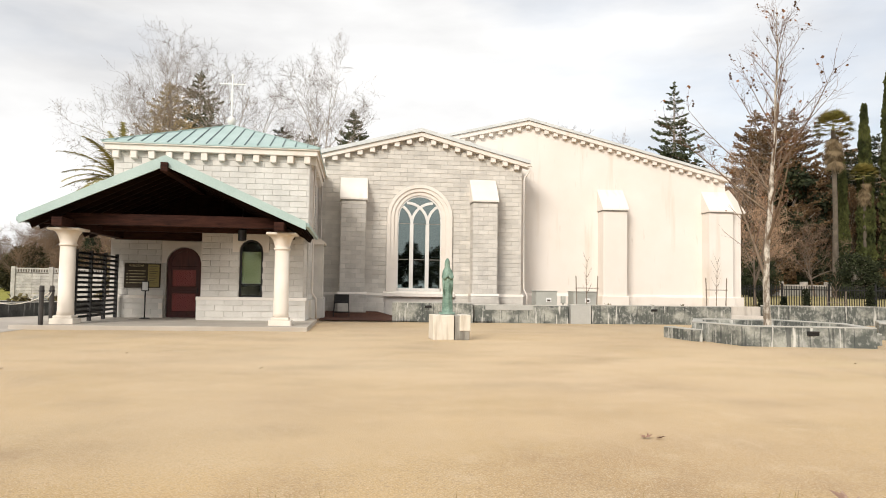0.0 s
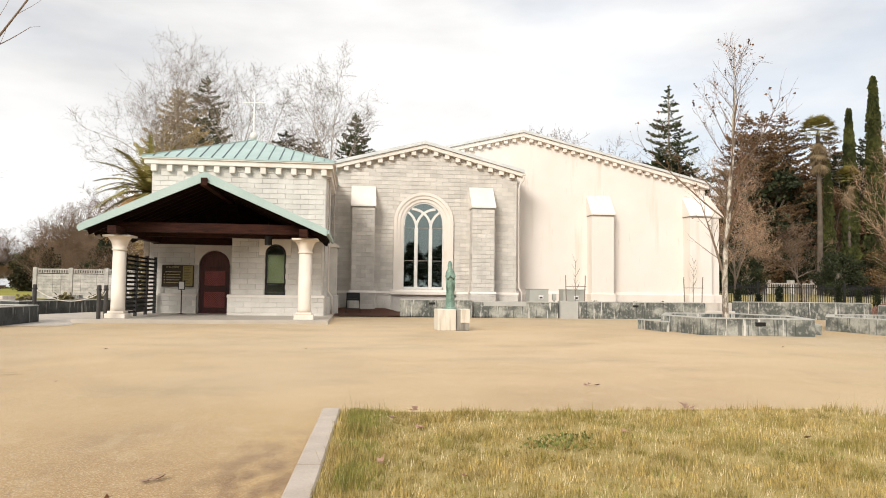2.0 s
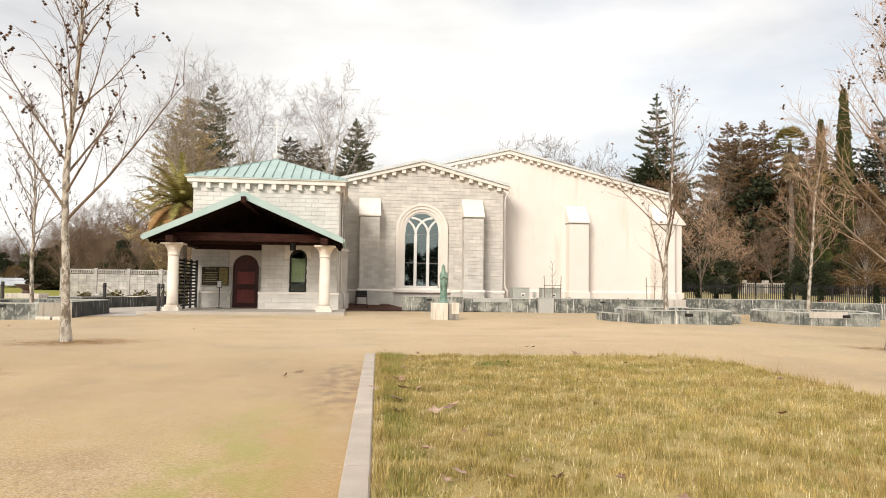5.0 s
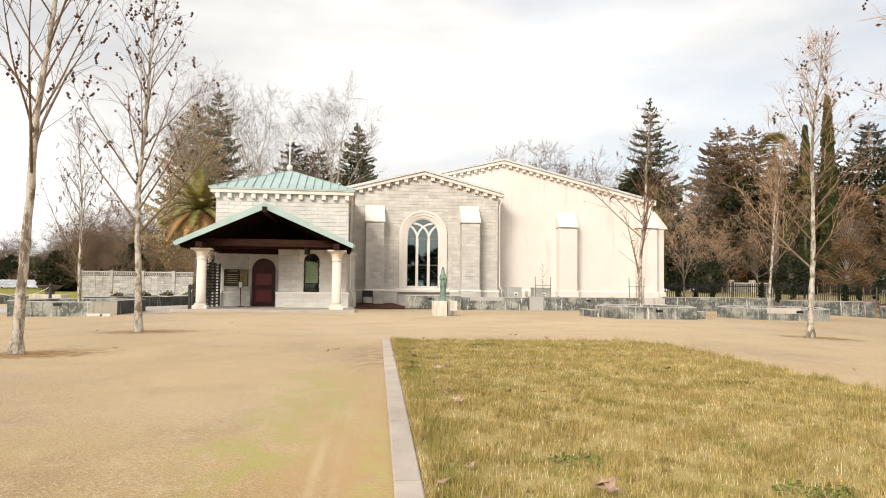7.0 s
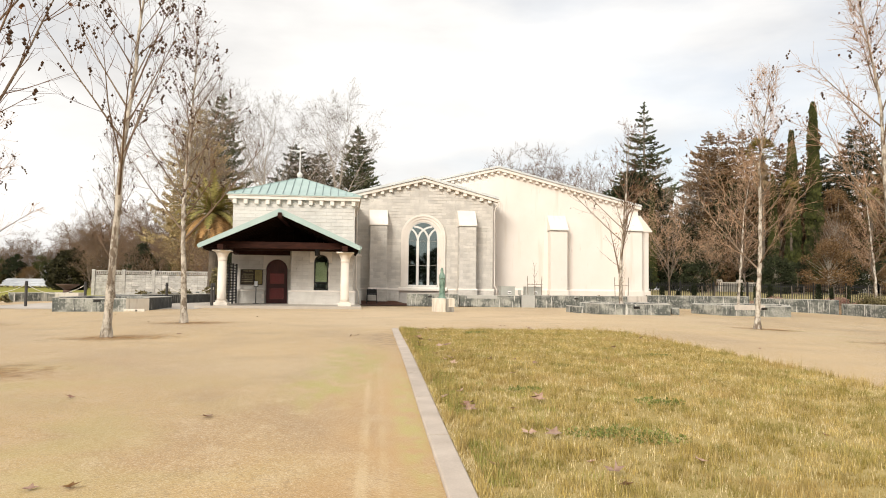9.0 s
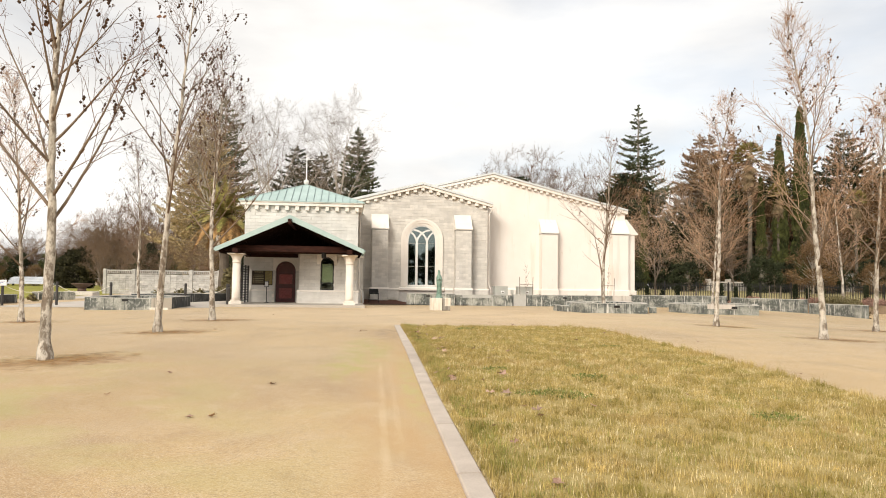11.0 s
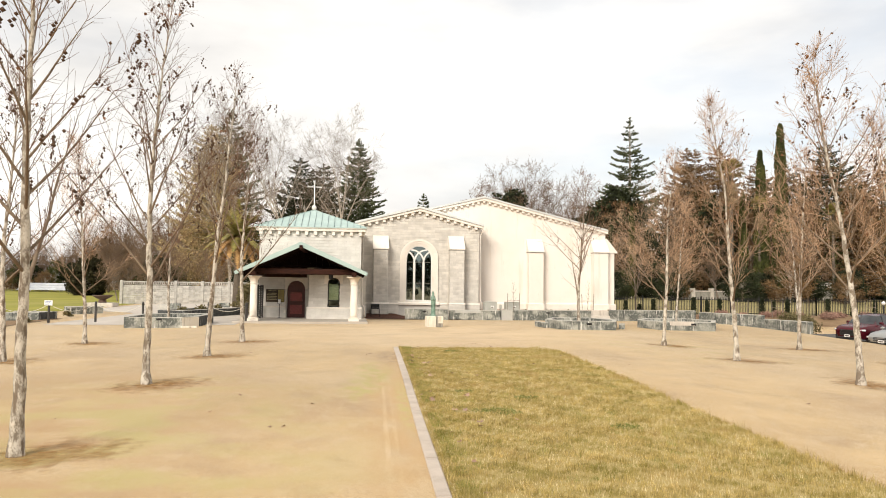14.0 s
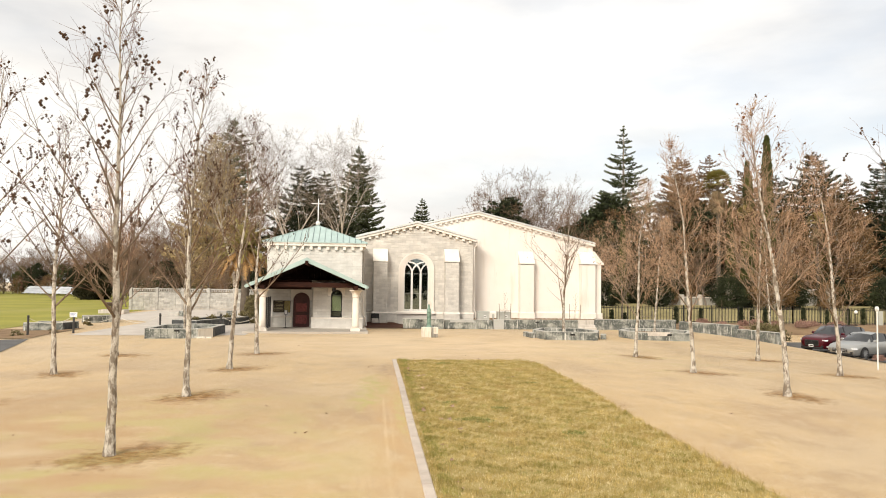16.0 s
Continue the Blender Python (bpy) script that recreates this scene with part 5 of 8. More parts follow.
# ---- big stucco hall ----
BY, BX1, BAX, BAZ, BEX, BEZ = 41.7, 20.75, 10.42, 9.42, 20.75, 6.93
hall = thing("church_hall", "large cream stucco hall with a low gabled parapet", "building", (10.4, 42, 0))
b_top = lambda x: BEZ + (BAZ - BEZ) * (1 - abs(x - BAX) / (BEX - BAX))
part("front_wall", prism(bmesh.new(), [(0.2, -0.7), (BX1, -0.7), (BX1, b_top(BX1)), (BAX, BAZ), (0.2, b_top(0.2))], BY, BY + 0.4), M["stucco"], hall, "smooth cream stucco wall")
part("side_wall", abox(BX1 - 0.4, BX1, BY + 0.4, 70, -0.8, BEZ), M["stucco"], hall)
part("side_wall", abox(0.2, 0.6, BY + 0.4, 70, -0.8, BEZ), M["stucco"], hall)
part("back_wall", abox(0.6, BX1 - 0.4, 69.6, 70, -0.8, BEZ), M["stucco"], hall)
for s, xe in ((-1, 0.1), (1, BEX + 0.15)):
    ez = BAZ - (BAZ - BEZ) / (BEX - BAX) * abs(xe - BAX)
    part("cornice", prism(bmesh.new(), [(BAX, BAZ + 0.18), (xe, ez + 0.18), (xe, ez - 0.02), (BAX, BAZ - 0.02)], BY - 0.26, BY + 0.3), M["stucco"], hall, "cream raking cornice")
    part("cornice_lip", prism(bmesh.new(), [(BAX, BAZ + 0.32), (xe, ez + 0.32), (xe, ez + 0.19), (BAX, BAZ + 0.19)], BY - 0.34, BY + 0.3), M["coping"], hall, "pale grey metal coping")
    part("roof", prism(bmesh.new(), [(BAX, BAZ + 0.28), (xe, ez + 0.28), (xe, ez + 0.1), (BAX, BAZ + 0.1)], BY + 0.3, 70.0), M["concrete_cap"], hall)
    for i in range(0 if s > 0 else 1, 22):
        x = BAX + s * i * 0.465
        if x < 0.5:
            continue
        z = b_top(x)
        part("dentil", prism(bmesh.new(), [(x - 0.10, z - 0.20), (x + 0.10, z - 0.20), (x + 0.10, z - 0.015), (x - 0.10, z - 0.015)], BY - 0.2, BY - 0.004), M["stucco"], hall)
part("plinth", prism(bmesh.new(), [(BY - 0.14, -0.6), (BY, -0.6), (BY, 1.12), (BY - 0.05, 1.12), (BY - 0.14, 1.0)], 9.8, 21.0, "x"), M["trim"], hall, "cream stucco plinth")
bl2 = "cream stucco buttress with sloped cap"
buttress("buttress", 14.05, 15.26, BY, BY - 0.8, 5.22, 6.33, M["stucco"], bl2, False, 1.05)
buttress("buttress", 19.50, 20.74, BY, BY - 0.8, 5.28, 6.38, M["stucco"], bl2, False, 1.05)
eb = thing("end_buttress", "cream stucco corner buttress with sloped cap", "buttress", (21.1, 42, 0))
part("shaft", abox(BX1 - 0.0, 21.42, BY - 0.3, BY + 0.8, -0.7, 5.28, 0.012), M["stucco"], eb)
part("cap", prism(bmesh.new(), [(BX1, 5.28), (21.66, 5.28), (21.66, 5.35), (BX1, 6.46)], BY - 0.38, BY + 0.9), M["stucco"], eb)
part("foot", abox(BX1, 21.54, BY - 0.4, BY + 0.85, -0.7, 1.05, 0.03), M["trim"], eb)

# ---- statue and pedestal ----
ped = thing("pedestal", "pale stone pedestal of two offset blocks", "pedestal", (4.6, 25.1, 0))
part("main_block", box(bmesh.new(), -0.32, 0.22, -0.34, 0.36, 0, 0.628, 0.012, Matrix.Translation((4.33, 25.15, 0.0)) @ Matrix.Rotation(0.05, 4, "Z")), M["plinth_stone"], ped, "cream limestone block")
part("back_block", box(bmesh.new(), -0.16, 0.22, -0.46, 0.3, 0, 0.622, 0.012, Matrix.Translation((4.73, 25.32, 0.0)) @ Matrix.Rotation(0.05, 4, "Z")), M["plinth_grey"], ped, "grey stone infill block")
part("side_block", box(bmesh.new(), -0.14, 0.14, -0.38, 0.25, 0.23, 0.632, 0.012, Matrix.Translation((4.83, 25.22, 0.0)) @ Matrix.Rotation(0.05, 4, "Z")), M["plinth_stone"], ped, "cream limestone block")


def statue():
    """A robed standing figure as one plain weathered bronze shape."""
    bm = bmesh.new()
    sx, sy, z0 = 4.43, 25.2, 0.636
    rings = [(0.0, .20, .18), (.05, .20, .18), (.055, .140, .13), (.15, .128, .12), (.40, .118, .112), (.65, .122, .112), (.82, .132, .116), (.96, .137, .112), (1.07, .132, .104), (1.13, .114, .094),
             (1.17, .092, .084), (1.205, .074, .076), (1.25, .068, .077), (1.31, .069, .081), (1.365, .063, .074), (1.41, .048, .057), (1.44, .028, .033), (1.455, .005, .005)]
    n = 40
    prev = None
    for h, a, b in rings:
        ring = []
        for i in range(n):
            t = 2 * math.pi * i / n
            fold = 1 + (0.085 * math.sin(8 * t + 2.5 * h) + 0.05 * math.sin(15 * t - 4 * h)) * (1 if 0.06 < h < 0.9 else 0.25)
            ring.append(bm.verts.new((sx + a * fold * math.cos(t) + 0.012 * math.sin(3 * h), sy + b * fold * math.sin(t), z0 + h * 0.985)))
        if prev:
            for i in range(n):
                bm.faces.new((prev[i], prev[(i + 1) % n], ring[(i + 1) % n], ring[i]))
        prev = ring
    for s in (-1, 1):
        sweep(bm, [(sx + s * .085, sy - .01, z0 + 1.12), (sx + s * .115, sy - .04, z0 + .95), (sx + s * .085, sy - .10, z0 + .90), (sx + s * .02, sy - .135, z0 + .99)], [.03, .045, .042, .024], 10)
        sweep(bm, [(sx + s * .105, sy - .05, z0 + .92), (sx + s * .10, sy - .07, z0 + .72), (sx + s * .085, sy - .08, z0 + .50)], [.04, .034, .014], 8)
    sweep(bm, [(sx, sy - .125, z0 + .93), (sx, sy - .135, z0 + 1.0), (sx, sy - .115, z0 + 1.06)], [.03, .036, .018], 10)
    bmesh.ops.recalc_face_normals(bm, faces=bm.faces)
    return part("statue", bm, M["bronze"], None, smooth=True)


tagged(statue(), "green weathered bronze robed figure on the pedestal", "statue")

# ---- low walls and planters ----
def wall_run(name, pts, h, w, label, category="low wall", closed=False, piece=4.6, cap=0.03, z=None, pale=(), dark=()):
    """A concrete wall along plan points in cast pieces, with a paler top skin."""
    c = sum((Vector((*p, 0)) for p in pts), Vector()) / len(pts)
    t = thing(name, label, category, (c.x, c.y, ground_z(c.x, c.y) if z is None else z))
    q = pts + [pts[0]] if closed else pts
    for e_i, (a, b) in enumerate(zip(q, q[1:])):
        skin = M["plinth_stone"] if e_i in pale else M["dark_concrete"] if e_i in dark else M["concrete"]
        A, B = Vector(a), Vector(b)
        L = (B - A).length
        n = max(1, round(L / piece))
        d = (B - A).normalized()
        s = Vector((-d.y, d.x))
        for i in range(n):
            p, r = A + (B - A) * (i / n) , A + (B - A) * ((i + 1) / n) - d * 0.008
            gz = min(ground_z(*p), ground_z(*r))
            def slab(z0, z1, grow):
                bm = bmesh.new()
                o = [p + s * grow - d * 0, r + s * grow, r - s * (w + grow), p - s * (w + grow)]
                prism(bm, [(k.x, k.y) for k in o], z0, z1, "z")
                bmesh.ops.bevel(bm, geom=[e for e in bm.edges if abs(e.verts[0].co.z - z1) < 1e-5 and abs(e.verts[1].co.z - z1) < 1e-5], offset=0.012, segments=1, affect="EDGES")
                return bm
            top = (z if z is not None else max(ground_z(*a), ground_z(*b))) + h
            w1 = part("wall_piece", slab(gz - 0.15, top - cap, 0), M["pale_wall"] if category == "pier" else skin, t)
            part("top_skin", slab(top - cap + 0.002, top, -0.003), M["concrete_cap"], w1)
    return t


wl_label = "low concrete retaining wall, dark weathered with white streaks"
wall_run("low_wall", [(25.0, 34.3), (18.42, 34.205)], 0.74, 0.35, wl_label)
wall_long = wall_run("low_wall", [(16.98, 34.184), (11.2, 34.1)], 0.74, 0.35, wl_label)
steps = thing("garden_steps", "pale concrete steps let into the low wall", "steps", (17.7, 34.5, 0))
part("back_wall", abox(16.99, 18.41, 34.50, 34.78, 0, 0.735, 0.012), M["cap_stone"], steps)
for i in range(2):
    part("tread", abox(16.99, 18.41, 33.92 + 0.30 * i, 34.218 + 0.30 * i, 0, 0.19 + 0.18 * i, 0.012), M["cap_stone"], steps)
wall_run("low_wall", [(11.15, 33.98), (10.35, 33.98)], 0.75, 0.5, "pale smooth concrete pier in the low wall", "pier")
wall_mid = wall_run("low_wall", [(10.28, 34.1), (6.62, 34.3)], 0.70, 0.35, wl_label)
wall_end = wall_run("low_wall", [(6.55, 34.1), (3.5, 34.3)], 0.76, 0.35, wl_label)
wall_run("low_wall", [(26.9, 28.9), (25.1, 34.0)], 0.70, 0.4, wl_label, piece=1.2, z=0.0)
wall_run("low_wall", [(26.6, 23.4), (26.1, 27.2)], 0.52, 0.4, wl_label, piece=1.2, z=0.0)
pl_label = "board-marked concrete planter, dark weathered with white streaks"
wall_run("planter", [(11.45, 23.4), (14.6, 22.9), (15.5, 25.2), (14.9, 27.6), (12.3, 27.8), (11.2, 25.6)][::-1], 0.50, 0.28, pl_label, "planter", True, 3.4)
wall_run("planter_step", [(11.05, 26.6), (11.18, 24.9)], 0.32, 0.22, "low concrete step block beside the planter", "step")
wall_run("planter_step", [(15.17, 24.0), (15.52, 24.9)], 0.30, 0.34, "low concrete step block beside the planter", "step")
wall_run("planter", [(17.6, 23.9), (20.8, 23.4), (22.0, 25.6), (21.2, 28.0), (18.6, 28.2), (17.2, 26.2)][::-1], 0.48, 0.28, pl_label, "planter", True, 3.4)
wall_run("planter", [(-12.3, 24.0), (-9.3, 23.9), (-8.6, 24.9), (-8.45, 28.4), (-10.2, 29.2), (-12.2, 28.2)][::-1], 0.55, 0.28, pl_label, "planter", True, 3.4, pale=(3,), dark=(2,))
wall_run("planter", [(-11.2, 33.4), (-8.5, 40.5), (-11.0, 41.5), (-13.2, 34.6)][::-1], 0.55, 0.3, "curving concrete planter, almost black with pale streaks", "planter", True, 3.6, dark=(0, 1, 2, 3))
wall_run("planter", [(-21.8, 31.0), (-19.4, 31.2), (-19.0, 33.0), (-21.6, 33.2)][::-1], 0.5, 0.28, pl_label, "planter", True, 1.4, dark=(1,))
wall_run("planter", [(-21.2, 40.8), (-19.2, 42.6), (-20.0, 44.0), (-22.0, 42.4)][::-1], 0.55, 0.28, pl_label, "planter", True, 1.4)

part("repaired_strip", prism(bmesh.new(), [(7.07, 34.261), (8.89, 34.151), (8.89, 34.18), (7.07, 34.29)], 0.50, 0.67, "z"), M["pale_wall"], wall_mid, "pale smooth repaired strip")
for lx, ly, lz, on in ((4.86, 34.20, 0.59, wall_end), (13.76, 34.13, 0.55, wall_long)):
    sl_ = part("step_light", abox(lx - 0.13, lx + 0.13, ly - 0.012, ly + 0.03, lz - 0.045, lz + 0.045, 0.006), M["iron"], on, "dark recessed step light")
    part("hood", prism(bmesh.new(), [(ly - 0.04, lz + 0.03), (ly - 0.012, lz + 0.012), (ly - 0.012, lz + 0.05), (ly - 0.035, lz + 0.045)], lx - 0.12, lx + 0.12, "x"), M["bollard"], sl_)


for lx, ly, lz in ((13.1, 23.13, 0.33), (19.56, 23.59, 0.31), (-10.48, 23.94, 0.40)):
    rl = thing("recessed_light", "dark recessed step light in the planter face", "lamp", (lx, ly, lz), group="planter lights")
    part("housing", abox(lx - 0.15, lx + 0.15, ly - 0.02, ly + 0.05, lz - 0.055, lz + 0.055, 0.006), M["iron"], rl)
    part("hood", prism(bmesh.new(), [(ly - 0.05, lz + 0.035), (ly - 0.02, lz + 0.015), (ly - 0.02, lz + 0.06), (ly - 0.045, lz + 0.055)], lx - 0.13, lx + 0.13, "x"), M["bollard"], rl)

# ---- trees ----
class Tubes:
    """Collects tapered tubes into one mesh."""

    def __init__(self):
        self.v, self.f = [], []

    def add(self, pts, rs, n):
        i0 = len(self.v)
        k = len(pts)
        for i, p in enumerate(pts):
            a, b = pts[max(i - 1, 0)], pts[min(i + 1, k - 1)]
            t = (b - a).normalized()
            s = t.cross(Vector((0.31, 0.17, 0.93)))
            s = s.normalized() if s.length > 1e-3 else Vector((1, 0, 0))
            u = s.cross(t)
            for j in range(n):
                q = 2 * math.pi * j / n
                c = p + (s * math.cos(q) + u * math.sin(q)) * rs[i]
                self.v.append((c.x, c.y, c.z))
        for i in range(k - 1):
            for j in range(n):
                a, b = i0 + i * n + j, i0 + i * n + (j + 1) % n
                self.f.append((a, b, b + n, a + n))


def curve_pts(rnd, p, d, length, n, bend=0.2, lift=0.0):
    """Points of a slightly crooked shoot from p along d, that lifts or droops on its way."""
    out, step = [p.copy()], length / n
    d = d.normalized()
    for _ in range(n):
        d = (d + Vector((rnd.gauss(0, bend), rnd.gauss(0, bend), rnd.gauss(0, bend) + lift)) * 0.5).normalized()
        p = p + d * step
        out.append(p.copy())
    return out, d


def side_of(rnd, d, angle):
    """A direction that leaves d by an angle, at a random turn."""
    s = d.cross(Vector((rnd.gauss(0, 1), rnd.gauss(0, 1), rnd.gauss(0, 1))))
    s = s.normalized() if s.length > 1e-3 else Vector((1, 0, 0))
    return (d * math.cos(angle) + s * math.sin(angle)).normalized()


def leaf_quads(v, f, rnd, p, size, flat=0.5, d=None):
    """One small folded leaf."""
    d = d or Vector((rnd.gauss(0, 1), rnd.gauss(0, 1), rnd.gauss(0, flat))).normalized()
    s = d.cross(Vector((rnd.gauss(0, 1), rnd.gauss(0, 1), rnd.gauss(0, 1)))).normalized()
    u = s.cross(d)
    w = size * rnd.uniform(0.3, 0.5)
    i = len(v)
    for q in (p, p + d * size * 0.5 + s * w + u * size * 0.12, p + d * size, p + d * size * 0.5 - s * w + u * size * 0.12):
        v.append((q.x, q.y, q.z))
    f += [(i, i + 1, i + 2), (i, i + 2, i + 3)]


def ball(v, f, p, r):
    i = len(v)
    for o in ((r, 0, 0), (-r, 0, 0), (0, r, 0), (0, -r, 0), (0, 0, r), (0, 0, -r)):
        v.append((p.x + o[0], p.y + o[1], p.z + o[2]))
    for a, b, c in ((0, 2, 4), (2, 1, 4), (1, 3, 4), (3, 0, 4), (2, 0, 5), (1, 2, 5), (3, 1, 5), (0, 3, 5)):
        f.append((i + a, i + b, i + c))


def young_plane(seed, h, leaves, balls, lean=0.03, fork=2.3, spread=1.0, haze=1.0, twig="twig", girth=1.0, low_limbs=()):
    """A young plane tree in winter: pale flaking trunk, long straight rising limbs, a few dead leaves and hanging seed balls."""
    rnd = random.Random(seed)
    t = thing("plane_tree", "young bare plane tree with pale mottled bark", "tree", (0, 0, 0), group="plaza plane trees")
    n = 16
    trunk = [Vector((0, 0, -0.1))]
    d = Vector((rnd.gauss(0, lean), rnd.gauss(0, lean), 1)).normalized()
    for i in range(n):
        d = (d + Vector((rnd.gauss(0, 0.035), rnd.gauss(0, 0.035), 0.10))).normalized()
        trunk.append(trunk[-1] + d * (h + 0.1) / n)
    rad = lambda z: 0.006 + 0.086 * girth * max(0.0, 1 - z / h) ** 1.05 + (0.045 * max(0, 1 - z / 0.35) if z < 0.35 else 0)
    tb = Tubes()
    fine = []
    for i in range(len(trunk) - 1):
        for k in range(3):
            q = trunk[i].lerp(trunk[i + 1], k / 3)
            fine.append(q + Vector((rnd.gauss(0, 0.006), rnd.gauss(0, 0.006), 0)))
    fine.append(trunk[-1])
    cut = next(i for i, p in enumerate(fine) if p.z > h * 0.55)
    rr_ = [rad(p.z) * rnd.uniform(0.92, 1.09) for p in fine]
    tb.add(fine[:cut + 1], rr_[:cut + 1], 10)
    raw("trunk", tb.v, tb.f, M["bark"], t, "mottled cream and grey bark", smooth=True)
    tb = Tubes()
    tb.add(fine[cut:], rr_[cut:], 7)
    raw("leader", tb.v, tb.f, M["bark"], t, smooth=True)
    tw, lv, lf, bv, bf = Tubes(), [], [], [], []
    z, turn = fork, rnd.uniform(0, 6.28)
    todo = list(low_limbs)
    while z < h * 0.97:
        at = todo[0][0] if todo else z
        i = min(n - 1, int((at + 0.1) / (h + 0.1) * n))
        p = trunk[i].lerp(trunk[i + 1], ((at + 0.1) / (h + 0.1) * n) - i)
        up = max(0.0, (at - fork) / (h - fork))
        turn += 2.4 + rnd.gauss(0, 0.4)
        tilt = math.radians(rnd.uniform(33, 52) * (1 - 0.35 * up))
        L = (0.35 + 3.3 * (1 - up) ** 1.1) * rnd.uniform(0.7, 1.12) * spread
        way = turn
        if todo:
            _, way, tilt, L = todo.pop(0)
        dl = Vector((math.cos(way) * math.sin(tilt), math.sin(way) * math.sin(tilt), math.cos(tilt)))
        lp, ld = curve_pts(rnd, p, dl, L, 9, 0.05, 0.035)
        r0 = max(0.005, rad(p.z) * (rnd.uniform(0.34, 0.47) if at >= fork else 0.55))
        lb = Tubes()
        lb.add(lp, [r0 * (1 - 0.86 * q / 9) + 0.0022 for q in range(10)], 6)
        raw("limb", lb.v, lb.f, M["branch"], t, smooth=True)
        for q in range(2, 10):
            for _ in range(rnd.choice((1, 1, 2)) if q < 9 else 2):
                if rnd.random() > 0.9 * haze * (1.1 - 0.55 * up):
                    continue
                sd = side_of(rnd, (lp[q] - lp[q - 1]).normalized(), math.radians(rnd.uniform(20, 45)))
                sl = L * rnd.uniform(0.14, 0.32) * (1.15 - q / 13) + 0.14
                sp, se = curve_pts(rnd, lp[q], sd, sl, 4, 0.09, 0.10)
                tw.add(sp, [max(0.003, r0 * 0.22) * (1 - 0.6 * w / 4) + 0.0012 for w in range(5)], 4)
                for w in range(1, 5):
                    for _ in range(1 if haze < 1.2 else 2):
                        if rnd.random() < 0.7:
                            td = side_of(rnd, (sp[w] - sp[w - 1]).normalized(), math.radians(rnd.uniform(22, 50)))
                            tp, te = curve_pts(rnd, sp[w], td, rnd.uniform(0.12, 0.55), 2, 0.15, 0.1)
                            tw.add(tp, [0.0034, 0.0028, 0.0018] if haze < 1.2 else [0.0038, 0.0032, 0.0022], 3)
                            if rnd.random() < leaves:
                                for _ in range(rnd.choice((1, 2))):
                                    leaf_quads(lv, lf, rnd, tp[-1], rnd.uniform(0.06, 0.12))
                            if rnd.random() < balls * (1.15 if 0.05 < up < 0.75 else 0.4):
                                bp = tp[-1].copy()
                                for _ in range(rnd.choice((1, 3, 4, 5))):
                                    bp = bp + Vector((rnd.gauss(0, 0.035), rnd.gauss(0, 0.035), -rnd.uniform(0.03, 0.07)))
                                    ball(bv, bf, bp, rnd.uniform(0.028, 0.042))
        if at >= fork:
            z += rnd.uniform(0.15, 0.34) * (1.2 - 0.5 * up)
    raw("crown", tw.v, tw.f, M[twig], t, "thin brown winter twigs", kind="stuff")
    if lv:
        raw("foliage", lv, lf, M["dead_leaf"], t, "withered brown leaves", kind="stuff")
    if bv:
        raw("fruit", bv, bf, M["seed_ball"], t, "dark hanging seed balls", kind="stuff")
    return t


def stand(proto, x, y, turn, s, z):
    """The pose of a tree on the ground; z is the height its size was judged from, where that is not the ground's."""
    g = ground_z(x, y)
    if z is not None and proto in TALL:
        s *= 1 + (z - g) / (s * TALL[proto])
    elif z is not None:
        g = z
    return Matrix.Translation((x, y, g)) @ Matrix.Rotation(turn, 4, "Z") @ Matrix.Diagonal((s, s, s, 1))


def put(proto, x, y, turn=0.0, s=1.0, z=None):
    ob = copy_thing(proto, Matrix.Identity(4))
    ob.matrix_basis = stand(proto, x, y, turn, s, z)
    return ob


def first(proto, x, y, turn=0.0, s=1.0, z=None):
    proto.matrix_basis = stand(proto, x, y, turn, s, z)
    return proto


def plant(protos, places):
    """Stands trees of a few kinds at (kind, x, y, turn, size[, z])."""
    used = set()
    todo = []
    for k, *rest in places:
        if k in used:
            todo.append((k, rest))
        else:
            used.add(k)
            todo.insert(0, (k, rest))
    copies = [(k, r) for i, (k, r) in enumerate(todo) if k in [q for q, _ in todo[:i]]]
    for k, r in copies:
        put(protos[k], *r)
    done = set()
    for k, r in todo:
        if k not in done:
            done.add(k)
            first(protos[k], *r)


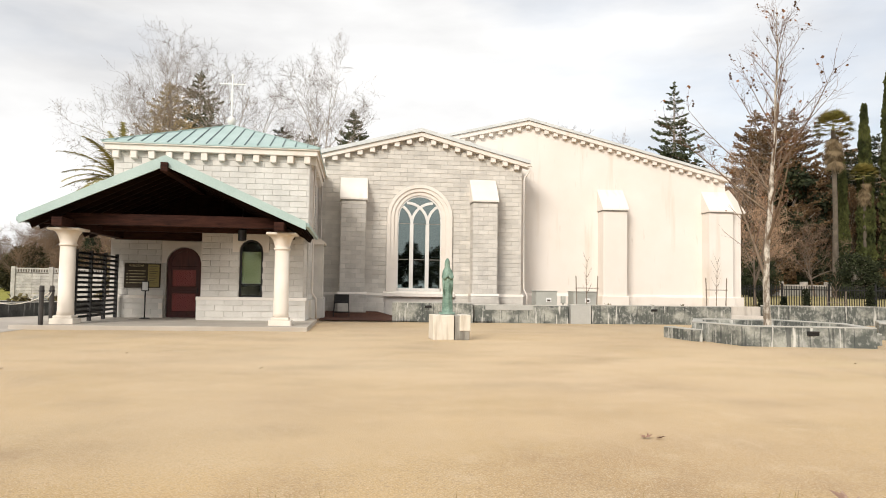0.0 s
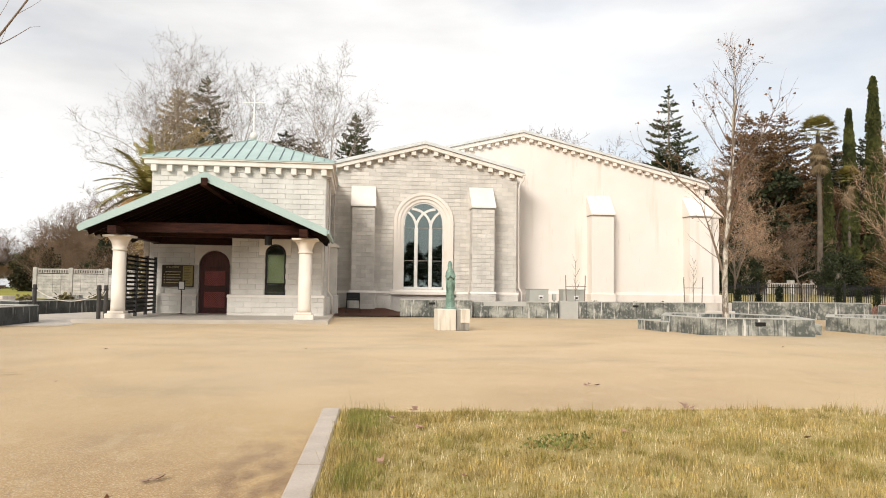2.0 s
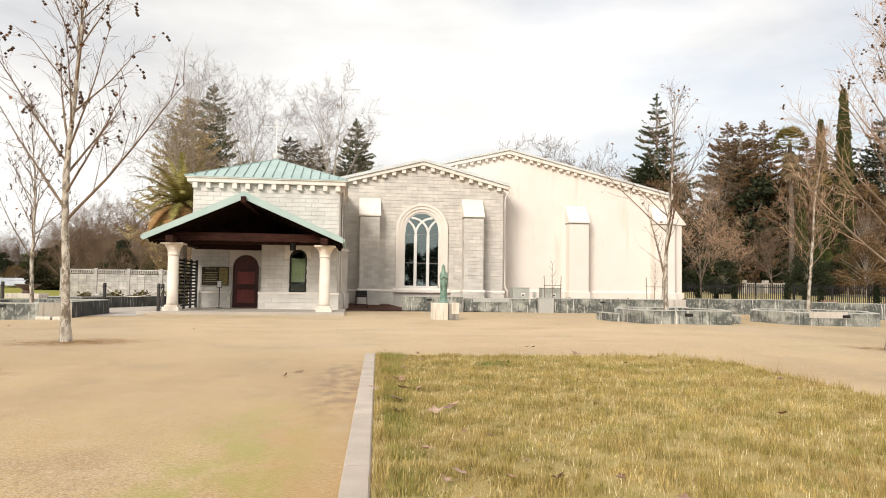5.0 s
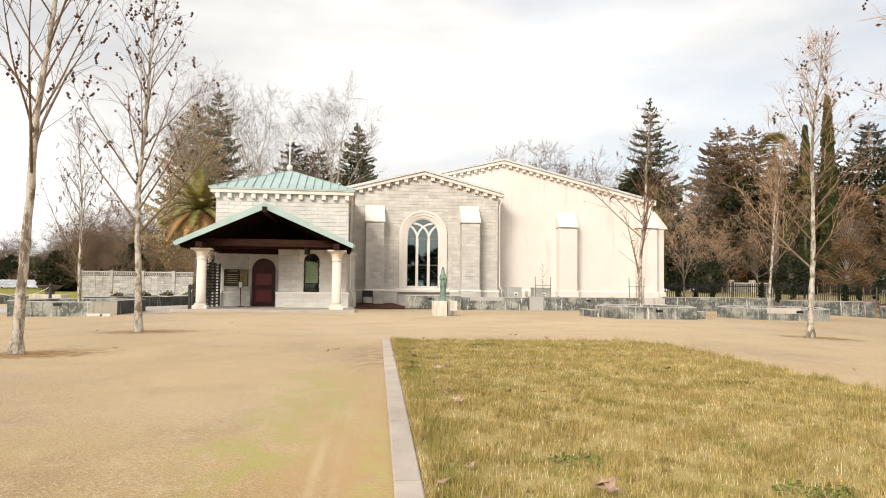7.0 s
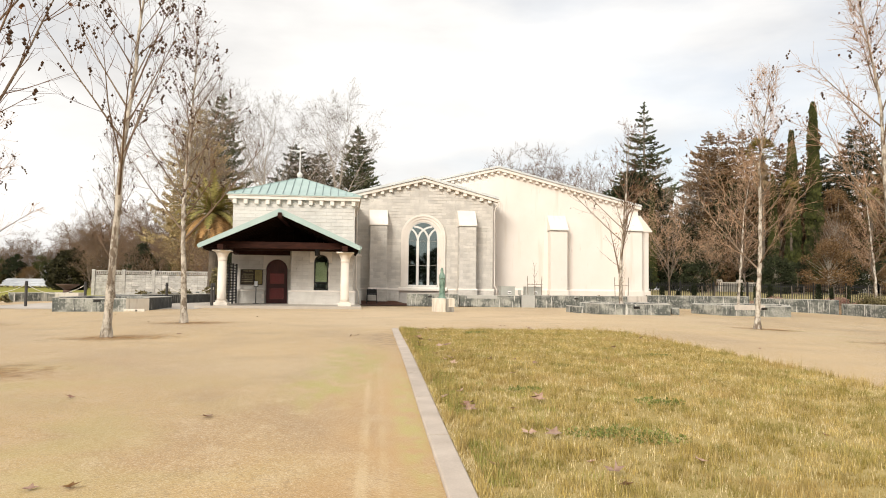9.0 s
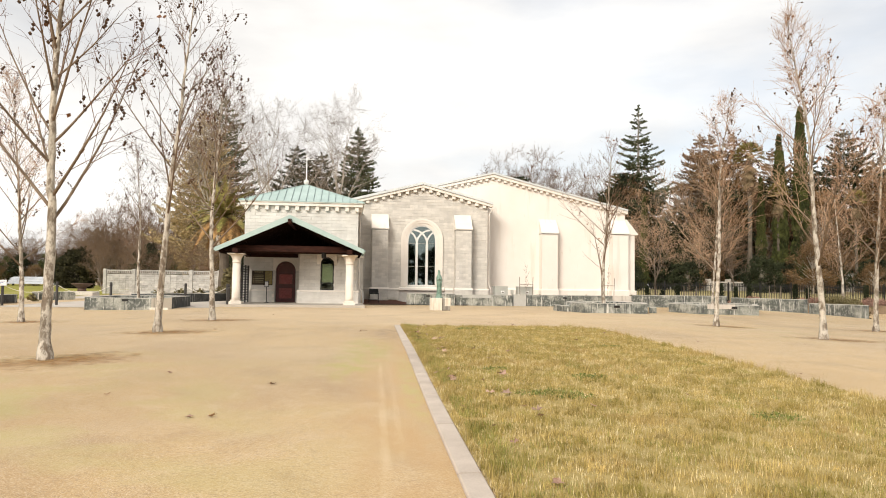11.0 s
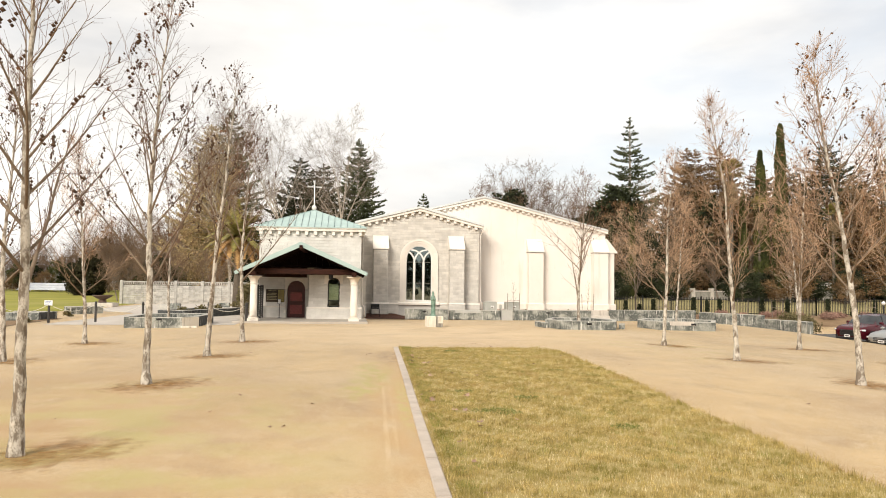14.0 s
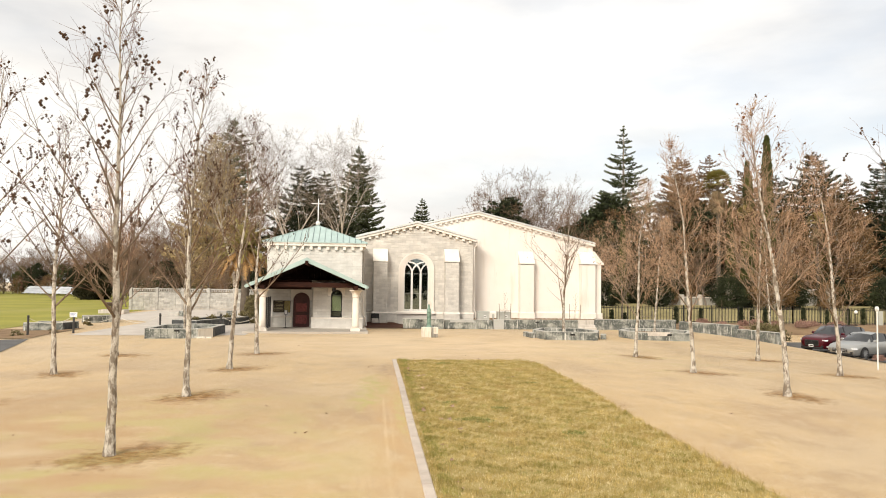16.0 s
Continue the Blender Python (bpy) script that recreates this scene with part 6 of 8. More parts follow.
YOUNG = [young_plane(11, 8.8, 0.03, 0.15), young_plane(23, 9.4, 0.05, 0.10), young_plane(37, 9.3, 0.02, 0.20, fork=3.0), young_plane(41, 9.2, 0.16, 0.04, fork=3.0, girth=1.12, low_limbs=((1.55, 0.1, 0.62, 3.4), (2.6, 3.0, 0.75, 3.0), (2.9, -0.4, 0.6, 2.8))),
         young_plane(52, 9.0, 0.05, 0.03, fork=2.0, haze=1.28, twig="red_twig"), young_plane(63, 8.7, 0.07, 0.05, fork=2.3, haze=1.22, twig="red_twig")]
PLANES = [
    (0, -4.73, 13.75, 0.4, 1.06), (2, -4.97, 7.58, 1.3, 1.0), (1, -5.14, 1.04, 2.6, 1.0), (0, -5.08, -5.9, 2.2, 1.0),
    (4, -10.88, 13.95, 3.3, 0.92), (0, -10.92, 7.0, 0.9, 1.02), (2, -11.05, 0.7, 2.2, 1.0), (0, -11.2, -5.6, 5.0, 1.0), (2, -8.3, -9.6, 0.2, 1.0),
    (4, 13.04, 13.15, 1.0, 0.94), (4, 12.80, 6.73, 3.4, 1.0), (5, 12.93, 0.8, 2.0, 1.05), (2, 12.9, -5.3, 0.7, 1.0),
    (5, 19.1, 12.8, 4.1, 0.98), (4, 19.0, 6.7, 2.9, 0.98), (4, 19.0, 0.6, 0.3, 1.0), (5, 19.0, -5.4, 1.8, 1.0),
    (3, 13.2, 25.2, 1.5, 1.0, 0.12), (4, 19.6, 26.0, 0.0, 0.86, 0.12), (1, -10.6, 26.6, 5.2, 0.86, 0.1), (5, 30.0, 29.5, 1.1, 0.98)]
plant(YOUNG, PLANES)
pit_v, pit_f = [(0, 0, 0)], []
for i in range(24):
    pit_v.append((1.9 * math.cos(i * 0.2618), 1.25 * math.sin(i * 0.2618), 0.0))
    pit_f.append((0, i + 1, (i + 1) % 24 + 1))
pit_me = bpy.data.meshes.new("soil_patch")
pit_me.from_pydata(pit_v, [], pit_f)
finish(pit_me, M["soil_stain"], False)
for k, px, py, turn, *_ in PLANES[:17]:
    pit = tagged(new("soil_patch", pit_me), "darker reddish soil around a tree foot", "soil", "tree foot soil", "structure")
    e = 0.6
    nx, ny = (ground_z(px + e, py) - ground_z(px - e, py)) / (2 * e), (ground_z(px, py + e) - ground_z(px, py - e)) / (2 * e)
    pit.matrix_basis = Matrix.Translation((px + 0.3, py - 0.1, ground_z(px + 0.3, py - 0.1) + 0.012)) @ Vector((-nx, -ny, 1)).to_track_quat("Z", "Y").to_matrix().to_4x4() @ Matrix.Rotation(turn * 0.2 + 0.3, 4, "Z")


def big_bare(seed, h, name, label, twig_mat, bark_mat, bole=0.25, limbs=8, open_=0.75, fine=1.0, reach=0.42, base_r=0.011, dense=1.0):
    """A tall bare deciduous tree: limbs fan out of a short bole, and branches, twigs and twiglets leave them on alternate sides."""
    rnd = random.Random(seed)
    t = thing(name, label, "tree", (0, 0, 0))
    TALL[t] = h
    wood, tw = Tubes(), Tubes()
    tip = h * 0.0005 * fine

    def shoot(p, d, length, r, level):
        n = (10, 9, 7, 5, 3)[level]
        pts, cur, step = [p.copy()], d.normalized(), length / n
        bend = (0.05, 0.10, 0.16, 0.22, 0.28)[level]
        drift = Vector((rnd.gauss(0, 0.05), rnd.gauss(0, 0.05), 0.05 if level else 0.12))
        for i in range(n):
            cur = (cur + drift + Vector((rnd.gauss(0, bend), rnd.gauss(0, bend), rnd.gauss(0, bend)))).normalized()
            pts.append(pts[-1] + cur * step)
        rs = [max(tip * 0.6, r * (1 - 0.80 * i / n)) for i in range(n + 1)]
        (wood if level < 3 else tw).add(pts, rs, (8, 6, 4, 3, 3)[level])
        return pts, rs

    def clothe(pts, rs, length, level):
        """Side shoots along a branch, longest near its middle."""
        if level > 4:
            return
        n = len(pts) - 1
        count = (0, 0, 9, 8, 5)[level] * dense
        count = int(count) + (rnd.random() < count % 1)
        turn = rnd.uniform(0, 6.28)
        for k in range(count):
            u = 0.18 + 0.80 * (k + rnd.random()) / count
            i = min(n - 1, int(u * n))
            p = pts[i].lerp(pts[i + 1], u * n - i)
            d = (pts[i + 1] - pts[i]).normalized()
            turn += 2.4 + rnd.gauss(0, 0.5)
            s = d.orthogonal().normalized()
            s = (s * math.cos(turn) + d.cross(s) * math.sin(turn)).normalized()
            a = math.radians(rnd.uniform(30, 62))
            sd = d * math.cos(a) + s * math.sin(a) + Vector((0, 0, 0.12))
            L = length * (0.62 - 0.34 * u) * rnd.uniform(0.6, 1.2) if level < 4 else h * rnd.uniform(0.018, 0.045)
            q, qr = shoot(p, sd, L, max(tip, rs[i] * rnd.uniform(0.42, 0.6)), level)
            clothe(q, qr, L, level + 1)

    bole_pts, bole_rs = shoot(Vector((0, 0, -0.3)), Vector((rnd.gauss(0, 0.04), rnd.gauss(0, 0.04), 1)), h * (bole + 0.28), h * base_r, 0)
    turn = rnd.uniform(0, 6.28)
    for k in range(limbs):
        u = bole / (bole + 0.28) + (1 - bole / (bole + 0.28)) * (k + 0.3) / limbs
        i = min(len(bole_pts) - 2, int(u * (len(bole_pts) - 1)))
        p = bole_pts[i].lerp(bole_pts[i + 1], u * (len(bole_pts) - 1) - i)
        turn += 2.4 + rnd.gauss(0, 0.35)
        a = open_ * (1.0 - 0.75 * k / limbs) * rnd.uniform(0.8, 1.15)
        L = h * (reach + 0.06 * k / limbs) * rnd.uniform(0.85, 1.1)
        q, qr = shoot(p, Vector((math.cos(turn) * math.sin(a), math.sin(turn) * math.sin(a), math.cos(a))), L, bole_rs[i] * rnd.uniform(0.5, 0.68), 1)
        clothe(q, qr, L, 2)
    top = max(max(v[2] for v in wood.v), max(v[2] for v in tw.v))
    raw("trunk", np.array(wood.v) * (h / top), wood.f, bark_mat, t, smooth=True)
    raw("crown", np.array(tw.v) * (h / top), tw.f, twig_mat, t, "bare winter twigs", kind="stuff")
    return t


BARE = [big_bare(3, 28, "bare_tree", "tall bare pale-barked tree behind the buildings", M["far_twig"], M["far_bark"], 0.26, 10, 0.95, 0.8, dense=1.15),
        big_bare(8, 26, "bare_tree", "tall bare pale-barked tree with rising limbs", M["far_twig"], M["far_bark"], 0.30, 8, 0.62, 0.8, 0.40),
        big_bare(15, 15, "bare_tree", "bare brown-twigged tree at the edge of the grounds", M["brown_twig"], M["bare_bark"], 0.14, 10, 0.9, 1.8, 0.48),
        big_bare(21, 13, "bare_tree", "bare reddish-brown tree in front of dark evergreens", M["red_twig"], M["bare_bark"], 0.14, 9, 0.85, 1.4, 0.48),
        big_bare(33, 14, "bare_tree", "bare crooked brown tree with a dark trunk", M["brown_twig"], M["bare_bark"], 0.16, 10, 1.05, 1.8, 0.46, 0.014)]
places = [(0, -16.6, 88.9, 0.5, 1.10), (1, -6.4, 83.0, 1.9, 1.06), (1, -2.0, 84.5, 4.0, 0.99), (3, 26.0, 48.0, 0.4, 0.78), (3, 44.5, 78, 2.0, 0.72), (4, 23.5, 105, 0.6, 1.72), (4, 28.5, 104, 2.6, 1.76), (4, 33.5, 106, 4.0, 1.74), (2, 37.5, 104, 1.0, 1.55), (0, 50, 92, 1.0, 0.78, -0.7), (4, 50, 78, 4.4, 0.8, -0.7)]
rr = random.Random(77)
for i in range(22):
    places.append((2 if i % 4 == 0 else 4, -88 + i * 3.7 + rr.uniform(-2, 2), 150 + rr.uniform(-12, 24), rr.uniform(0, 6.2), rr.uniform(0.95, 1.3)))
for i in range(6):
    places.append((4, -30 + i * 3.4 + rr.uniform(-1, 1), 82 + rr.uniform(-3, 6), rr.uniform(0, 6.2), rr.uniform(0.5, 0.72)))
for i in range(34):
    places.append((2 if i % 3 == 0 else 4, -96 + i * 3.0 + rr.uniform(-1.5, 1.5), 163 + rr.uniform(-6, 6), rr.uniform(0, 6.2), rr.uniform(0.95, 1.5) * (0.7 if i < 12 else 1.0)))
for i in range(2):
    places.append((4, 31 + i * 30.0 + rr.uniform(-1.5, 1.5), 72 + rr.uniform(-3, 8), rr.uniform(0, 6.2), rr.uniform(0.65, 1.0), -0.7))
for i in range(6):
    places.append((4 if i % 3 else 2, -68 + i * 5.6 + rr.uniform(-1.5, 1.5), 138 + rr.uniform(-6, 6), rr.uniform(0, 6.2), rr.uniform(1.25, 1.6)))
# the open stretch of lawn round the solar panels stays clear, with lower woods beyond
clear = lambda x, y: -0.52 < x / (y + 8) < -0.345
places = [(k, x, 184 if clear(x, y) and 120 < y < 182 else y, turn, sc * (0.85 if x / (y + 8) < -0.33 and y > 120 else 1.0), *rest) for k, x, y, turn, sc, *rest in places]
for i in range(12):
    places.append((2 if i % 3 == 0 else 4, -104 + i * 4.4 + rr.uniform(-1.5, 1.5), 190 + rr.uniform(-3, 8), rr.uniform(0, 6.2), rr.uniform(0.7, 1.05)))
plant(BARE, places)


def conifer(seed, h, r, m, name, label, droop=0.25, levels=46, card=0.9, top=0.03, flat=0.13, many=7, ragged=0.3, low=0.06, power=0.85):
    """A conifer: whorls of boughs of uneven length, each a spray of many small needled twigs, up to a thin leader."""
    rnd = random.Random(seed)
    t = thing(name, label, "tree", (0, 0, 0))
    TALL[t] = h
    tk, v, f = Tubes(), [], []
    tk.add([Vector((0, 0, -0.5)), Vector((0, 0, h * 0.5)), Vector((0, 0, h * 0.995))], [h * 0.016, h * 0.01, 0.02], 8)
    for i in range(levels):
        u = (i + rnd.random() * 0.8) / levels
        z = h * (low + (0.985 - low) * u)
        R = r * ((1 - u) ** power + top)
        n = 8 if u < 0.8 else 5
        a0 = rnd.uniform(0, 6.28)
        size = card * (0.45 + 0.55 * (1 - u) ** 0.5)
        for k in range(n):
            if rnd.random() < ragged * 0.35:
                continue
            a = a0 + 6.283 * k / n + rnd.gauss(0, 0.22)
            L = R * (1 + ragged * rnd.gauss(0, 0.75)) if rnd.random() < 0.85 else R * rnd.uniform(1.0, 1.0 + ragged)
            L = max(L, size * 0.6)
            lift = 0.16 - droop * (1 - u) + rnd.gauss(0, 0.07)
            d = Vector((math.cos(a), math.sin(a), lift))
            side = Vector((-math.sin(a), math.cos(a), 0))
            bow = rnd.uniform(0.04, 0.16)
            at = lambda w: Vector((0, 0, z)) + d * L * w + Vector((0, 0, L * bow * (w * w - w) * 1.6 + L * 0.10 * w ** 3))
            tk.add([at(0), at(0.5), at(1)], [0.05, 0.03, 0.01], 3)
            c = max(5, int(L / size * many))
            for j in range(c):
                w = 0.12 + 0.88 * ((j + rnd.random()) / c) ** 0.8
                fan = (1.05 - w) * 0.42 * L + size * 0.12
                p = at(w) + side * rnd.uniform(-1, 1) * fan + Vector((0, 0, rnd.gauss(0, flat) - 0.10)) * size
                q = (d * 0.8 + side * rnd.gauss(0, 0.55) + Vector((0, 0, rnd.gauss(-0.18, 0.3)))).normalized()
                leaf_quads(v, f, rnd, p, size * rnd.uniform(0.45, 1.05), d=q)
    for _ in range(60):
        z = h * rnd.uniform(0.95, 1.0)
        leaf_quads(v, f, rnd, Vector((rnd.gauss(0, 0.1), rnd.gauss(0, 0.1), z - 0.2)), card * 0.5, d=Vector((rnd.gauss(0, 0.4), rnd.gauss(0, 0.4), 1)).normalized())
    raw("trunk", tk.v, tk.f, M["far_bark"], t)
    raw("crown", v, f, m, t, "dense dark needles", kind="stuff")
    return t


CONE = [conifer(5, 34, 7.8, M["fir"], "conifer", "tall dark green conifer rising above the roofs", 0.26, 52, 0.62, flat=0.2, many=11, ragged=0.28, power=0.72),
        conifer(6, 22, 6.6, M["conifer"], "conifer", "broad dark conifer behind the buildings", 0.2, 44, 0.42, flat=0.3, many=11, ragged=0.35, power=0.62),
        conifer(9, 20, 5.0, M["rust_leaf"], "conifer", "rusty brown winter conifer in the wood", 0.2, 46, 0.34, flat=0.3, many=11, ragged=0.4, power=0.7),
        conifer(12, 20, 4.7, M["tan_needle"], "conifer", "tan-brown winter conifer behind the entrance", 0.05, 56, 0.27, flat=0.5, many=9, ragged=0.35, power=0.6),
        conifer(21, 34, 8.4, M["fir"], "conifer", "tall fir with open tiers of level boughs", 0.2, 34, 0.6, flat=0.12, many=9, ragged=0.3, power=0.9),
        conifer(27, 22, 4.6, M["fir"], "conifer", "tall narrow dark conifer behind the entrance", 0.2, 50, 0.34, flat=0.3, many=9, ragged=0.35, power=0.7)]
plant(CONE, [(0, 1.35, 142.0, 0.2, 1.01), (4, 56.6, 126.4, 1.5, 1.085), (1, -9.9, 125, 0.4, 1.22), (1, -5.6, 126, 2.4, 1.18), (0, 20.5, 190, 0.6, 0.85),
             (5, -23.9, 130.6, 0.0, 1.69), (3, -24.6, 114, 3, 1.53), (2, 56.2, 100, 1, 1.36, -0.7), (2, 62.6, 101, 2, 1.40, -0.7), (2, 68.8, 100, 3, 1.27, -0.7), (1, 74.6, 100, 4, 1.12, -0.7), (1, 81.7, 100, 5, 1.32, -0.7), (2, 88.3, 100, 6, 1.26, -0.7), (1, 95.5, 100, 0.5, 1.28, -0.7), (2, 52.7, 90, 0.3, 1.25, -0.7), (2, 76, 86, 1.3, 1.05, -0.7), (1, 66, 94, 4.0, 0.95, -0.7), (1, 71, 90, 2.0, 0.8, -0.7)])


def cypress(seed, h, r):
    rnd = random.Random(seed)
    t = thing("cypress", "narrow columnar green cypress", "tree", (0, 0, 0))
    TALL[t] = h
    tk, v, f = Tubes(), [], []
    tk.add([Vector((0, 0, -0.3)), Vector((0, 0, h * 0.9))], [0.22, 0.03], 7)
    for _ in range(5200):
        u = rnd.random() ** 1.15
        R = r * (min(1, u * 6 + 0.35)) * (1 - u ** 2.2) ** 0.75 * (1 + 0.16 * math.sin(u * 31 + seed))
        a = rnd.uniform(0, 6.283)
        q = R * math.sqrt(rnd.uniform(0.45, 1.05))
        p = Vector((q * math.cos(a), q * math.sin(a), 0.3 + u * (h - 0.8)))
        leaf_quads(v, f, rnd, p, rnd.uniform(0.35, 0.75), d=Vector((0.25 * math.cos(a) + rnd.gauss(0, 0.15), 0.25 * math.sin(a) + rnd.gauss(0, 0.15), 1)).normalized())
    raw("trunk", tk.v, tk.f, M["far_bark"], t)
    raw("crown", v, f, M["cypress"], t, "tight upright green sprays", kind="stuff")
    return t


CYP = [cypress(2, 24, 0.9)]
plant(CYP, [(0, 61.5, 81.4, 0, 1.14, -0.7), (0, 58.1, 81, 1, 0.97, -0.7), (0, 59.7, 83, 2, 0.90, -0.7), (0, 55.4, 81, 3, 0.72, -0.7), (0, 40.0, 84, 4, 0.62, -0.7)])


def leafy(seed, h, w, m, name, label, clumps=46, per=130, leaf=0.34, low=0.12):
    """An evergreen broad crown of many leafy clumps, with gaps and an uneven outline."""
    rnd = random.Random(seed)
    t = thing(name, label, "shrub" if h < 5 else "tree", (0, 0, 0))
    if h > 5:
        TALL[t] = h
    tk, v, f = Tubes(), [], []
    tk.add([Vector((0, 0, -0.2)), Vector((rnd.gauss(0, 0.1), rnd.gauss(0, 0.1), h * 0.6))], [h * 0.02, h * 0.008], 7)
    for _ in range(clumps):
        u = low + (1 - low) * rnd.random()
        R = w * math.sin(math.pi * min(0.98, 0.12 + 0.85 * u)) ** 0.7 * rnd.uniform(0.35, 1.0)
        a = rnd.uniform(0, 6.283)
        c = Vector((R * math.cos(a), R * math.sin(a), h * u * rnd.uniform(0.85, 1.0)))
        tk.add([Vector((0, 0, h * u * 0.5)), c], [h * 0.005, h * 0.0015], 4)
        s = w * rnd.uniform(0.16, 0.32)
        for _ in range(per):
            g = Vector((rnd.gauss(0, 1), rnd.gauss(0, 1), rnd.gauss(0, 0.75)))
            g = g.normalized() * s * rnd.uniform(0.5, 1.1)
            leaf_quads(v, f, rnd, c + g, leaf * rnd.uniform(0.5, 1.1))
    v = [(x, y, max(z, 0.02)) for x, y, z in v]
    raw("trunk", tk.v, tk.f, M["far_bark"], t)
    raw("crown", v, f, m, t, "dense leafy clumps", kind="stuff")
    return t


LEAFY = [leafy(1, 12, 4.4, M["conifer"], "evergreen_tree", "dense dark evergreen tree in the wood", 60, 130, 0.5),
         leafy(2, 9, 3.6, M["shrub"], "evergreen_tree", "olive-green evergreen tree in the wood", 50, 120, 0.42),
         leafy(3, 6, 3.0, M["rust_leaf"], "rusty_shrub", "large rust-brown winter shrub", 70, 150, 0.17),
         leafy(4, 15, 4.4, M["rust_leaf"], "winter_oak", "tall tree still hung with rust-brown leaves", 95, 190, 0.26),
         leafy(6, 4.9, 2.7, M["conifer"], "evergreen_shrub", "dense dark evergreen shrub at the edge of the wood", 70, 120, 0.26, 0.01)]
places = []
rr = random.Random(5)
for i in range(20):
    places.append((i % 2 if i % 3 else 0, 25 + i * 4.6 + rr.uniform(-2, 2), 92 + rr.uniform(-4, 12), rr.uniform(0, 6), rr.uniform(1.15, 1.6), -0.7))
for i in range(16):
    places.append(((1, 0, 2)[i % 3], 26 + i * 4.6 + rr.uniform(-2, 2), 85 + rr.uniform(-1, 4), rr.uniform(0, 6), rr.uniform(0.6, 1.0), -0.7))
for i in range(40):
    places.append(((1, 2, 0, 2)[i % 4], -110 + i * 2.9 + rr.uniform(-2, 2), 176 + rr.uniform(-4, 8), rr.uniform(0, 6), rr.uniform(0.6, 1.0)))
for i in range(5):
    places.append((i % 3, -30 + i * 4.5 + rr.uniform(-1, 1), 96 + rr.uniform(-3, 6), rr.uniform(0, 6), rr.uniform(0.4, 0.7)))
places += [(2, 55.5, 70, 0, 1.35, -0.7), (2, 62, 68, 2, 0.9, -0.7), (3, 40.5, 90, 2, 1.1, -0.7), (3, 47, 96, 1, 1.15, -0.7), (3, 66, 92, 4, 1.0, -0.7), (3, 30, 96, 4, 0.8, -0.7), (3, 57, 95, 2, 1.1, -0.7), (3, 74, 96, 5, 1.1, -0.7), (3, 60, 87, 3, 1.0, -0.7), (3, 68, 86, 1, 1.1, -0.7), (3, 80, 88, 2, 1.15, -0.7), (3, 51, 90, 5, 0.95, -0.7), (2, 44, 77, 1, 0.8, -0.7), (0, -27, 92, 0, 0.55), (0, -13, 79, 1, 0.5), (0, -60, 160, 1, 0.6), (0, -20, 150, 1, 0.7), (0, -36, 152, 4, 0.6)]
for i in range(27):
    places.append((4, 24 + i * 3.3 + rr.uniform(-1, 1), 88 + rr.uniform(-1.5, 3.0), rr.uniform(0, 6), rr.uniform(0.8, 1.25)))
# unseen row behind the camera, added to darken the reflections in the windows
for i in range(30):
    places.append((0, -72 + i * 5, -66 + rr.uniform(-3, 3), rr.uniform(0, 6), rr.uniform(0.75, 1.10)))
places += [(4, x, y, x, sc) for x, y, sc in ((33.5, 74, 0.8), (41, 73, 0.75), (50, 72, 0.9), (54, 73.5, 0.8), (59, 72, 0.95), (66, 73, 0.9), (73, 72, 0.85))]
# a gap in the wood beside the hall lets the sky through
gap = lambda x, y: 60 < y < 112 and 0.445 < x / (y + 6) < 0.52
places = [(k, x, y, turn, min(sc, (0.62, 0.75, 1.0, 0.42, 1.2)[k]) if gap(x, y) else sc, *rest) for k, x, y, turn, sc, *rest in places]
plant(LEAFY, places)

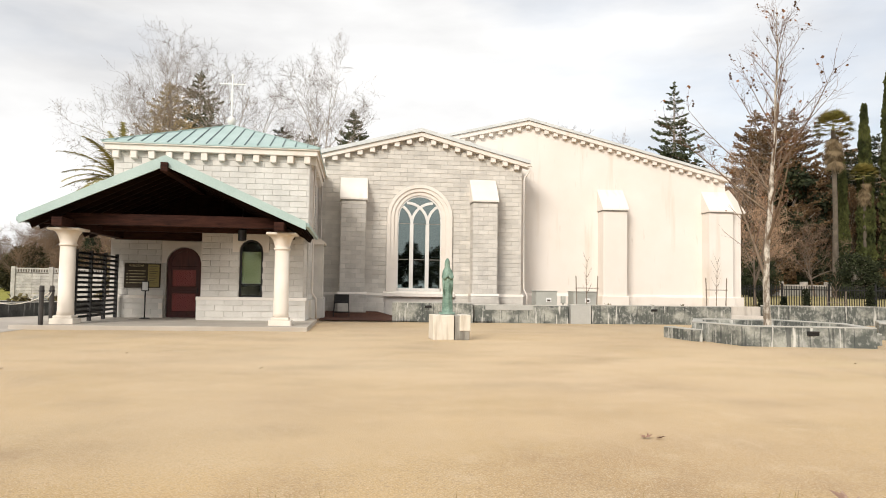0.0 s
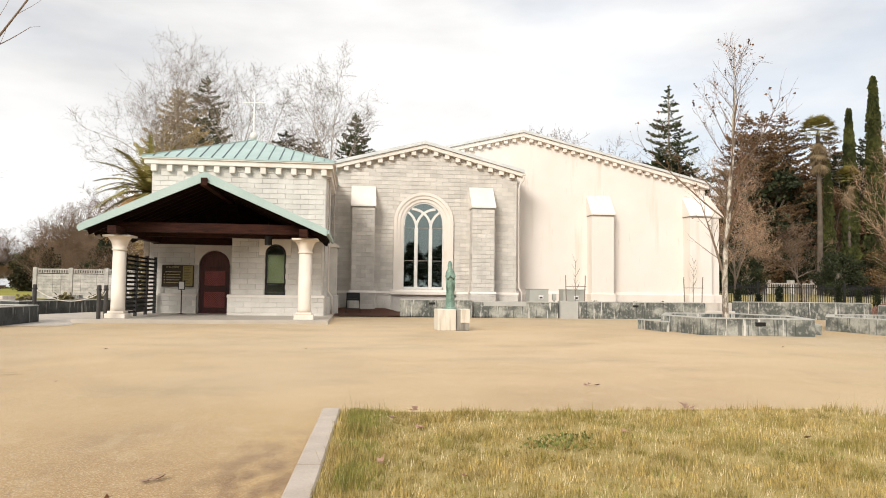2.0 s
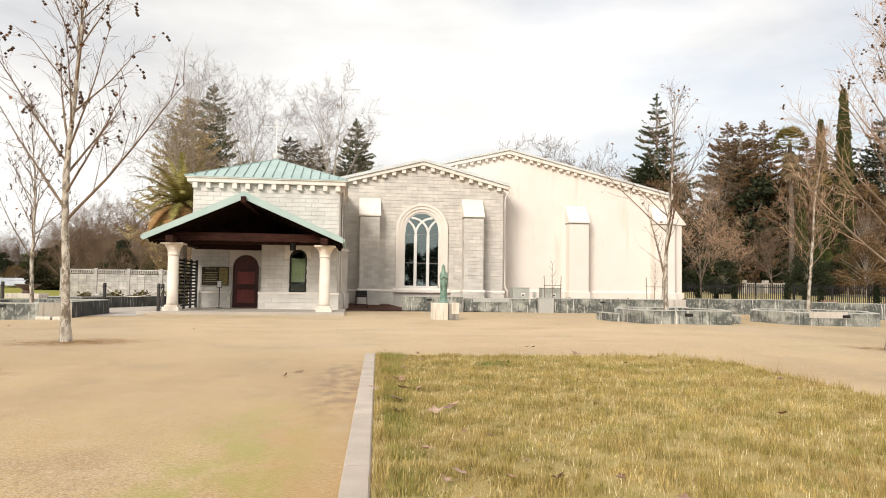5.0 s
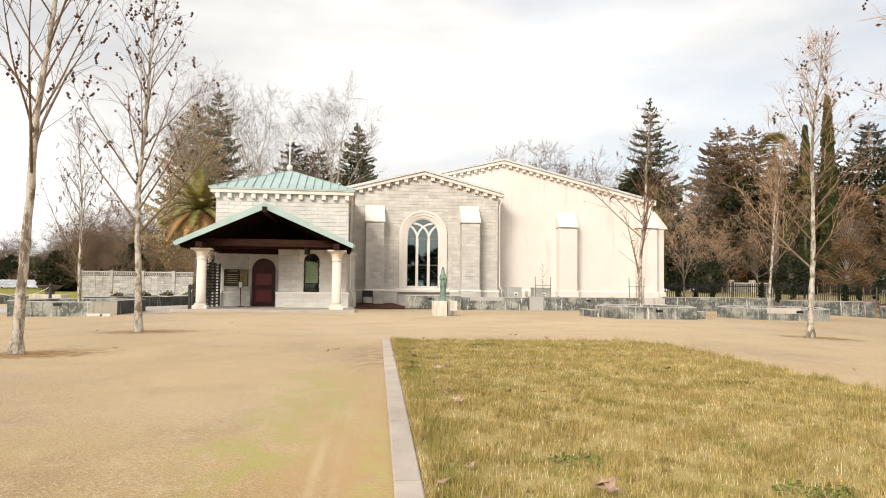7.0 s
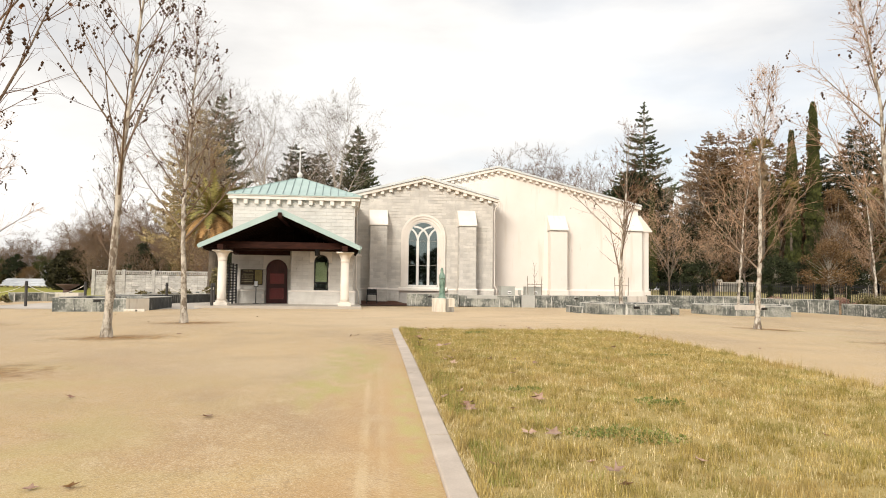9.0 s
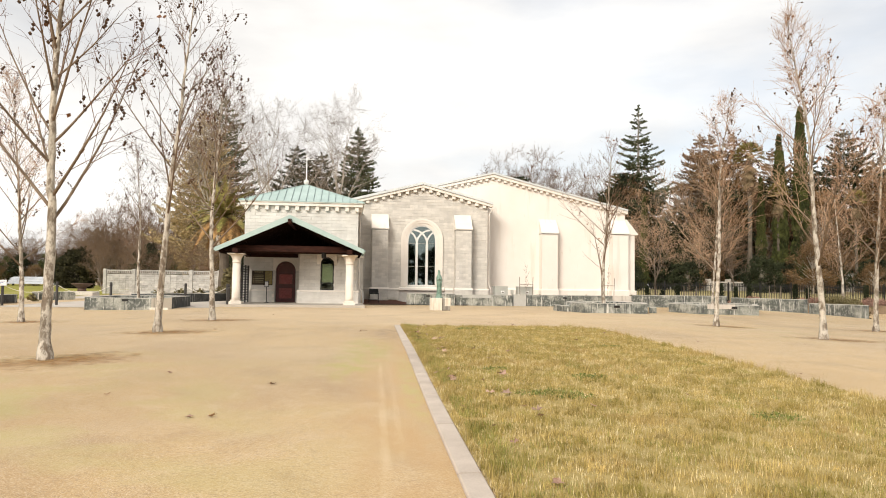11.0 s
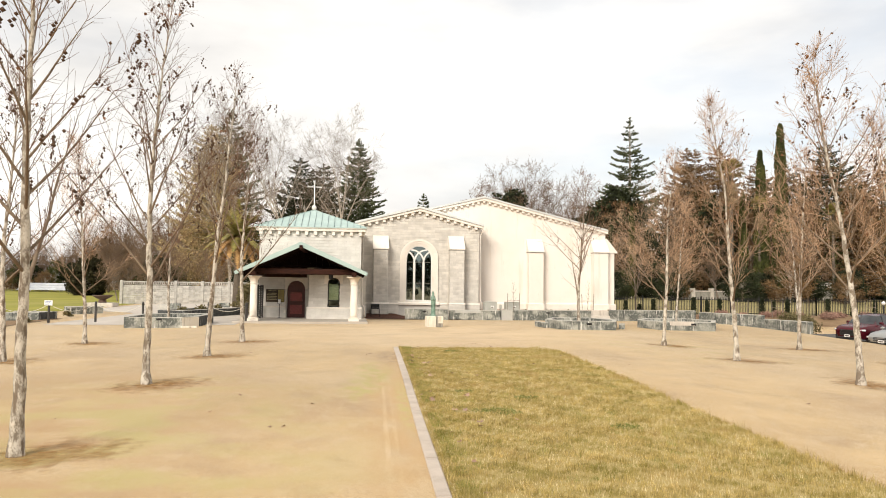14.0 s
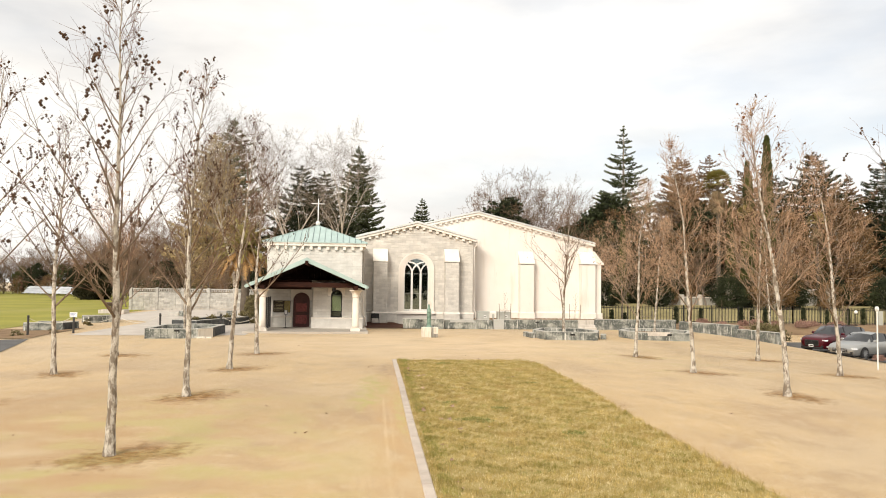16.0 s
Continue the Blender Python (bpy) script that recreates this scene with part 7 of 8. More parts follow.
BUSH = [leafy(31, 5.6, 3.3, M["topiary"], "topiary", "large rounded dark green clipped shrub", 90, 120, 0.4, 0.02),
        leafy(32, 1.7, 0.8, M["olive_shrub"], "bush", "loose olive-green bush by the path", 34, 70, 0.13, 0.05),
        leafy(33, 1.1, 1.3, M["olive_shrub"], "bush", "low olive-brown bush by the car park", 40, 90, 0.12, 0.05),
        leafy(34, 0.8, 1.0, M["red_shrub"], "bush", "low reddish winter shrub", 34, 70, 0.12, 0.05),
        leafy(35, 0.24, 0.26, M["olive_shrub"], "small_plant", "small olive tuft in the bed", 9, 9, 0.15, 0.02)]
plant(BUSH, [(0, -48.3, 126.3, 0, 1.22), (1, -8.1, 40.8, 0, 1.4), (1, -8.7, 42.6, 1, 0.95), (1, -7.7, 43.5, 3, 1.2),
             (2, 28.3, 27.6, 0, 1.0, -0.3), (2, 29.9, 29.0, 1, 1.0, -0.5),
             (3, 27.0, 36.5, 0, 0.62), (3, 29.3, 38.5, 1, 0.68), (3, 31.8, 40.0, 2, 1.1, -0.7), (3, 34.5, 39.0, 2, 0.68), (3, 37.5, 37.0, 0.4, 0.74), (3, 26.2, 34.9, 4, 0.50), (3, 28.2, 36.8, 1, 0.55), (3, 30.6, 37.6, 2, 0.5), (3, 33.0, 38.2, 3, 0.6), (3, 36.0, 38.6, 1, 0.55), (3, 39.2, 38.2, 5, 0.6), (3, 41.0, 37.4, 2, 0.66), (3, 28.6, 34.4, 0.7, 0.5), (3, 31.0, 35.6, 1.7, 0.5), (3, 33.6, 36.0, 2.7, 0.6), (3, 25.6, 12.9, 1.1, 0.34),
             (4, 14.6, 36.2, 0, 0.6, 0.55), (4, 12.6, 36.0, 1, 0.7, 0.55), (4, 15.9, 36.2, 2, 0.7, 0.55), (4, 19.0, 36.0, 3, 0.8, 0.55), (4, 20.3, 36.4, 4, 0.9, 0.55), (4, 21.2, 36.1, 5, 0.8, 0.55), (4, 9.2, 37.9, 0.5, 0.9, 0.05),
             (4, -11.6, 35.0, 1, 1.6, 0.3), (4, -10.7, 36.8, 2, 1.8, 0.3), (4, -9.9, 38.6, 2, 1.8, 0.3), (4, -20.2, 26.2, 1, 1.2), (4, -18.9, 28.3, 2, 1.0), (4, -22.4, 27.2, 3, 1.3), (4, -19.6, 36.5, 3, 1.6)])


def feather_palm(seed, h):
    rnd = random.Random(seed)
    t = thing("date_palm", "feather palm with arching fronds behind the entrance building", "palm", (0, 0, 0))
    tk = Tubes()
    tk.add([Vector((0, 0, -0.2)), Vector((0.05, 0, h * 0.5)), Vector((0, 0.05, h))], [0.42, 0.34, 0.38], 12)
    raw("trunk", tk.v, tk.f, M["palm_bark"], t)
    for i in range(60):
        a = i * 2.4
        el = 1.35 - 1.9 * (i / 60) + rnd.gauss(0, 0.08)
        L = rnd.uniform(2.9, 3.7)
        p, d = Vector((0, 0, h)), Vector((math.cos(a) * math.cos(el), math.sin(a) * math.cos(el), math.sin(el)))
        pts = [p]
        for _ in range(9):
            d = (d + Vector((0, 0, -0.13))).normalized()
            p = p + d * L / 9
            pts.append(p)
        fr = Tubes()
        fr.add(pts, [0.035 - 0.003 * k for k in range(10)], 4)
        v, f = fr.v, fr.f
        for k in range(1, 10):
            for sub in range(4):
                q = pts[k - 1].lerp(pts[k], sub / 4)
                ax = (pts[k] - pts[k - 1]).normalized()
                s = ax.cross(Vector((0, 0, 1))).normalized()
                for g in (-1, 1):
                    b = q + (s * g * 0.85 + ax * 0.5 + Vector((0, 0, -0.12 + rnd.gauss(0, 0.06)))) * 0.55 * math.sin(math.pi * min(0.95, 0.2 + 0.75 * k / 10))
                    j = len(v)
                    for c in (q, q + ax * 0.11, b):
                        v.append(tuple(c))
                    f.append((j, j + 1, j + 2))
        raw("frond", v, f, M["palm"] if i < 40 else M["palm_dry"], t)
    return t


first(feather_palm(4, 6.2), -9.5, 44.8)


def fan_palm(seed, h):
    rnd = random.Random(seed)
    t = thing("fan_palm", "tall fan palm with a skirt of dry fronds", "palm", (0, 0, 0))
    TALL[t] = h
    tk = Tubes()
    tk.add([Vector((0, 0, -0.2)), Vector((0.1, 0, h * 0.5)), Vector((0, 0, h))], [0.30, 0.21, 0.19], 10)
    raw("trunk", tk.v, tk.f, M["palm_bark"], t)
    for i in range(78):
        dry = i >= 44
        a = i * 2.4
        el = (1.3 - 1.6 * i / 44) if not dry else -0.9 - 0.5 * rnd.random()
        z = h if not dry else h - rnd.uniform(0.2, 2.6)
        d = Vector((math.cos(a) * math.cos(el), math.sin(a) * math.cos(el), math.sin(el)))
        base = Vector((0, 0, z))
        L = 1.1 if not dry else 0.6
        hub = base + d * L
        s = d.cross(Vector((0, 0, 1))).normalized()
        u = s.cross(d)
        v, f = [tuple(base - s * 0.02), tuple(base + s * 0.02), tuple(hub)], [(0, 1, 2)]
        for k in range(13):
            b = -1.25 + 2.5 * k / 12
            w = (d * math.cos(b) + s * math.sin(b)).normalized()
            e = hub + w * rnd.uniform(0.8, 1.05) - Vector((0, 0, 0.18))
            n = w.cross(u).normalized() * 0.05
            m0 = hub + w * 0.5
            j = len(v)
            v += [tuple(hub), tuple(m0 + n), tuple(e), tuple(m0 - n)]
            f.append((j, j + 1, j + 2, j + 3))
        raw("frond", v, f, M["palm_skirt"] if dry else M["palm"], t)
    return t


FAN = [fan_palm(3, 15)]
plant(FAN, [(0, 50.5, 75.5, 0, 1.26, -0.7), (0, 57.6, 80.5, 1, 1.0, -0.7), (0, 68.0, 79.0, 2, 0.95, -0.7)])


# ---- staked saplings ----
def sapling(x, y, z, seed):
    rnd = random.Random(seed)
    t = thing("staked_sapling", "thin bare sapling tied between wooden stakes", "sapling", (x, y, z), group="staked saplings")
    for dx in (-0.42, 0.42):
        part("stake", bar(bmesh.new(), (x + dx, y, z - 0.1), (x + dx * 1.12, y, z + 1.36), 0.034, 0.034), M["stake"], t)
    part("crossbar", bar(bmesh.new(), (x - 0.5, y - 0.03, z + 0.85), (x + 0.5, y - 0.03, z + 0.85), 0.02, 0.03), M["stake"], t)
    tb = Tubes()
    p, _ = curve_pts(rnd, Vector((x, y, z - 0.05)), Vector((0, 0, 1)), 2.0, 6, 0.04, 0.05)
    tb.add(p, [0.02 - 0.0028 * i for i in range(7)], 5)
    raw("stem", tb.v, tb.f, M["branch"], t)
    tb = Tubes()
    for i in range(2, 7):
        for _ in range(3):
            q, _ = curve_pts(rnd, p[i], side_of(rnd, Vector((0, 0, 1)), 0.6), rnd.uniform(0.25, 0.6), 3, 0.1, 0.15)
            tb.add(q, [0.007, 0.006, 0.005, 0.003], 3)
    raw("crown", tb.v, tb.f, M["branch"], t, "thin bare side twigs", kind="stuff")


for i, (x, y) in enumerate(((11.7, 36.2), (17.4, 36.2), (24.2, 38.0), (31.6, 39.4), (36.9, 38.6), (33.4, 37.4), (43.0, 39.4))):
    sapling(x, y, 0.54 if x < 22 else ground_z(x, y), 50 + i)

# ---- iron fence, garden wall and things beyond ----
def fence_run(p, q, h=1.8, z=-0.7):
    A, B = Vector((*p, z)), Vector((*q, z))
    L = (B - A).length
    t = thing("iron_fence", "black iron picket fence", "fence", tuple((A + B) / 2))
    d = (B - A).normalized()
    for hz in (0.2, h - 0.2):
        part("rail", bar(bmesh.new(), A + Vector((0, 0, hz)), B + Vector((0, 0, hz)), 0.04, 0.05), M["iron"], t)
    n = int(L / 2.5)
    for i in range(n + 1):
        o = A + (B - A) * i / n
        part("post", bar(bmesh.new(), o, o + Vector((0, 0, h + 0.12)), 0.08, 0.08, up=(0, 1, 0)), M["iron"], t)
    pv = Tubes()
    m = int(L / 0.14)
    me = None
    for i in range(m):
        o = A + d * (0.07 + 0.14 * i)
        if me is None:
            ob = part("picket", bar(bmesh.new(), o, o + Vector((0, 0, h)), 0.034, 0.034, up=(0, 1, 0)), M["iron"], t)
            me, o0 = ob.data, o
        elif i < 150:
            ob = new("picket", me)
            ob.parent, ob.location = t, o - o0
        else:
            pv.add([o, o + Vector((0, 0, h))], [0.023, 0.023], 4)
    if pv.v:
        raw("picket_infill", pv.v, pv.f, M["iron"], t, kind="stuff")


fence_run((21.7, 42.6), (40.0, 42.2), 1.55, 0.15)
fence_run((40.0, 42.2), (58.0, 40.5), 1.55, 0.15)
def hedge_column(seed, h, w):
    """An upright clipped shrub: a dense narrow body of small leaves on a short stem."""
    rnd = random.Random(seed)
    t = thing("hedge_shrub", "narrow dark evergreen shrub along the fence", "shrub", (0, 0, 0))
    TALL[t] = h
    part("stem", lathe(bmesh.new(), [(0.03, -0.1), (0.025, h * 0.5)], 0, 0, 6), M["branch"], t)
    v, f = [], []
    for _ in range(1500):
        a, q = rnd.uniform(0, 6.2832), math.sqrt(rnd.random())
        z = rnd.random()
        rad_ = w * (1 - 0.35 * z ** 4) * (0.86 + 0.14 * math.sin(3 * a + 7 * z)) * min(1.0, 0.6 + 3 * z)
        leaf_quads(v, f, rnd, Vector((q * rad_ * math.cos(a), q * rad_ * math.sin(a), 0.04 + z * h * 0.96)), rnd.uniform(0.06, 0.13))
    raw("foliage", v, f, M["conifer"], t, kind="stuff")
    return t


HEDGE = hedge_column(61, 1.75, 0.27)
tagged(HEDGE, group="fence shrubs")
spots = [(x, 40.9) for x in (22.2, 23.4, 24.6, 28.1, 29.3, 30.4, 34.2, 35.25, 36.5, 40.2, 42.5, 44.6, 46.1, 50.0)]
for i, (x, y) in enumerate(spots[1:]):
    put(HEDGE, x, y, i * 1.3, 0.74 + 0.07 * (i % 3))
first(HEDGE, *spots[0], 0, 0.8)

gwall = thing("garden_wall", "pale precast wall with posts and pierced top panels", "wall", (-15, 73, 0), kind="structure")
gx0, gstep, gy0, gz0 = -26.8, 3.06, 73.0, -0.15
for i in range(9):
    x = gx0 + i * gstep
    part("pier", abox(x - 0.17, x + 0.17, gy0 - 0.12, gy0 + 0.2, gz0 - 0.1, 2.62, 0.02), M["grey_stone"], gwall)
    if i == 8:
        break
    for c in range(9):
        zc = gz0 + c * 0.245
        for k in range(4):
            w = (gstep - 0.34) / 4
            xa = x + 0.17 + k * w
            part("panel_stone", abox(xa + 0.006, xa + w - 0.006, gy0 - 0.02 - 0.02 * ((i * 7 + c * 3 + k * 5) % 3), gy0 + 0.1, zc + 0.006, zc + 0.24), M["grey_stone"], gwall)
    part("rail", abox(x + 0.17, x + gstep - 0.17, gy0 - 0.03, gy0 + 0.12, 2.40, 2.52, 0.01), M["grey_stone"], gwall)
    part("rail", abox(x + 0.17, x + gstep - 0.17, gy0 - 0.03, gy0 + 0.12, 2.12, 2.17, 0.01), M["grey_stone"], gwall)
    for k in range(13):
        xx = x + 0.17 + (gstep - 0.34) * (k + 0.5) / 13
        part("baluster", abox(xx - 0.055, xx + 0.055, gy0 + 0.0, gy0 + 0.09, 2.17, 2.40, 0.015), M["grey_stone"], gwall)

far_wall = thing("stone_wall", "pale stone wall seen between the trees", "wall", (44, 82, 1.2), kind="structure")
part("wall_body", abox(44.5, 52.8, 80, 80.4, 0.6, 2.05), M["plinth_grey"], far_wall)
part("coping", abox(44.4, 52.9, 79.9, 80.5, 2.05, 2.22), M["cap_stone"], far_wall)
for i in range(4):
    part("pier", abox(44.3 + i * 2.8, 44.8 + i * 2.8, 79.8, 80.6, 0.6, 2.55, 0.03), M["cap_stone"], far_wall)
shed = thing("far_building", "pale low building between the trees", "building", (70, 84, -0.7))
part("wall", abox(67.6, 72.4, 82, 86, 0.8, 2.7), M["plinth_grey"], shed)
part("roof", prism(bmesh.new(), [(67.2, 2.7), (72.8, 2.7), (70, 3.6)], 81.7, 86.3), M["grey_stone"], shed)

glp = thing("globe_lamp", "white globe lamp on a thin post", "lamp", (56.3, 81.7, 1.2))
part("post", lathe(bmesh.new(), [(0.06, 1.0), (0.05, 1.9)], 56.3, 81.7, 10), M["iron"], glp)
part("globe", lathe(bmesh.new(), [(0.06, 1.88), (0.22, 2.0), (0.27, 2.15), (0.22, 2.3), (0.05, 2.42)], 56.3, 81.7, 14), M["white_paint"], glp, smooth=True)

glp = thing("globe_lamp", "white globe lamp on a short post by the fence", "lamp", (44.3, 39.5, 0.1))
part("post", lathe(bmesh.new(), [(0.05, -0.4), (0.04, 1.26)], 44.3, 39.5, 10), M["iron"], glp)
part("globe", lathe(bmesh.new(), [(0.05, 1.24), (0.13, 1.31), (0.16, 1.40), (0.13, 1.49), (0.04, 1.56)], 44.3, 39.5, 14), M["white_paint"], glp, smooth=True)

solar = thing("solar_array", "long low row of blue-grey solar panels", "solar panels", (-71, 165, 0))
for i in range(9):
    for j in range(3):
        m = Matrix.Translation((-77.5 + i * 1.75, 168.5 - i * 1.0 + j * 1.1, 0.6 + j * 0.55)) @ Matrix.Rotation(-0.52, 4, "Z") @ Matrix.Rotation(0.46, 4, "X")
        part("panel", box(bmesh.new(), -0.98, 0.98, -0.58, 0.58, -0.03, 0.03, 0, m), M["solar"], solar)
for i in range(0, 9, 2):
    part("leg", abox(-77.5 + i * 1.75, -77.4 + i * 1.75, 169.5 - i * 1.0, 169.6 - i * 1.0, -0.3, 1.5), M["metal_box"], solar)

ux, uy, uz = -25.4, 62.0, -0.1
urn = thing("urn", "wide dark bowl urn on a pale stone base", "urn", (ux, uy, uz))
part("base", abox(ux - 1.3, ux + 1.3, uy - 1.0, uy + 1.0, uz - 0.2, uz + 0.35, 0.03), M["cap_stone"], urn)
part("bowl", lathe(bmesh.new(), [(r * 0.95, uz + 0.07 + z) for r, z in ((0.42, 0.28), (0.40, 0.55), (0.20, 0.45), (0.22, 0.52), (0.62, 0.74), (0.98, 0.95), (1.04, 1.05), (0.96, 1.05), (0.5, 0.85))], ux, uy, 28), M["urn"], urn, smooth=True)

for a, b, h in (((-17.5, 52), (-15.6, 52.4), 0.5), ((-13.2, 53), (-11.4, 53.4), 0.55)):
    st = thing("stone_bench", "rough stone block seat with dark top slab", "bench", ((a[0] + b[0]) / 2, a[1], 0))
    part("block", abox(a[0], (a[0] + b[0]) / 2, a[1], a[1] + 0.8, -0.2, h - 0.08, 0.03), M["grey_stone"], st)
    part("dark_block", abox((a[0] + b[0]) / 2 + 0.02, b[0], a[1], a[1] + 0.8, -0.2, h, 0.03), M["concrete"], st)

# ---- bollards, ropes, small fixtures ----
BOLL = [(-17.5, 27.7), (-15.18, 28.45), (-12.6, 28.75), (-8.85, 29.0), (-6.50, 28.0), (-6.56, 28.85), (-19.6, 26.3)]
proto = None
for x, y in BOLL:
    z = ground_z(x, y) + 0.02
    if proto is None:
        proto = thing("bollard", "dark brown steel post", "bollard", (x, y, z), group="rope posts")
        part("post", lathe(bmesh.new(), [(0.065, z - 0.1), (0.065, z + 1.16), (0.05, z + 1.19)], x, y, 14), M["bollard"], proto)
        part("eye", lathe(bmesh.new(), [(0.08, z + 1.02), (0.085, z + 1.04), (0.08, z + 1.06)], x, y, 14), M["iron"], proto)
    else:
        copy_thing(proto, Matrix.Translation((x, y, z)))


def rope(a, b, sag):
    pts = []
    za, zb = ground_z(*a) + 1.06, ground_z(*b) + 1.06
    for i in range(17):
        t = i / 16
        pts.append((a[0] + (b[0] - a[0]) * t, a[1] + (b[1] - a[1]) * t, za + (zb - za) * t - sag * 4 * t * (1 - t)))
    tagged(part("rope", sweep(bmesh.new(), pts, 0.013, 6), M["rope"], smooth=True), "sagging off-white rope between posts", "rope", group="ropes")


rope(BOLL[3], BOLL[5], 0.4)
rope(BOLL[4], BOLL[5], 0.2)
rope(BOLL[1], BOLL[2], 0.45)
rope(BOLL[6], BOLL[0], 0.4)
rope(BOLL[0], BOLL[1], 0.4)
sg = thing("small_sign", "small white notice with blue lines fixed to a post", "sign", (-17.5, 27.6, 1.0))
part("plate", abox(-17.72, -17.28, 27.59, 27.625, 0.98, 1.27, 0.006), M["white_paint"], sg)
for i in range(3):
    part("text_line", abox(-17.67, -17.36 - 0.05 * i, 27.582, 27.589, 1.19 - i * 0.075, 1.215 - i * 0.075), M["sign_blue"], sg)

for x, w, h in ((10.09, 0.9, 0.68), (11.78, 1.05, 0.68)):
    ub = thing("utility_cabinet", "grey metal utility cabinet with warning label", "utility box", (x, 37.0, 0.54))
    part("body", abox(x - w / 2, x + w / 2, 36.6, 37.4, 0.54, 0.54 + h, 0.015), M["metal_box"], ub)
    part("lid", abox(x - w / 2 - 0.02, x + w / 2 + 0.02, 36.58, 37.42, 0.54 + h, 0.58 + h, 0.01), M["metal_box"], ub)
    part("label", abox(x - 0.02, x + 0.20, 36.588, 36.597, 0.78, 0.96), M["white_paint"], ub)
    part("label_mark", abox(x + 0.02, x + 0.16, 36.58, 36.587, 0.81, 0.89), M["dark_text"], ub)
mt = thing("meter_box", "small grey electric meter on a post", "utility box", (10.95, 37.0, 0.54))
part("box", abox(10.82, 11.00, 36.9, 37.05, 0.73, 1.04, 0.01), M["metal_box"], mt)
part("post", abox(10.88, 10.94, 36.95, 37.0, 0.5, 0.73), M["metal_box"], mt)

grill = thing("planter_stand", "dark metal stand with a folded seat beside the wall", "stand", (1.55, 37.6, 0.05))
for dx in (-0.28, 0.28):
    for dy in (-0.2, 0.2):
        part("leg", bar(bmesh.new(), (1.55 + dx * 1.15, 37.6 + dy, 0.05), (1.55 + dx, 37.6 + dy, 0.95), 0.035, 0.035), M["iron"], grill)
part("shelf", abox(1.25, 1.85, 37.38, 37.82, 0.22, 0.26, 0.01), M["iron"], grill)
part("seat", abox(1.23, 1.87, 37.36, 37.84, 0.62, 0.70, 0.01), M["iron"], grill)
part("back", abox(1.24, 1.86, 37.76, 37.82, 0.70, 0.98, 0.01), M["iron"], grill)

for bx, by in ((-8.9, 24.35),):
    for i, (dx, w) in enumerate(((-0.42, 0.55), (0.02, 0.4))):
        tagged(part("kerb_block", abox(bx + dx, bx + dx + w, by - 0.62, by - 0.36, ground_z(bx, by) - 0.02, 0.06, 0.02), M["plinth_stone"]), "broken pale concrete block at the planter foot", "block", group="loose blocks")
for px, py, r in ((12.95, 25.5, 1.7), (19.6, 26.0, 1.8), (-10.5, 26.5, 1.5)):
    tagged(part("planter_soil", lathe(bmesh.new(), [(r, 0.05), (r, 0.28)], px, py, 10), M["dry_bed"]), "brown soil filling the planter", "soil")
tagged(part("planter_patch", prism(bmesh.new(), [(18.2, 23.79), (19.6, 23.571), (19.6, 23.62), (18.2, 23.84)], 0.24, 0.482, "z"), M["cap_stone"]), "pale replaced stone panel in the planter rim", "panel")

pole = thing("parking_sign", "white pole with a small notice plate and lamp head", "sign post", (22.42, 8.94, -0.1))
part("pole", lathe(bmesh.new(), [(0.032, -0.45), (0.03, 2.36)], 22.42, 8.94, 10), M["white_paint"], pole)
part("head", lathe(bmesh.new(), [(0.04, 2.34), (0.085, 2.38), (0.085, 2.50), (0.03, 2.55)], 22.42, 8.94, 12), M["white_paint"], pole, smooth=True)
part("plate", abox(22.47, 22.70, 8.92, 8.945, 1.72, 2.34, 0.005), M["metal_box"], pole)


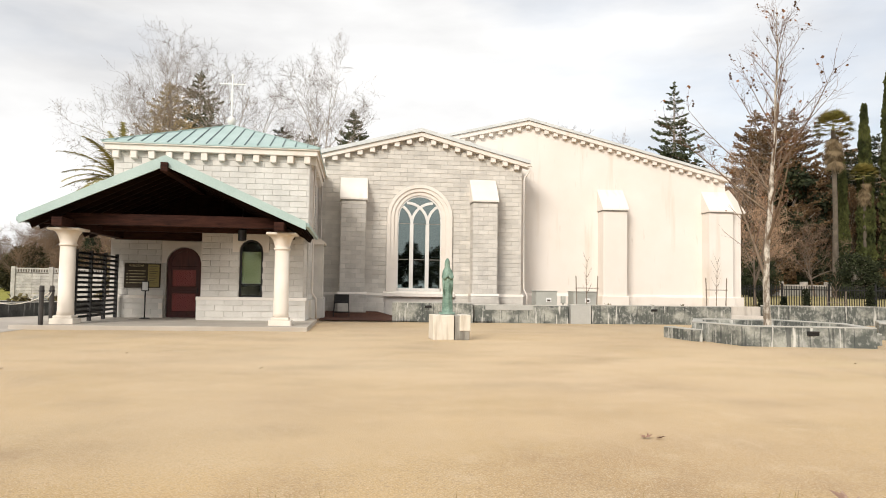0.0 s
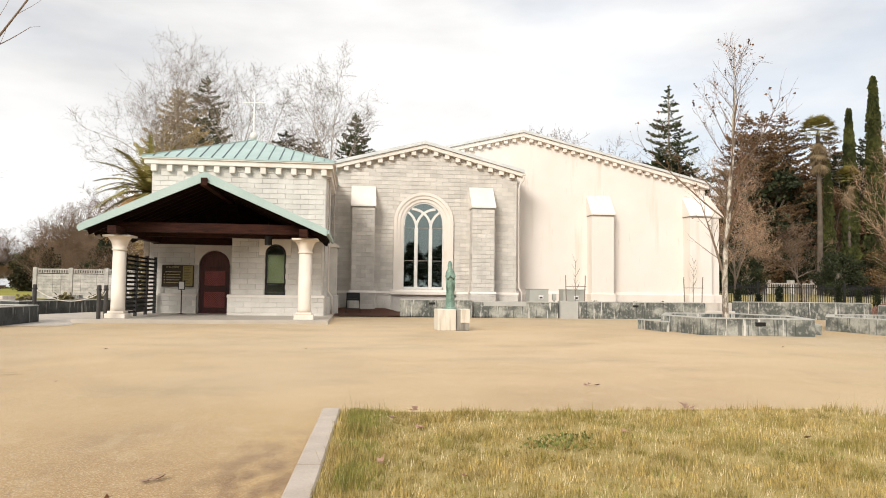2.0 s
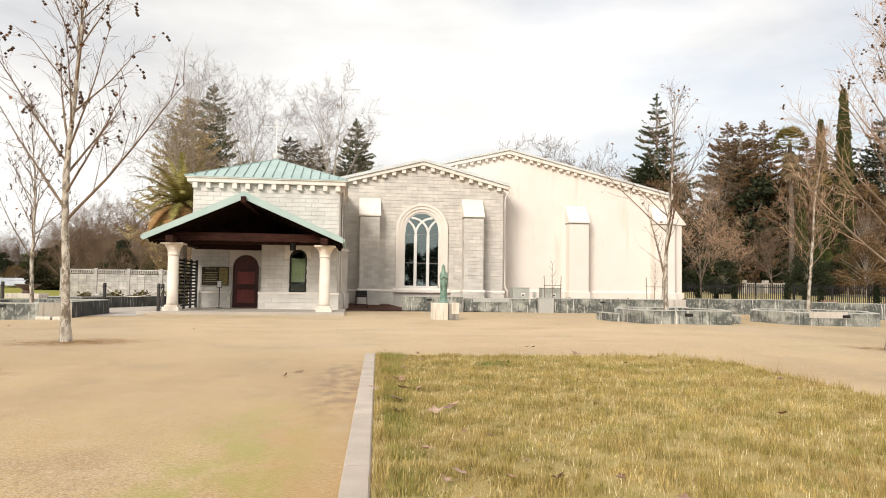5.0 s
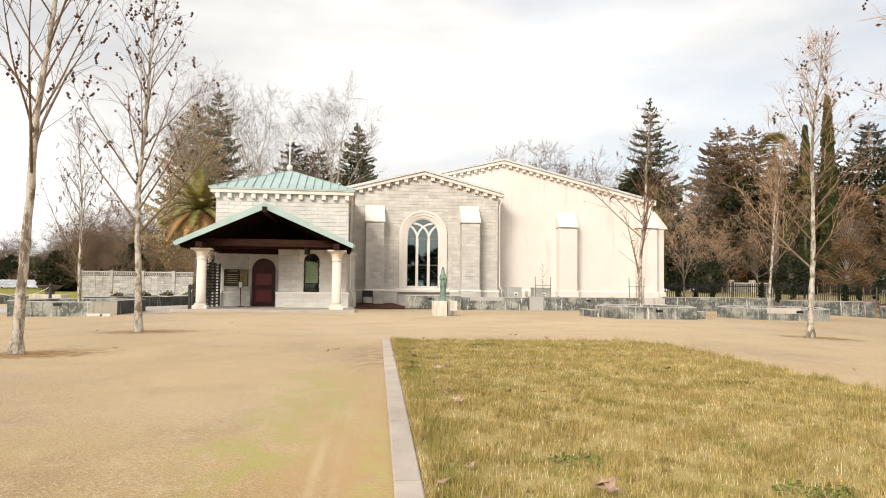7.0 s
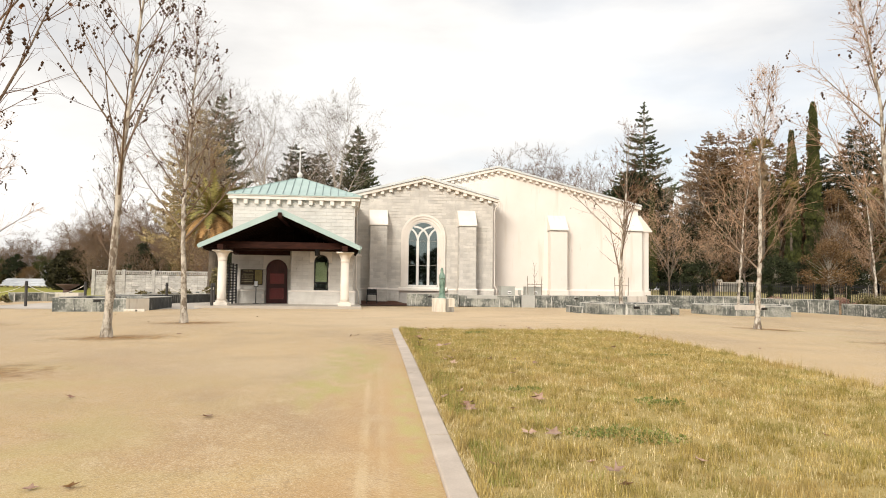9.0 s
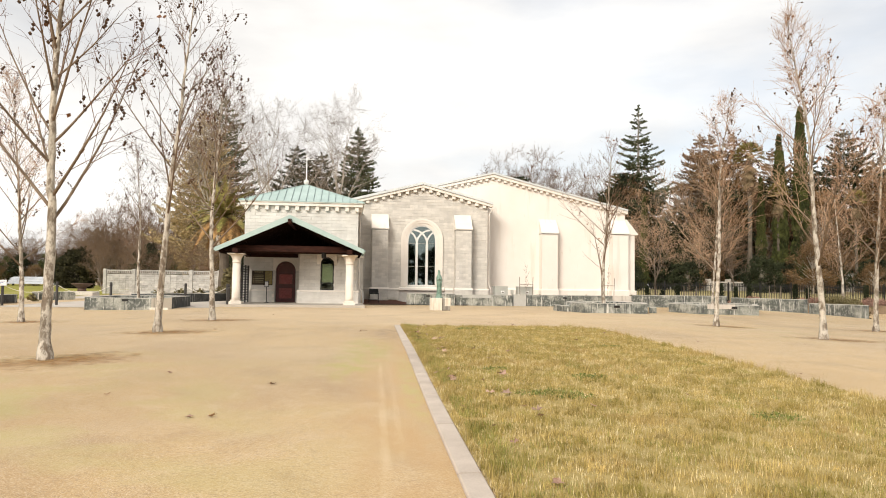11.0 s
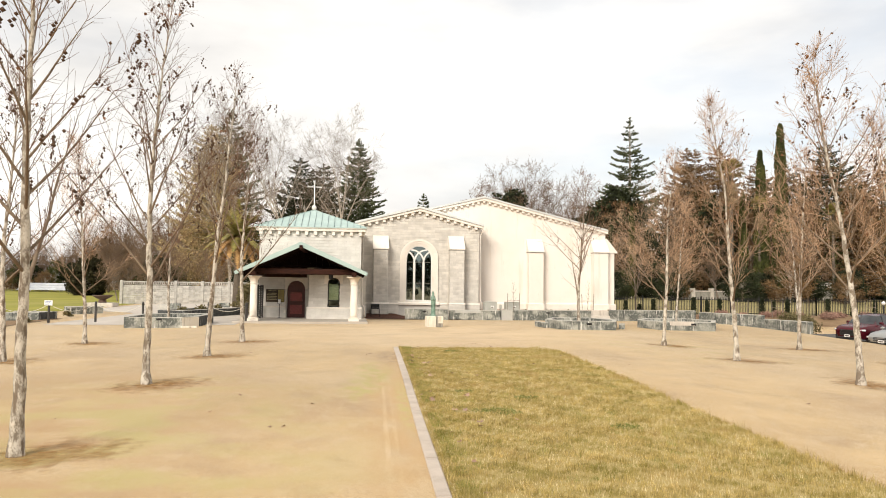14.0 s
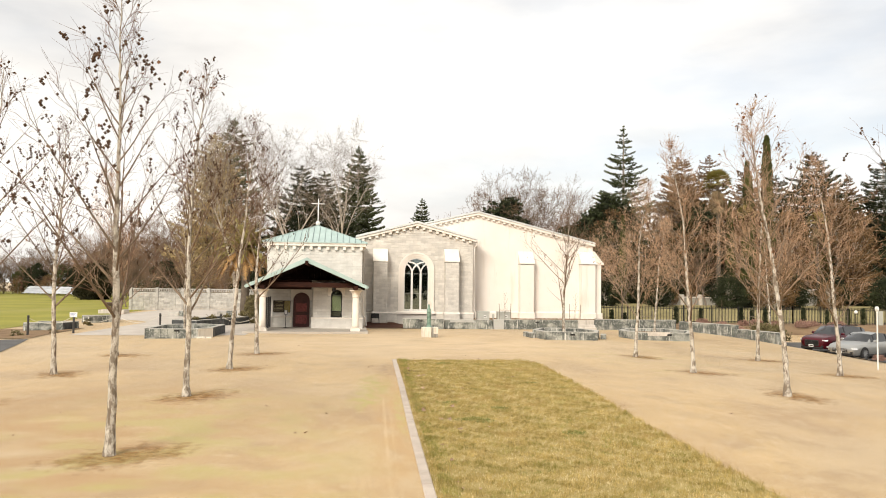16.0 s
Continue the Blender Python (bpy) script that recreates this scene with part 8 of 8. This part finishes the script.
# ---- parked cars ----
def car(name, label, paint, L, W, H, suv):
    """A parked car along -x (nose) to +x, lofted from cross-sections, base at the ground."""
    t = thing(name, label, "car", (0, 0, 0))
    w = W / 2
    cl = 0.26 if suv else 0.19
    # along the length: x share, sill, waist, belt, roof height or None, half width, roof half width
    if suv:
        st = [(0.000, 0.42, 0.62, 0.80, None, 0.72), (0.020, 0.30, 0.66, 0.92, None, 0.86), (0.07, cl, 0.70, 0.99, None, 0.95), (0.15, cl, 0.74, 1.05, None, 0.99), (0.24, cl, 0.76, 1.10, None, 1.0),
              (0.275, cl, 0.77, 1.12, 1.14, 1.0), (0.33, cl, 0.78, 1.12, 1.38, 1.0), (0.40, cl, 0.78, 1.12, 1.62, 1.0), (0.47, cl, 0.78, 1.13, 1.69, 1.0), (0.60, cl, 0.78, 1.14, 1.70, 1.0), (0.74, cl, 0.78, 1.16, 1.68, 1.0),
              (0.87, cl, 0.78, 1.18, 1.62, 0.99), (0.94, cl, 0.76, 1.18, 1.48, 0.97), (0.975, 0.30, 0.74, 1.14, 1.18, 0.95), (0.99, 0.34, 0.70, 0.95, None, 0.92), (1.0, 0.42, 0.64, 0.82, None, 0.84)]
    else:
        st = [(0.000, 0.36, 0.50, 0.62, None, 0.70), (0.020, 0.24, 0.53, 0.71, None, 0.85), (0.07, cl, 0.58, 0.80, None, 0.94), (0.15, cl, 0.62, 0.87, None, 0.98), (0.25, cl, 0.64, 0.93, None, 1.0),
              (0.29, cl, 0.65, 0.95, 0.97, 1.0), (0.35, cl, 0.66, 0.95, 1.19, 1.0), (0.42, cl, 0.66, 0.96, 1.41, 1.0), (0.49, cl, 0.66, 0.97, 1.49, 1.0), (0.58, cl, 0.66, 0.97, 1.50, 1.0), (0.68, cl, 0.66, 0.98, 1.45, 1.0),
              (0.76, cl, 0.66, 1.00, 1.32, 0.99), (0.84, cl, 0.66, 1.02, 1.10, 0.98), (0.90, cl, 0.65, 1.02, None, 0.97), (0.97, 0.26, 0.62, 0.98, None, 0.93), (1.0, 0.40, 0.60, 0.84, None, 0.84)]
    body, gl = bmesh.new(), bmesh.new()
    rings, tops = [], []
    for u, zs, zw, zb, zr, k in st:
        x, hw = -L / 2 + L * u, w * k
        half = [(0.0, zs), (hw * 0.86, zs), (hw * 0.965, zs + 0.07), (hw, zw), (hw * 0.985, (zw + zb) / 2 + 0.02), (hw * 0.93, zb - 0.015), (hw * 0.86, zb)]
        if zr is None:
            half += [(hw * 0.55, zb + 0.02), (0.0, zb + 0.03)]
        else:
            f = min(1.0, (zr - zb) / (H - zb))
            half += [(hw * (0.84 - 0.15 * f), zb + (zr - zb) * 0.93), (0.0, zr + 0.015)]
        rings.append([Vector((x, y, z)) for y, z in half] + [Vector((x, -y, z)) for y, z in half[-2:0:-1]])
        tops.append(zr)
    n = len(rings[0])
    bv = [[body.verts.new(c) for c in r] for r in rings]
    gv_ = [[gl.verts.new(c) for c in r] for r in rings]
    m = len(st)
    screen_i = [i for i in range(m) if tops[i] is not None]
    a0, a1 = screen_i[0], screen_i[-1]
    roof0, roof1 = a0 + 2, a1 - 2
    for i in range(m - 1):
        for j in range(n):
            k = (j + 1) % n
            side = (j in (6, n - 7))
            top = (j in (7, n - 8))
            cab = a0 <= i < a1
            glassy = cab and ((side and a0 < i < a1 - 1) or (top and not roof0 <= i < roof1))
            (gl if glassy else body).faces.new([(gv_ if glassy else bv)[q][r] for q, r in ((i, j), (i, k), (i + 1, k), (i + 1, j))])
    body.faces.new(bv[0][::-1])
    body.faces.new(bv[-1])
    for b_ in (body, gl):
        bmesh.ops.delete(b_, geom=[v for v in b_.verts if not v.link_faces], context="VERTS")
        bmesh.ops.recalc_face_normals(b_, faces=b_.faces)
    part("body", body, paint, t, smooth=True)
    part("cabin_glass", gl, M["car_glass"], t, "dark tinted cabin glass", smooth=True)
    xn = -L / 2
    hood = st[1][3]
    for s in (-1, 1):
        for i in ((a0 + a1) // 2 - 1, (a0 + a1) // 2 + 2):
            p0, p1 = rings[i][6], rings[i][7]
            part("pillar", bar(bmesh.new(), (p0.x, s * (p0.y + .006), p0.z), (p1.x, s * (p1.y + .006), p1.z), 0.07, 0.03), M["frame_dark"], t)
        mx = rings[a0 + 1][0].x
        part("mirror", box(bmesh.new(), -.08, .08, -.11, .11, -.07, .07, .03, Matrix.Translation((mx + .12, s * (w + .07), st[a0][3] + .08))), paint, t, smooth=True)
        for hx in (0.02, 0.95):
            part("door_handle", abox(hx, hx + .17, s * w - .012, s * w + .016, st[a0][3] - .17, st[a0][3] - .14), M["rim"], t)
        hl = box(bmesh.new(), -.17, .17, -.07, .07, -.05, .05, .025, Matrix.Translation((xn + .17, s * (w * 0.84), hood - .12)) @ Matrix.Rotation(s * 1.05, 4, "Z"))
        part("headlight", hl, M["lamp_lens"], t, "clear headlight", smooth=True)
        part("fog_lamp", abox(xn - .005, xn + .07, s * w * .74 - .07, s * w * .74 + .07, cl + .16, cl + .24, .01), M["frame_dark"], t)
        part("sill_trim", abox(xn + 1.35, -xn - 1.4, s * w * .97 - .03, s * w * .97 + .02, cl - .02, cl + .10, .01), M["tyre"], t)
        for wx in (xn + L * 0.19, xn + L * 0.79):
            r = .36 if suv else .33
            arch = bmesh.new()
            bmesh.ops.create_circle(arch, cap_ends=True, radius=r * 1.16, segments=24, matrix=Matrix.Translation((wx, s * (w + .004), r)) @ Matrix.Rotation(math.pi / 2, 4, "X"))
            part("wheel_arch", arch, M["frame_dark"], t)
            thing_wheel(t, wx, s * (w - .06), r, s)
    part("grille", abox(xn - .02, xn + .08, -w * .52, w * .52, cl + .18, hood - .10, .03), M["frame_dark"], t, "dark grille")
    for i in range(3):
        part("grille_bar", abox(xn - .035, xn + .0, -w * .5, w * .5, hood - .17 - i * .075, hood - .145 - i * .075), M["frame_dark"] if suv else M["rim"], t)
    part("bumper", abox(xn - .05, xn + .14, -w * .78, w * .78, cl + .0, cl + .15, .03), M["frame_dark"], t)
    part("number_plate", abox(xn - .07, xn - .045, -.16, .16, cl + .13, cl + .27), M["white_paint"], t)
    part("plate_bar", abox(xn - .076, xn - .069, -.12, .12, cl + .17, cl + .23), M["dark_text"], t)
    if suv:
        for s in (-1, 1):
            part("roof_rail", bar(bmesh.new(), (-0.35, s * w * .62, H + .04), (1.55, s * w * .60, H - .01), .035, .035), M["frame_dark"], t)
    return t


def thing_wheel(parent, x, y, r, s):
    def disc(r0, r1, y0, y1, n=24):
        bm = bmesh.new()
        rs = []
        for rad, yy in ((r1, y0), (r0, y0), (r0, y1), (r1, y1)):
            rs.append([bm.verts.new((x + rad * math.cos(6.2832 * i / n), yy, r0 + rad * math.sin(6.2832 * i / n))) for i in range(n)])
        for a, b in zip(rs, rs[1:]):
            for i in range(n):
                bm.faces.new((a[i], a[(i + 1) % n], b[(i + 1) % n], b[i]))
        bmesh.ops.recalc_face_normals(bm, faces=bm.faces)
        return bm
    ty = part("tyre", disc(r, r * .66, y - s * .11, y + s * .11), M["tyre"], parent)
    hub = bmesh.new()
    for i in range(10):
        a = 6.2832 * i / 10
        bar(hub, (x, y + s * .09, r), (x + r * .66 * math.cos(a), y + s * .09, r + r * .66 * math.sin(a)), .045, .03, up=(0, 1, 0))
    part("rim", hub, M["rim"], ty)
    dk = bmesh.new()
    bmesh.ops.create_circle(dk, cap_ends=True, radius=r * .67, segments=20, matrix=Matrix.Translation((x, y + s * .04, r)) @ Matrix.Rotation(math.pi / 2, 4, "X"))
    part("wheel_well", dk, M["frame_dark"], ty)
    return ty


suv = car("suv", "dark red sport utility vehicle parked nose-in", M["car_red"], 4.6, 1.86, 1.70, True)
first(suv, 30.5, 23.1, 0.36, 1.0, -0.67)
sedan = car("sedan", "silver-grey saloon car parked nose-in", M["car_silver"], 4.8, 1.84, 1.50, False)
first(sedan, 29.8, 19.4, 0.36, 1.0, -0.67)

# ---- grass blades, fallen leaves ----
gr = np.random.default_rng(4)
N = 760000
y = gr.uniform(-19.0, 10.83, N)
xa = 1.352 + 0.0357 * (y - 10.6) + 0.10
xb = 7.35 + 0.058 * (y - 11.0) - np.where(y > 9.1, 0.9 * ((np.maximum(y, 9.1) - 9.1) / 1.9) ** 2, 0)
x = xa + (xb - xa + 0.06 * gr.normal(size=N)) * gr.uniform(0, 1, N)
clump = np.zeros(N)
for k in range(14):
    fa, fb, fc = gr.normal(0, 4.0 + 2.0 * k), gr.normal(0, 4.0 + 2.0 * k), gr.uniform(0, 6.28)
    clump += np.sin(fa * x + fb * y + fc)
clump = np.clip(clump / 4.5 + 0.5, 0, 1.3)
hgt = gr.uniform(0.012, 0.050, N) * (1 + 0.9 * (gr.uniform(0, 1, N) < 0.05)) * (0.35 + 1.2 * clump)
edge = (x - xa < 0.30 * gr.uniform(0.2, 1, N)) | (xb - x < 0.14) | (10.89 - y < 0.14)
hgt = np.where(edge, hgt * np.where(10.89 - y < 0.14, 1.1, 1.7), hgt)
ang, lean = gr.uniform(0, 6.283, N), gr.uniform(0.05, 0.65, N)
gz = -0.11 * np.clip((4 - y) / 9, 0, 1) ** 2 * (3 - 2 * np.clip((4 - y) / 9, 0, 1)) + 0.008
wx, wy = np.cos(ang + 1.57) * 0.0031, np.sin(ang + 1.57) * 0.0031
tx, ty = np.cos(ang) * lean * hgt, np.sin(ang) * lean * hgt
V = np.empty((N, 3, 3))
V[:, 0] = np.stack([x - wx, y - wy, gz], 1)
V[:, 1] = np.stack([x + wx, y + wy, gz], 1)
V[:, 2] = np.stack([x + tx, y + ty, gz + hgt], 1)
gm = bpy.data.meshes.new("grass")
gm.vertices.add(N * 3)
gm.vertices.foreach_set("co", V.reshape(-1))
gm.loops.add(N * 3)
gm.loops.foreach_set("vertex_index", np.arange(N * 3, dtype=np.int32))
gm.polygons.add(N)
gm.polygons.foreach_set("loop_start", np.arange(0, N * 3, 3, dtype=np.int32))
gm.update()
tagged(new("grass", finish(gm, M["grass"], False)), "short dormant grass blades, straw and olive", "grass", kind="stuff")


def blade_field(name, bx, by, bh, width, lean_by, m, label):
    """Single-blade triangles standing on the ground, as one mesh."""
    k = len(bx)
    ba, bl = gr.uniform(0, 6.283, k), gr.uniform(0.05, lean_by, k)
    bz = -0.11 * np.clip((4 - by) / 9, 0, 1) ** 2 * (3 - 2 * np.clip((4 - by) / 9, 0, 1)) + 0.008
    bv = np.empty((k, 3, 3))
    bv[:, 0] = np.stack([bx + np.sin(ba) * width, by - np.cos(ba) * width, bz], 1)
    bv[:, 1] = np.stack([bx - np.sin(ba) * width, by + np.cos(ba) * width, bz], 1)
    bv[:, 2] = np.stack([bx + np.cos(ba) * bl * bh, by + np.sin(ba) * bl * bh, bz + bh], 1)
    tagged(raw(name, bv.reshape(-1, 3), np.arange(k * 3).reshape(-1, 3).tolist(), M[m]), label, "grass", kind="stuff")


k = 52000
by = gr.uniform(-13.0, 10.76, k)
ba0 = 1.352 + 0.0357 * (by - 10.6) + 0.10
bb0 = 7.35 + 0.058 * (by - 11.0) - np.where(by > 9.1, 0.9 * ((np.maximum(by, 9.1) - 9.1) / 1.9) ** 2, 0)
bx = ba0 + (bb0 - ba0) * gr.uniform(0, 1, k)
k2 = 16000
b2 = gr.uniform(-13.0, 10.8, k2)
bx = np.concatenate([bx, 1.352 + 0.0357 * (b2 - 10.6) + 0.095 + gr.uniform(0, 0.13, k2)])
by = np.concatenate([by, b2])
blade_field("straw_blades", bx, by, np.concatenate([gr.uniform(0.03, 0.07, k), gr.uniform(0.012, 0.035, k2)]), 0.0024, 0.8, "straw", "pale dead straw blades in the lawn")
k = 46000
by = 10.80 - 23.0 * gr.uniform(0, 1, k) ** 1.4
edge_x = 1.352 + 0.0357 * (by - 10.6) + 0.19 + np.abs(gr.normal(0, 0.15, k))
wave = np.sin(by * 3.1) + np.sin(by * 7.7 + 1.0) + np.sin(by * 1.3 + 2.0)
some = gr.uniform(0, 1, k) < 0.35
ci = gr.integers(0, 260, k)
cy, cu = gr.uniform(-12.5, 10.6, 260), gr.uniform(0.06, 0.94, 260)
cxa = 1.352 + 0.0357 * (cy - 10.6)
clx = cxa + cu * (5.6 + 0.018 * (cy - 10.6)) - np.where(cy > 9.0, cu * 0.8, 0)
bx = np.where(some, clx[ci] + gr.normal(0, 0.07, k), edge_x)
by = np.where(some, np.minimum(cy[ci] + gr.normal(0, 0.09, k), 10.80), by)
fit_ = some | (wave > -0.6)
bx, by = bx[fit_], by[fit_]
blade_field("green_tufts", bx, by, gr.uniform(0.03, 0.08, len(bx)), 0.0026, 0.5, "tuft", "greener grass tufts along the kerb and in the lawn")

rnd = random.Random(9)
lv, lf = [], []


def plane_leaf(x, y, z, size):
    """A curled five-lobed dead leaf lying at a random tilt."""
    a0 = rnd.uniform(0, 6.28)
    i0 = len(lv)
    tilt = (rnd.gauss(0, 0.25), rnd.gauss(0, 0.25))
    lv.append((x, y, z + 0.006))
    for k in range(10):
        a = a0 + 0.35 + k * 5.6 / 9
        r = size * ((1.0 if k % 2 else 0.55) if k else 0.3) * rnd.uniform(0.8, 1.1)
        dx, dy = r * math.cos(a), r * math.sin(a)
        lv.append((x + dx, y + dy, z + 0.012 + max(0.0, dx * tilt[0] + dy * tilt[1] + 0.35 * r * rnd.uniform(0, 1))))
        if k:
            lf.append((i0, i0 + k, i0 + k + 1))


for px, py in ((1.64, 7.11), (1.60, 7.24), (1.79, 4.88), (1.83, 4.80), (1.95, 5.0), (2.05, 5.22), (1.47, 4.9), (1.50, 5.6), (1.62, 6.4), (2.17, 10.7), (5.01, 10.7), (1.61, -2.84), (1.30, -1.50), (1.29, -1.78), (1.35, -1.40),
               (2.10, -1.15), (2.32, 0.80), (1.81, -2.88), (1.89, -4.06), (1.72, 2.6), (1.80, 6.39), (2.12, -1.23), (5.08, 4.55), (1.56, 3.29), (1.67, 1.9), (1.31, 6.35)):
    plane_leaf(px, py, ground_z(px, py) + 0.05, rnd.uniform(0.065, 0.10))
for px, py in ((-1.16, -1.75), (-3.71, 8.63), (-1.55, -4.02), (-1.77, -4.04), (-2.75, -0.65), (-3.13, 18.2), (0.28, 8.36), (0.34, 8.42), (0.16, 7.93), (4.63, 12.83), (4.75, 12.8)):
    plane_leaf(px, py, ground_z(px, py) + 0.004, rnd.uniform(0.05, 0.08))
for _ in range(46):
    py = rnd.uniform(-16, 10.4)
    px = KERB_X(py) + 0.15 + abs(rnd.gauss(0, 0.9)) if rnd.random() < 0.7 else rnd.uniform(2, 7)
    plane_leaf(px, py, ground_z(px, py) + 0.04, rnd.uniform(0.035, 0.06))
for _ in range(26):
    px, py = rnd.uniform(-9, 12), rnd.uniform(-15, 22)
    if px < KERB_X(py) - 0.1 or px > 7.8 or py > 11:
        plane_leaf(px, py, ground_z(px, py) + 0.004, rnd.uniform(0.03, 0.055))
raw("fallen_leaves", lv, lf, M["rose_leaf"], None)
tagged(bpy.data.objects["fallen_leaves"], "curled pinkish-brown fallen leaves on lawn and sand", "leaves", kind="stuff")

WEEDS = ((3.18, 9.15, 0.20), (3.36, 9.40, 0.16), (2.20, -2.80, 0.20), (2.53, -2.79, 0.22), (2.66, -3.05, 0.18), (2.16, -0.45, 0.15), (3.41, -1.34, 0.2), (4.4, -4.5, 0.22), (5.4, 3.2, 0.14))
for wx, wy, wr in WEEDS:
    wv, wf = [], []
    for _ in range(int(900 * wr)):
        a, rad_ = rnd.uniform(0, 6.28), wr * 1.1 * rnd.random() ** 0.65
        q = Vector((wx + 1.3 * rad_ * math.cos(a), wy + rad_ * math.sin(a), ground_z(wx, wy) + 0.02 + 0.03 * rnd.random()))
        leaf_quads(wv, wf, rnd, q, rnd.uniform(0.018, 0.040), d=Vector((rnd.gauss(0, 0.8), rnd.gauss(0, 0.8), rnd.uniform(0.1, 0.8))).normalized())
    tagged(raw("weed_patch", wv, wf, M["weed"]), "patch of fresh green clover in the dormant lawn", "weeds", "weed patches", "stuff")

# ---- wall blocks, last ----
def on_tower(x, z):
    return not in_open(DOOR, x, z, 0.01) and not (-4.72 < x < -3.16 and 2.03 < z < 2.84) and not (x > RX0 and z < RTOP)


blocks(tower, TY - 0.004, TX0, TX1, 0.9, 5.98, on_tower, lambda x, z: z > 3.2, seed=2)
blocks(room_wall, RY - 0.004, RX0, RX1, 0.9, RTOP, lambda x, z: not in_open(WIN, x, z, 0.01) and not (-2.05 < x < -0.81 and 2.40 < z < 3.06), lambda x, z: True, seed=4)
side_blocks(tower, RX1 + 0.004, RY, TY, 0.8, RTOP, 1)
side_blocks(tower, TX1 + 0.004, TY, 39.5, 0.8, 5.98, 1)
side_blocks(tower, TX0 - 0.004, TY, 40.1, 0.0, 5.98, -1)


def on_mid(x, z):
    return z < m_top(x) - 0.02 and not (3.46 < x < 6.50 and z < 4.5) and not (math.hypot(x - gc, z - 4.5) < 1.50 and z >= 4.5)


blocks(mid, MY - 0.004, MX0 + 0.1, MX1, 1.06, 8.2, on_mid, lambda x, z: 2.6 < x and z > 2.0, seed=3, tone="block_grey")
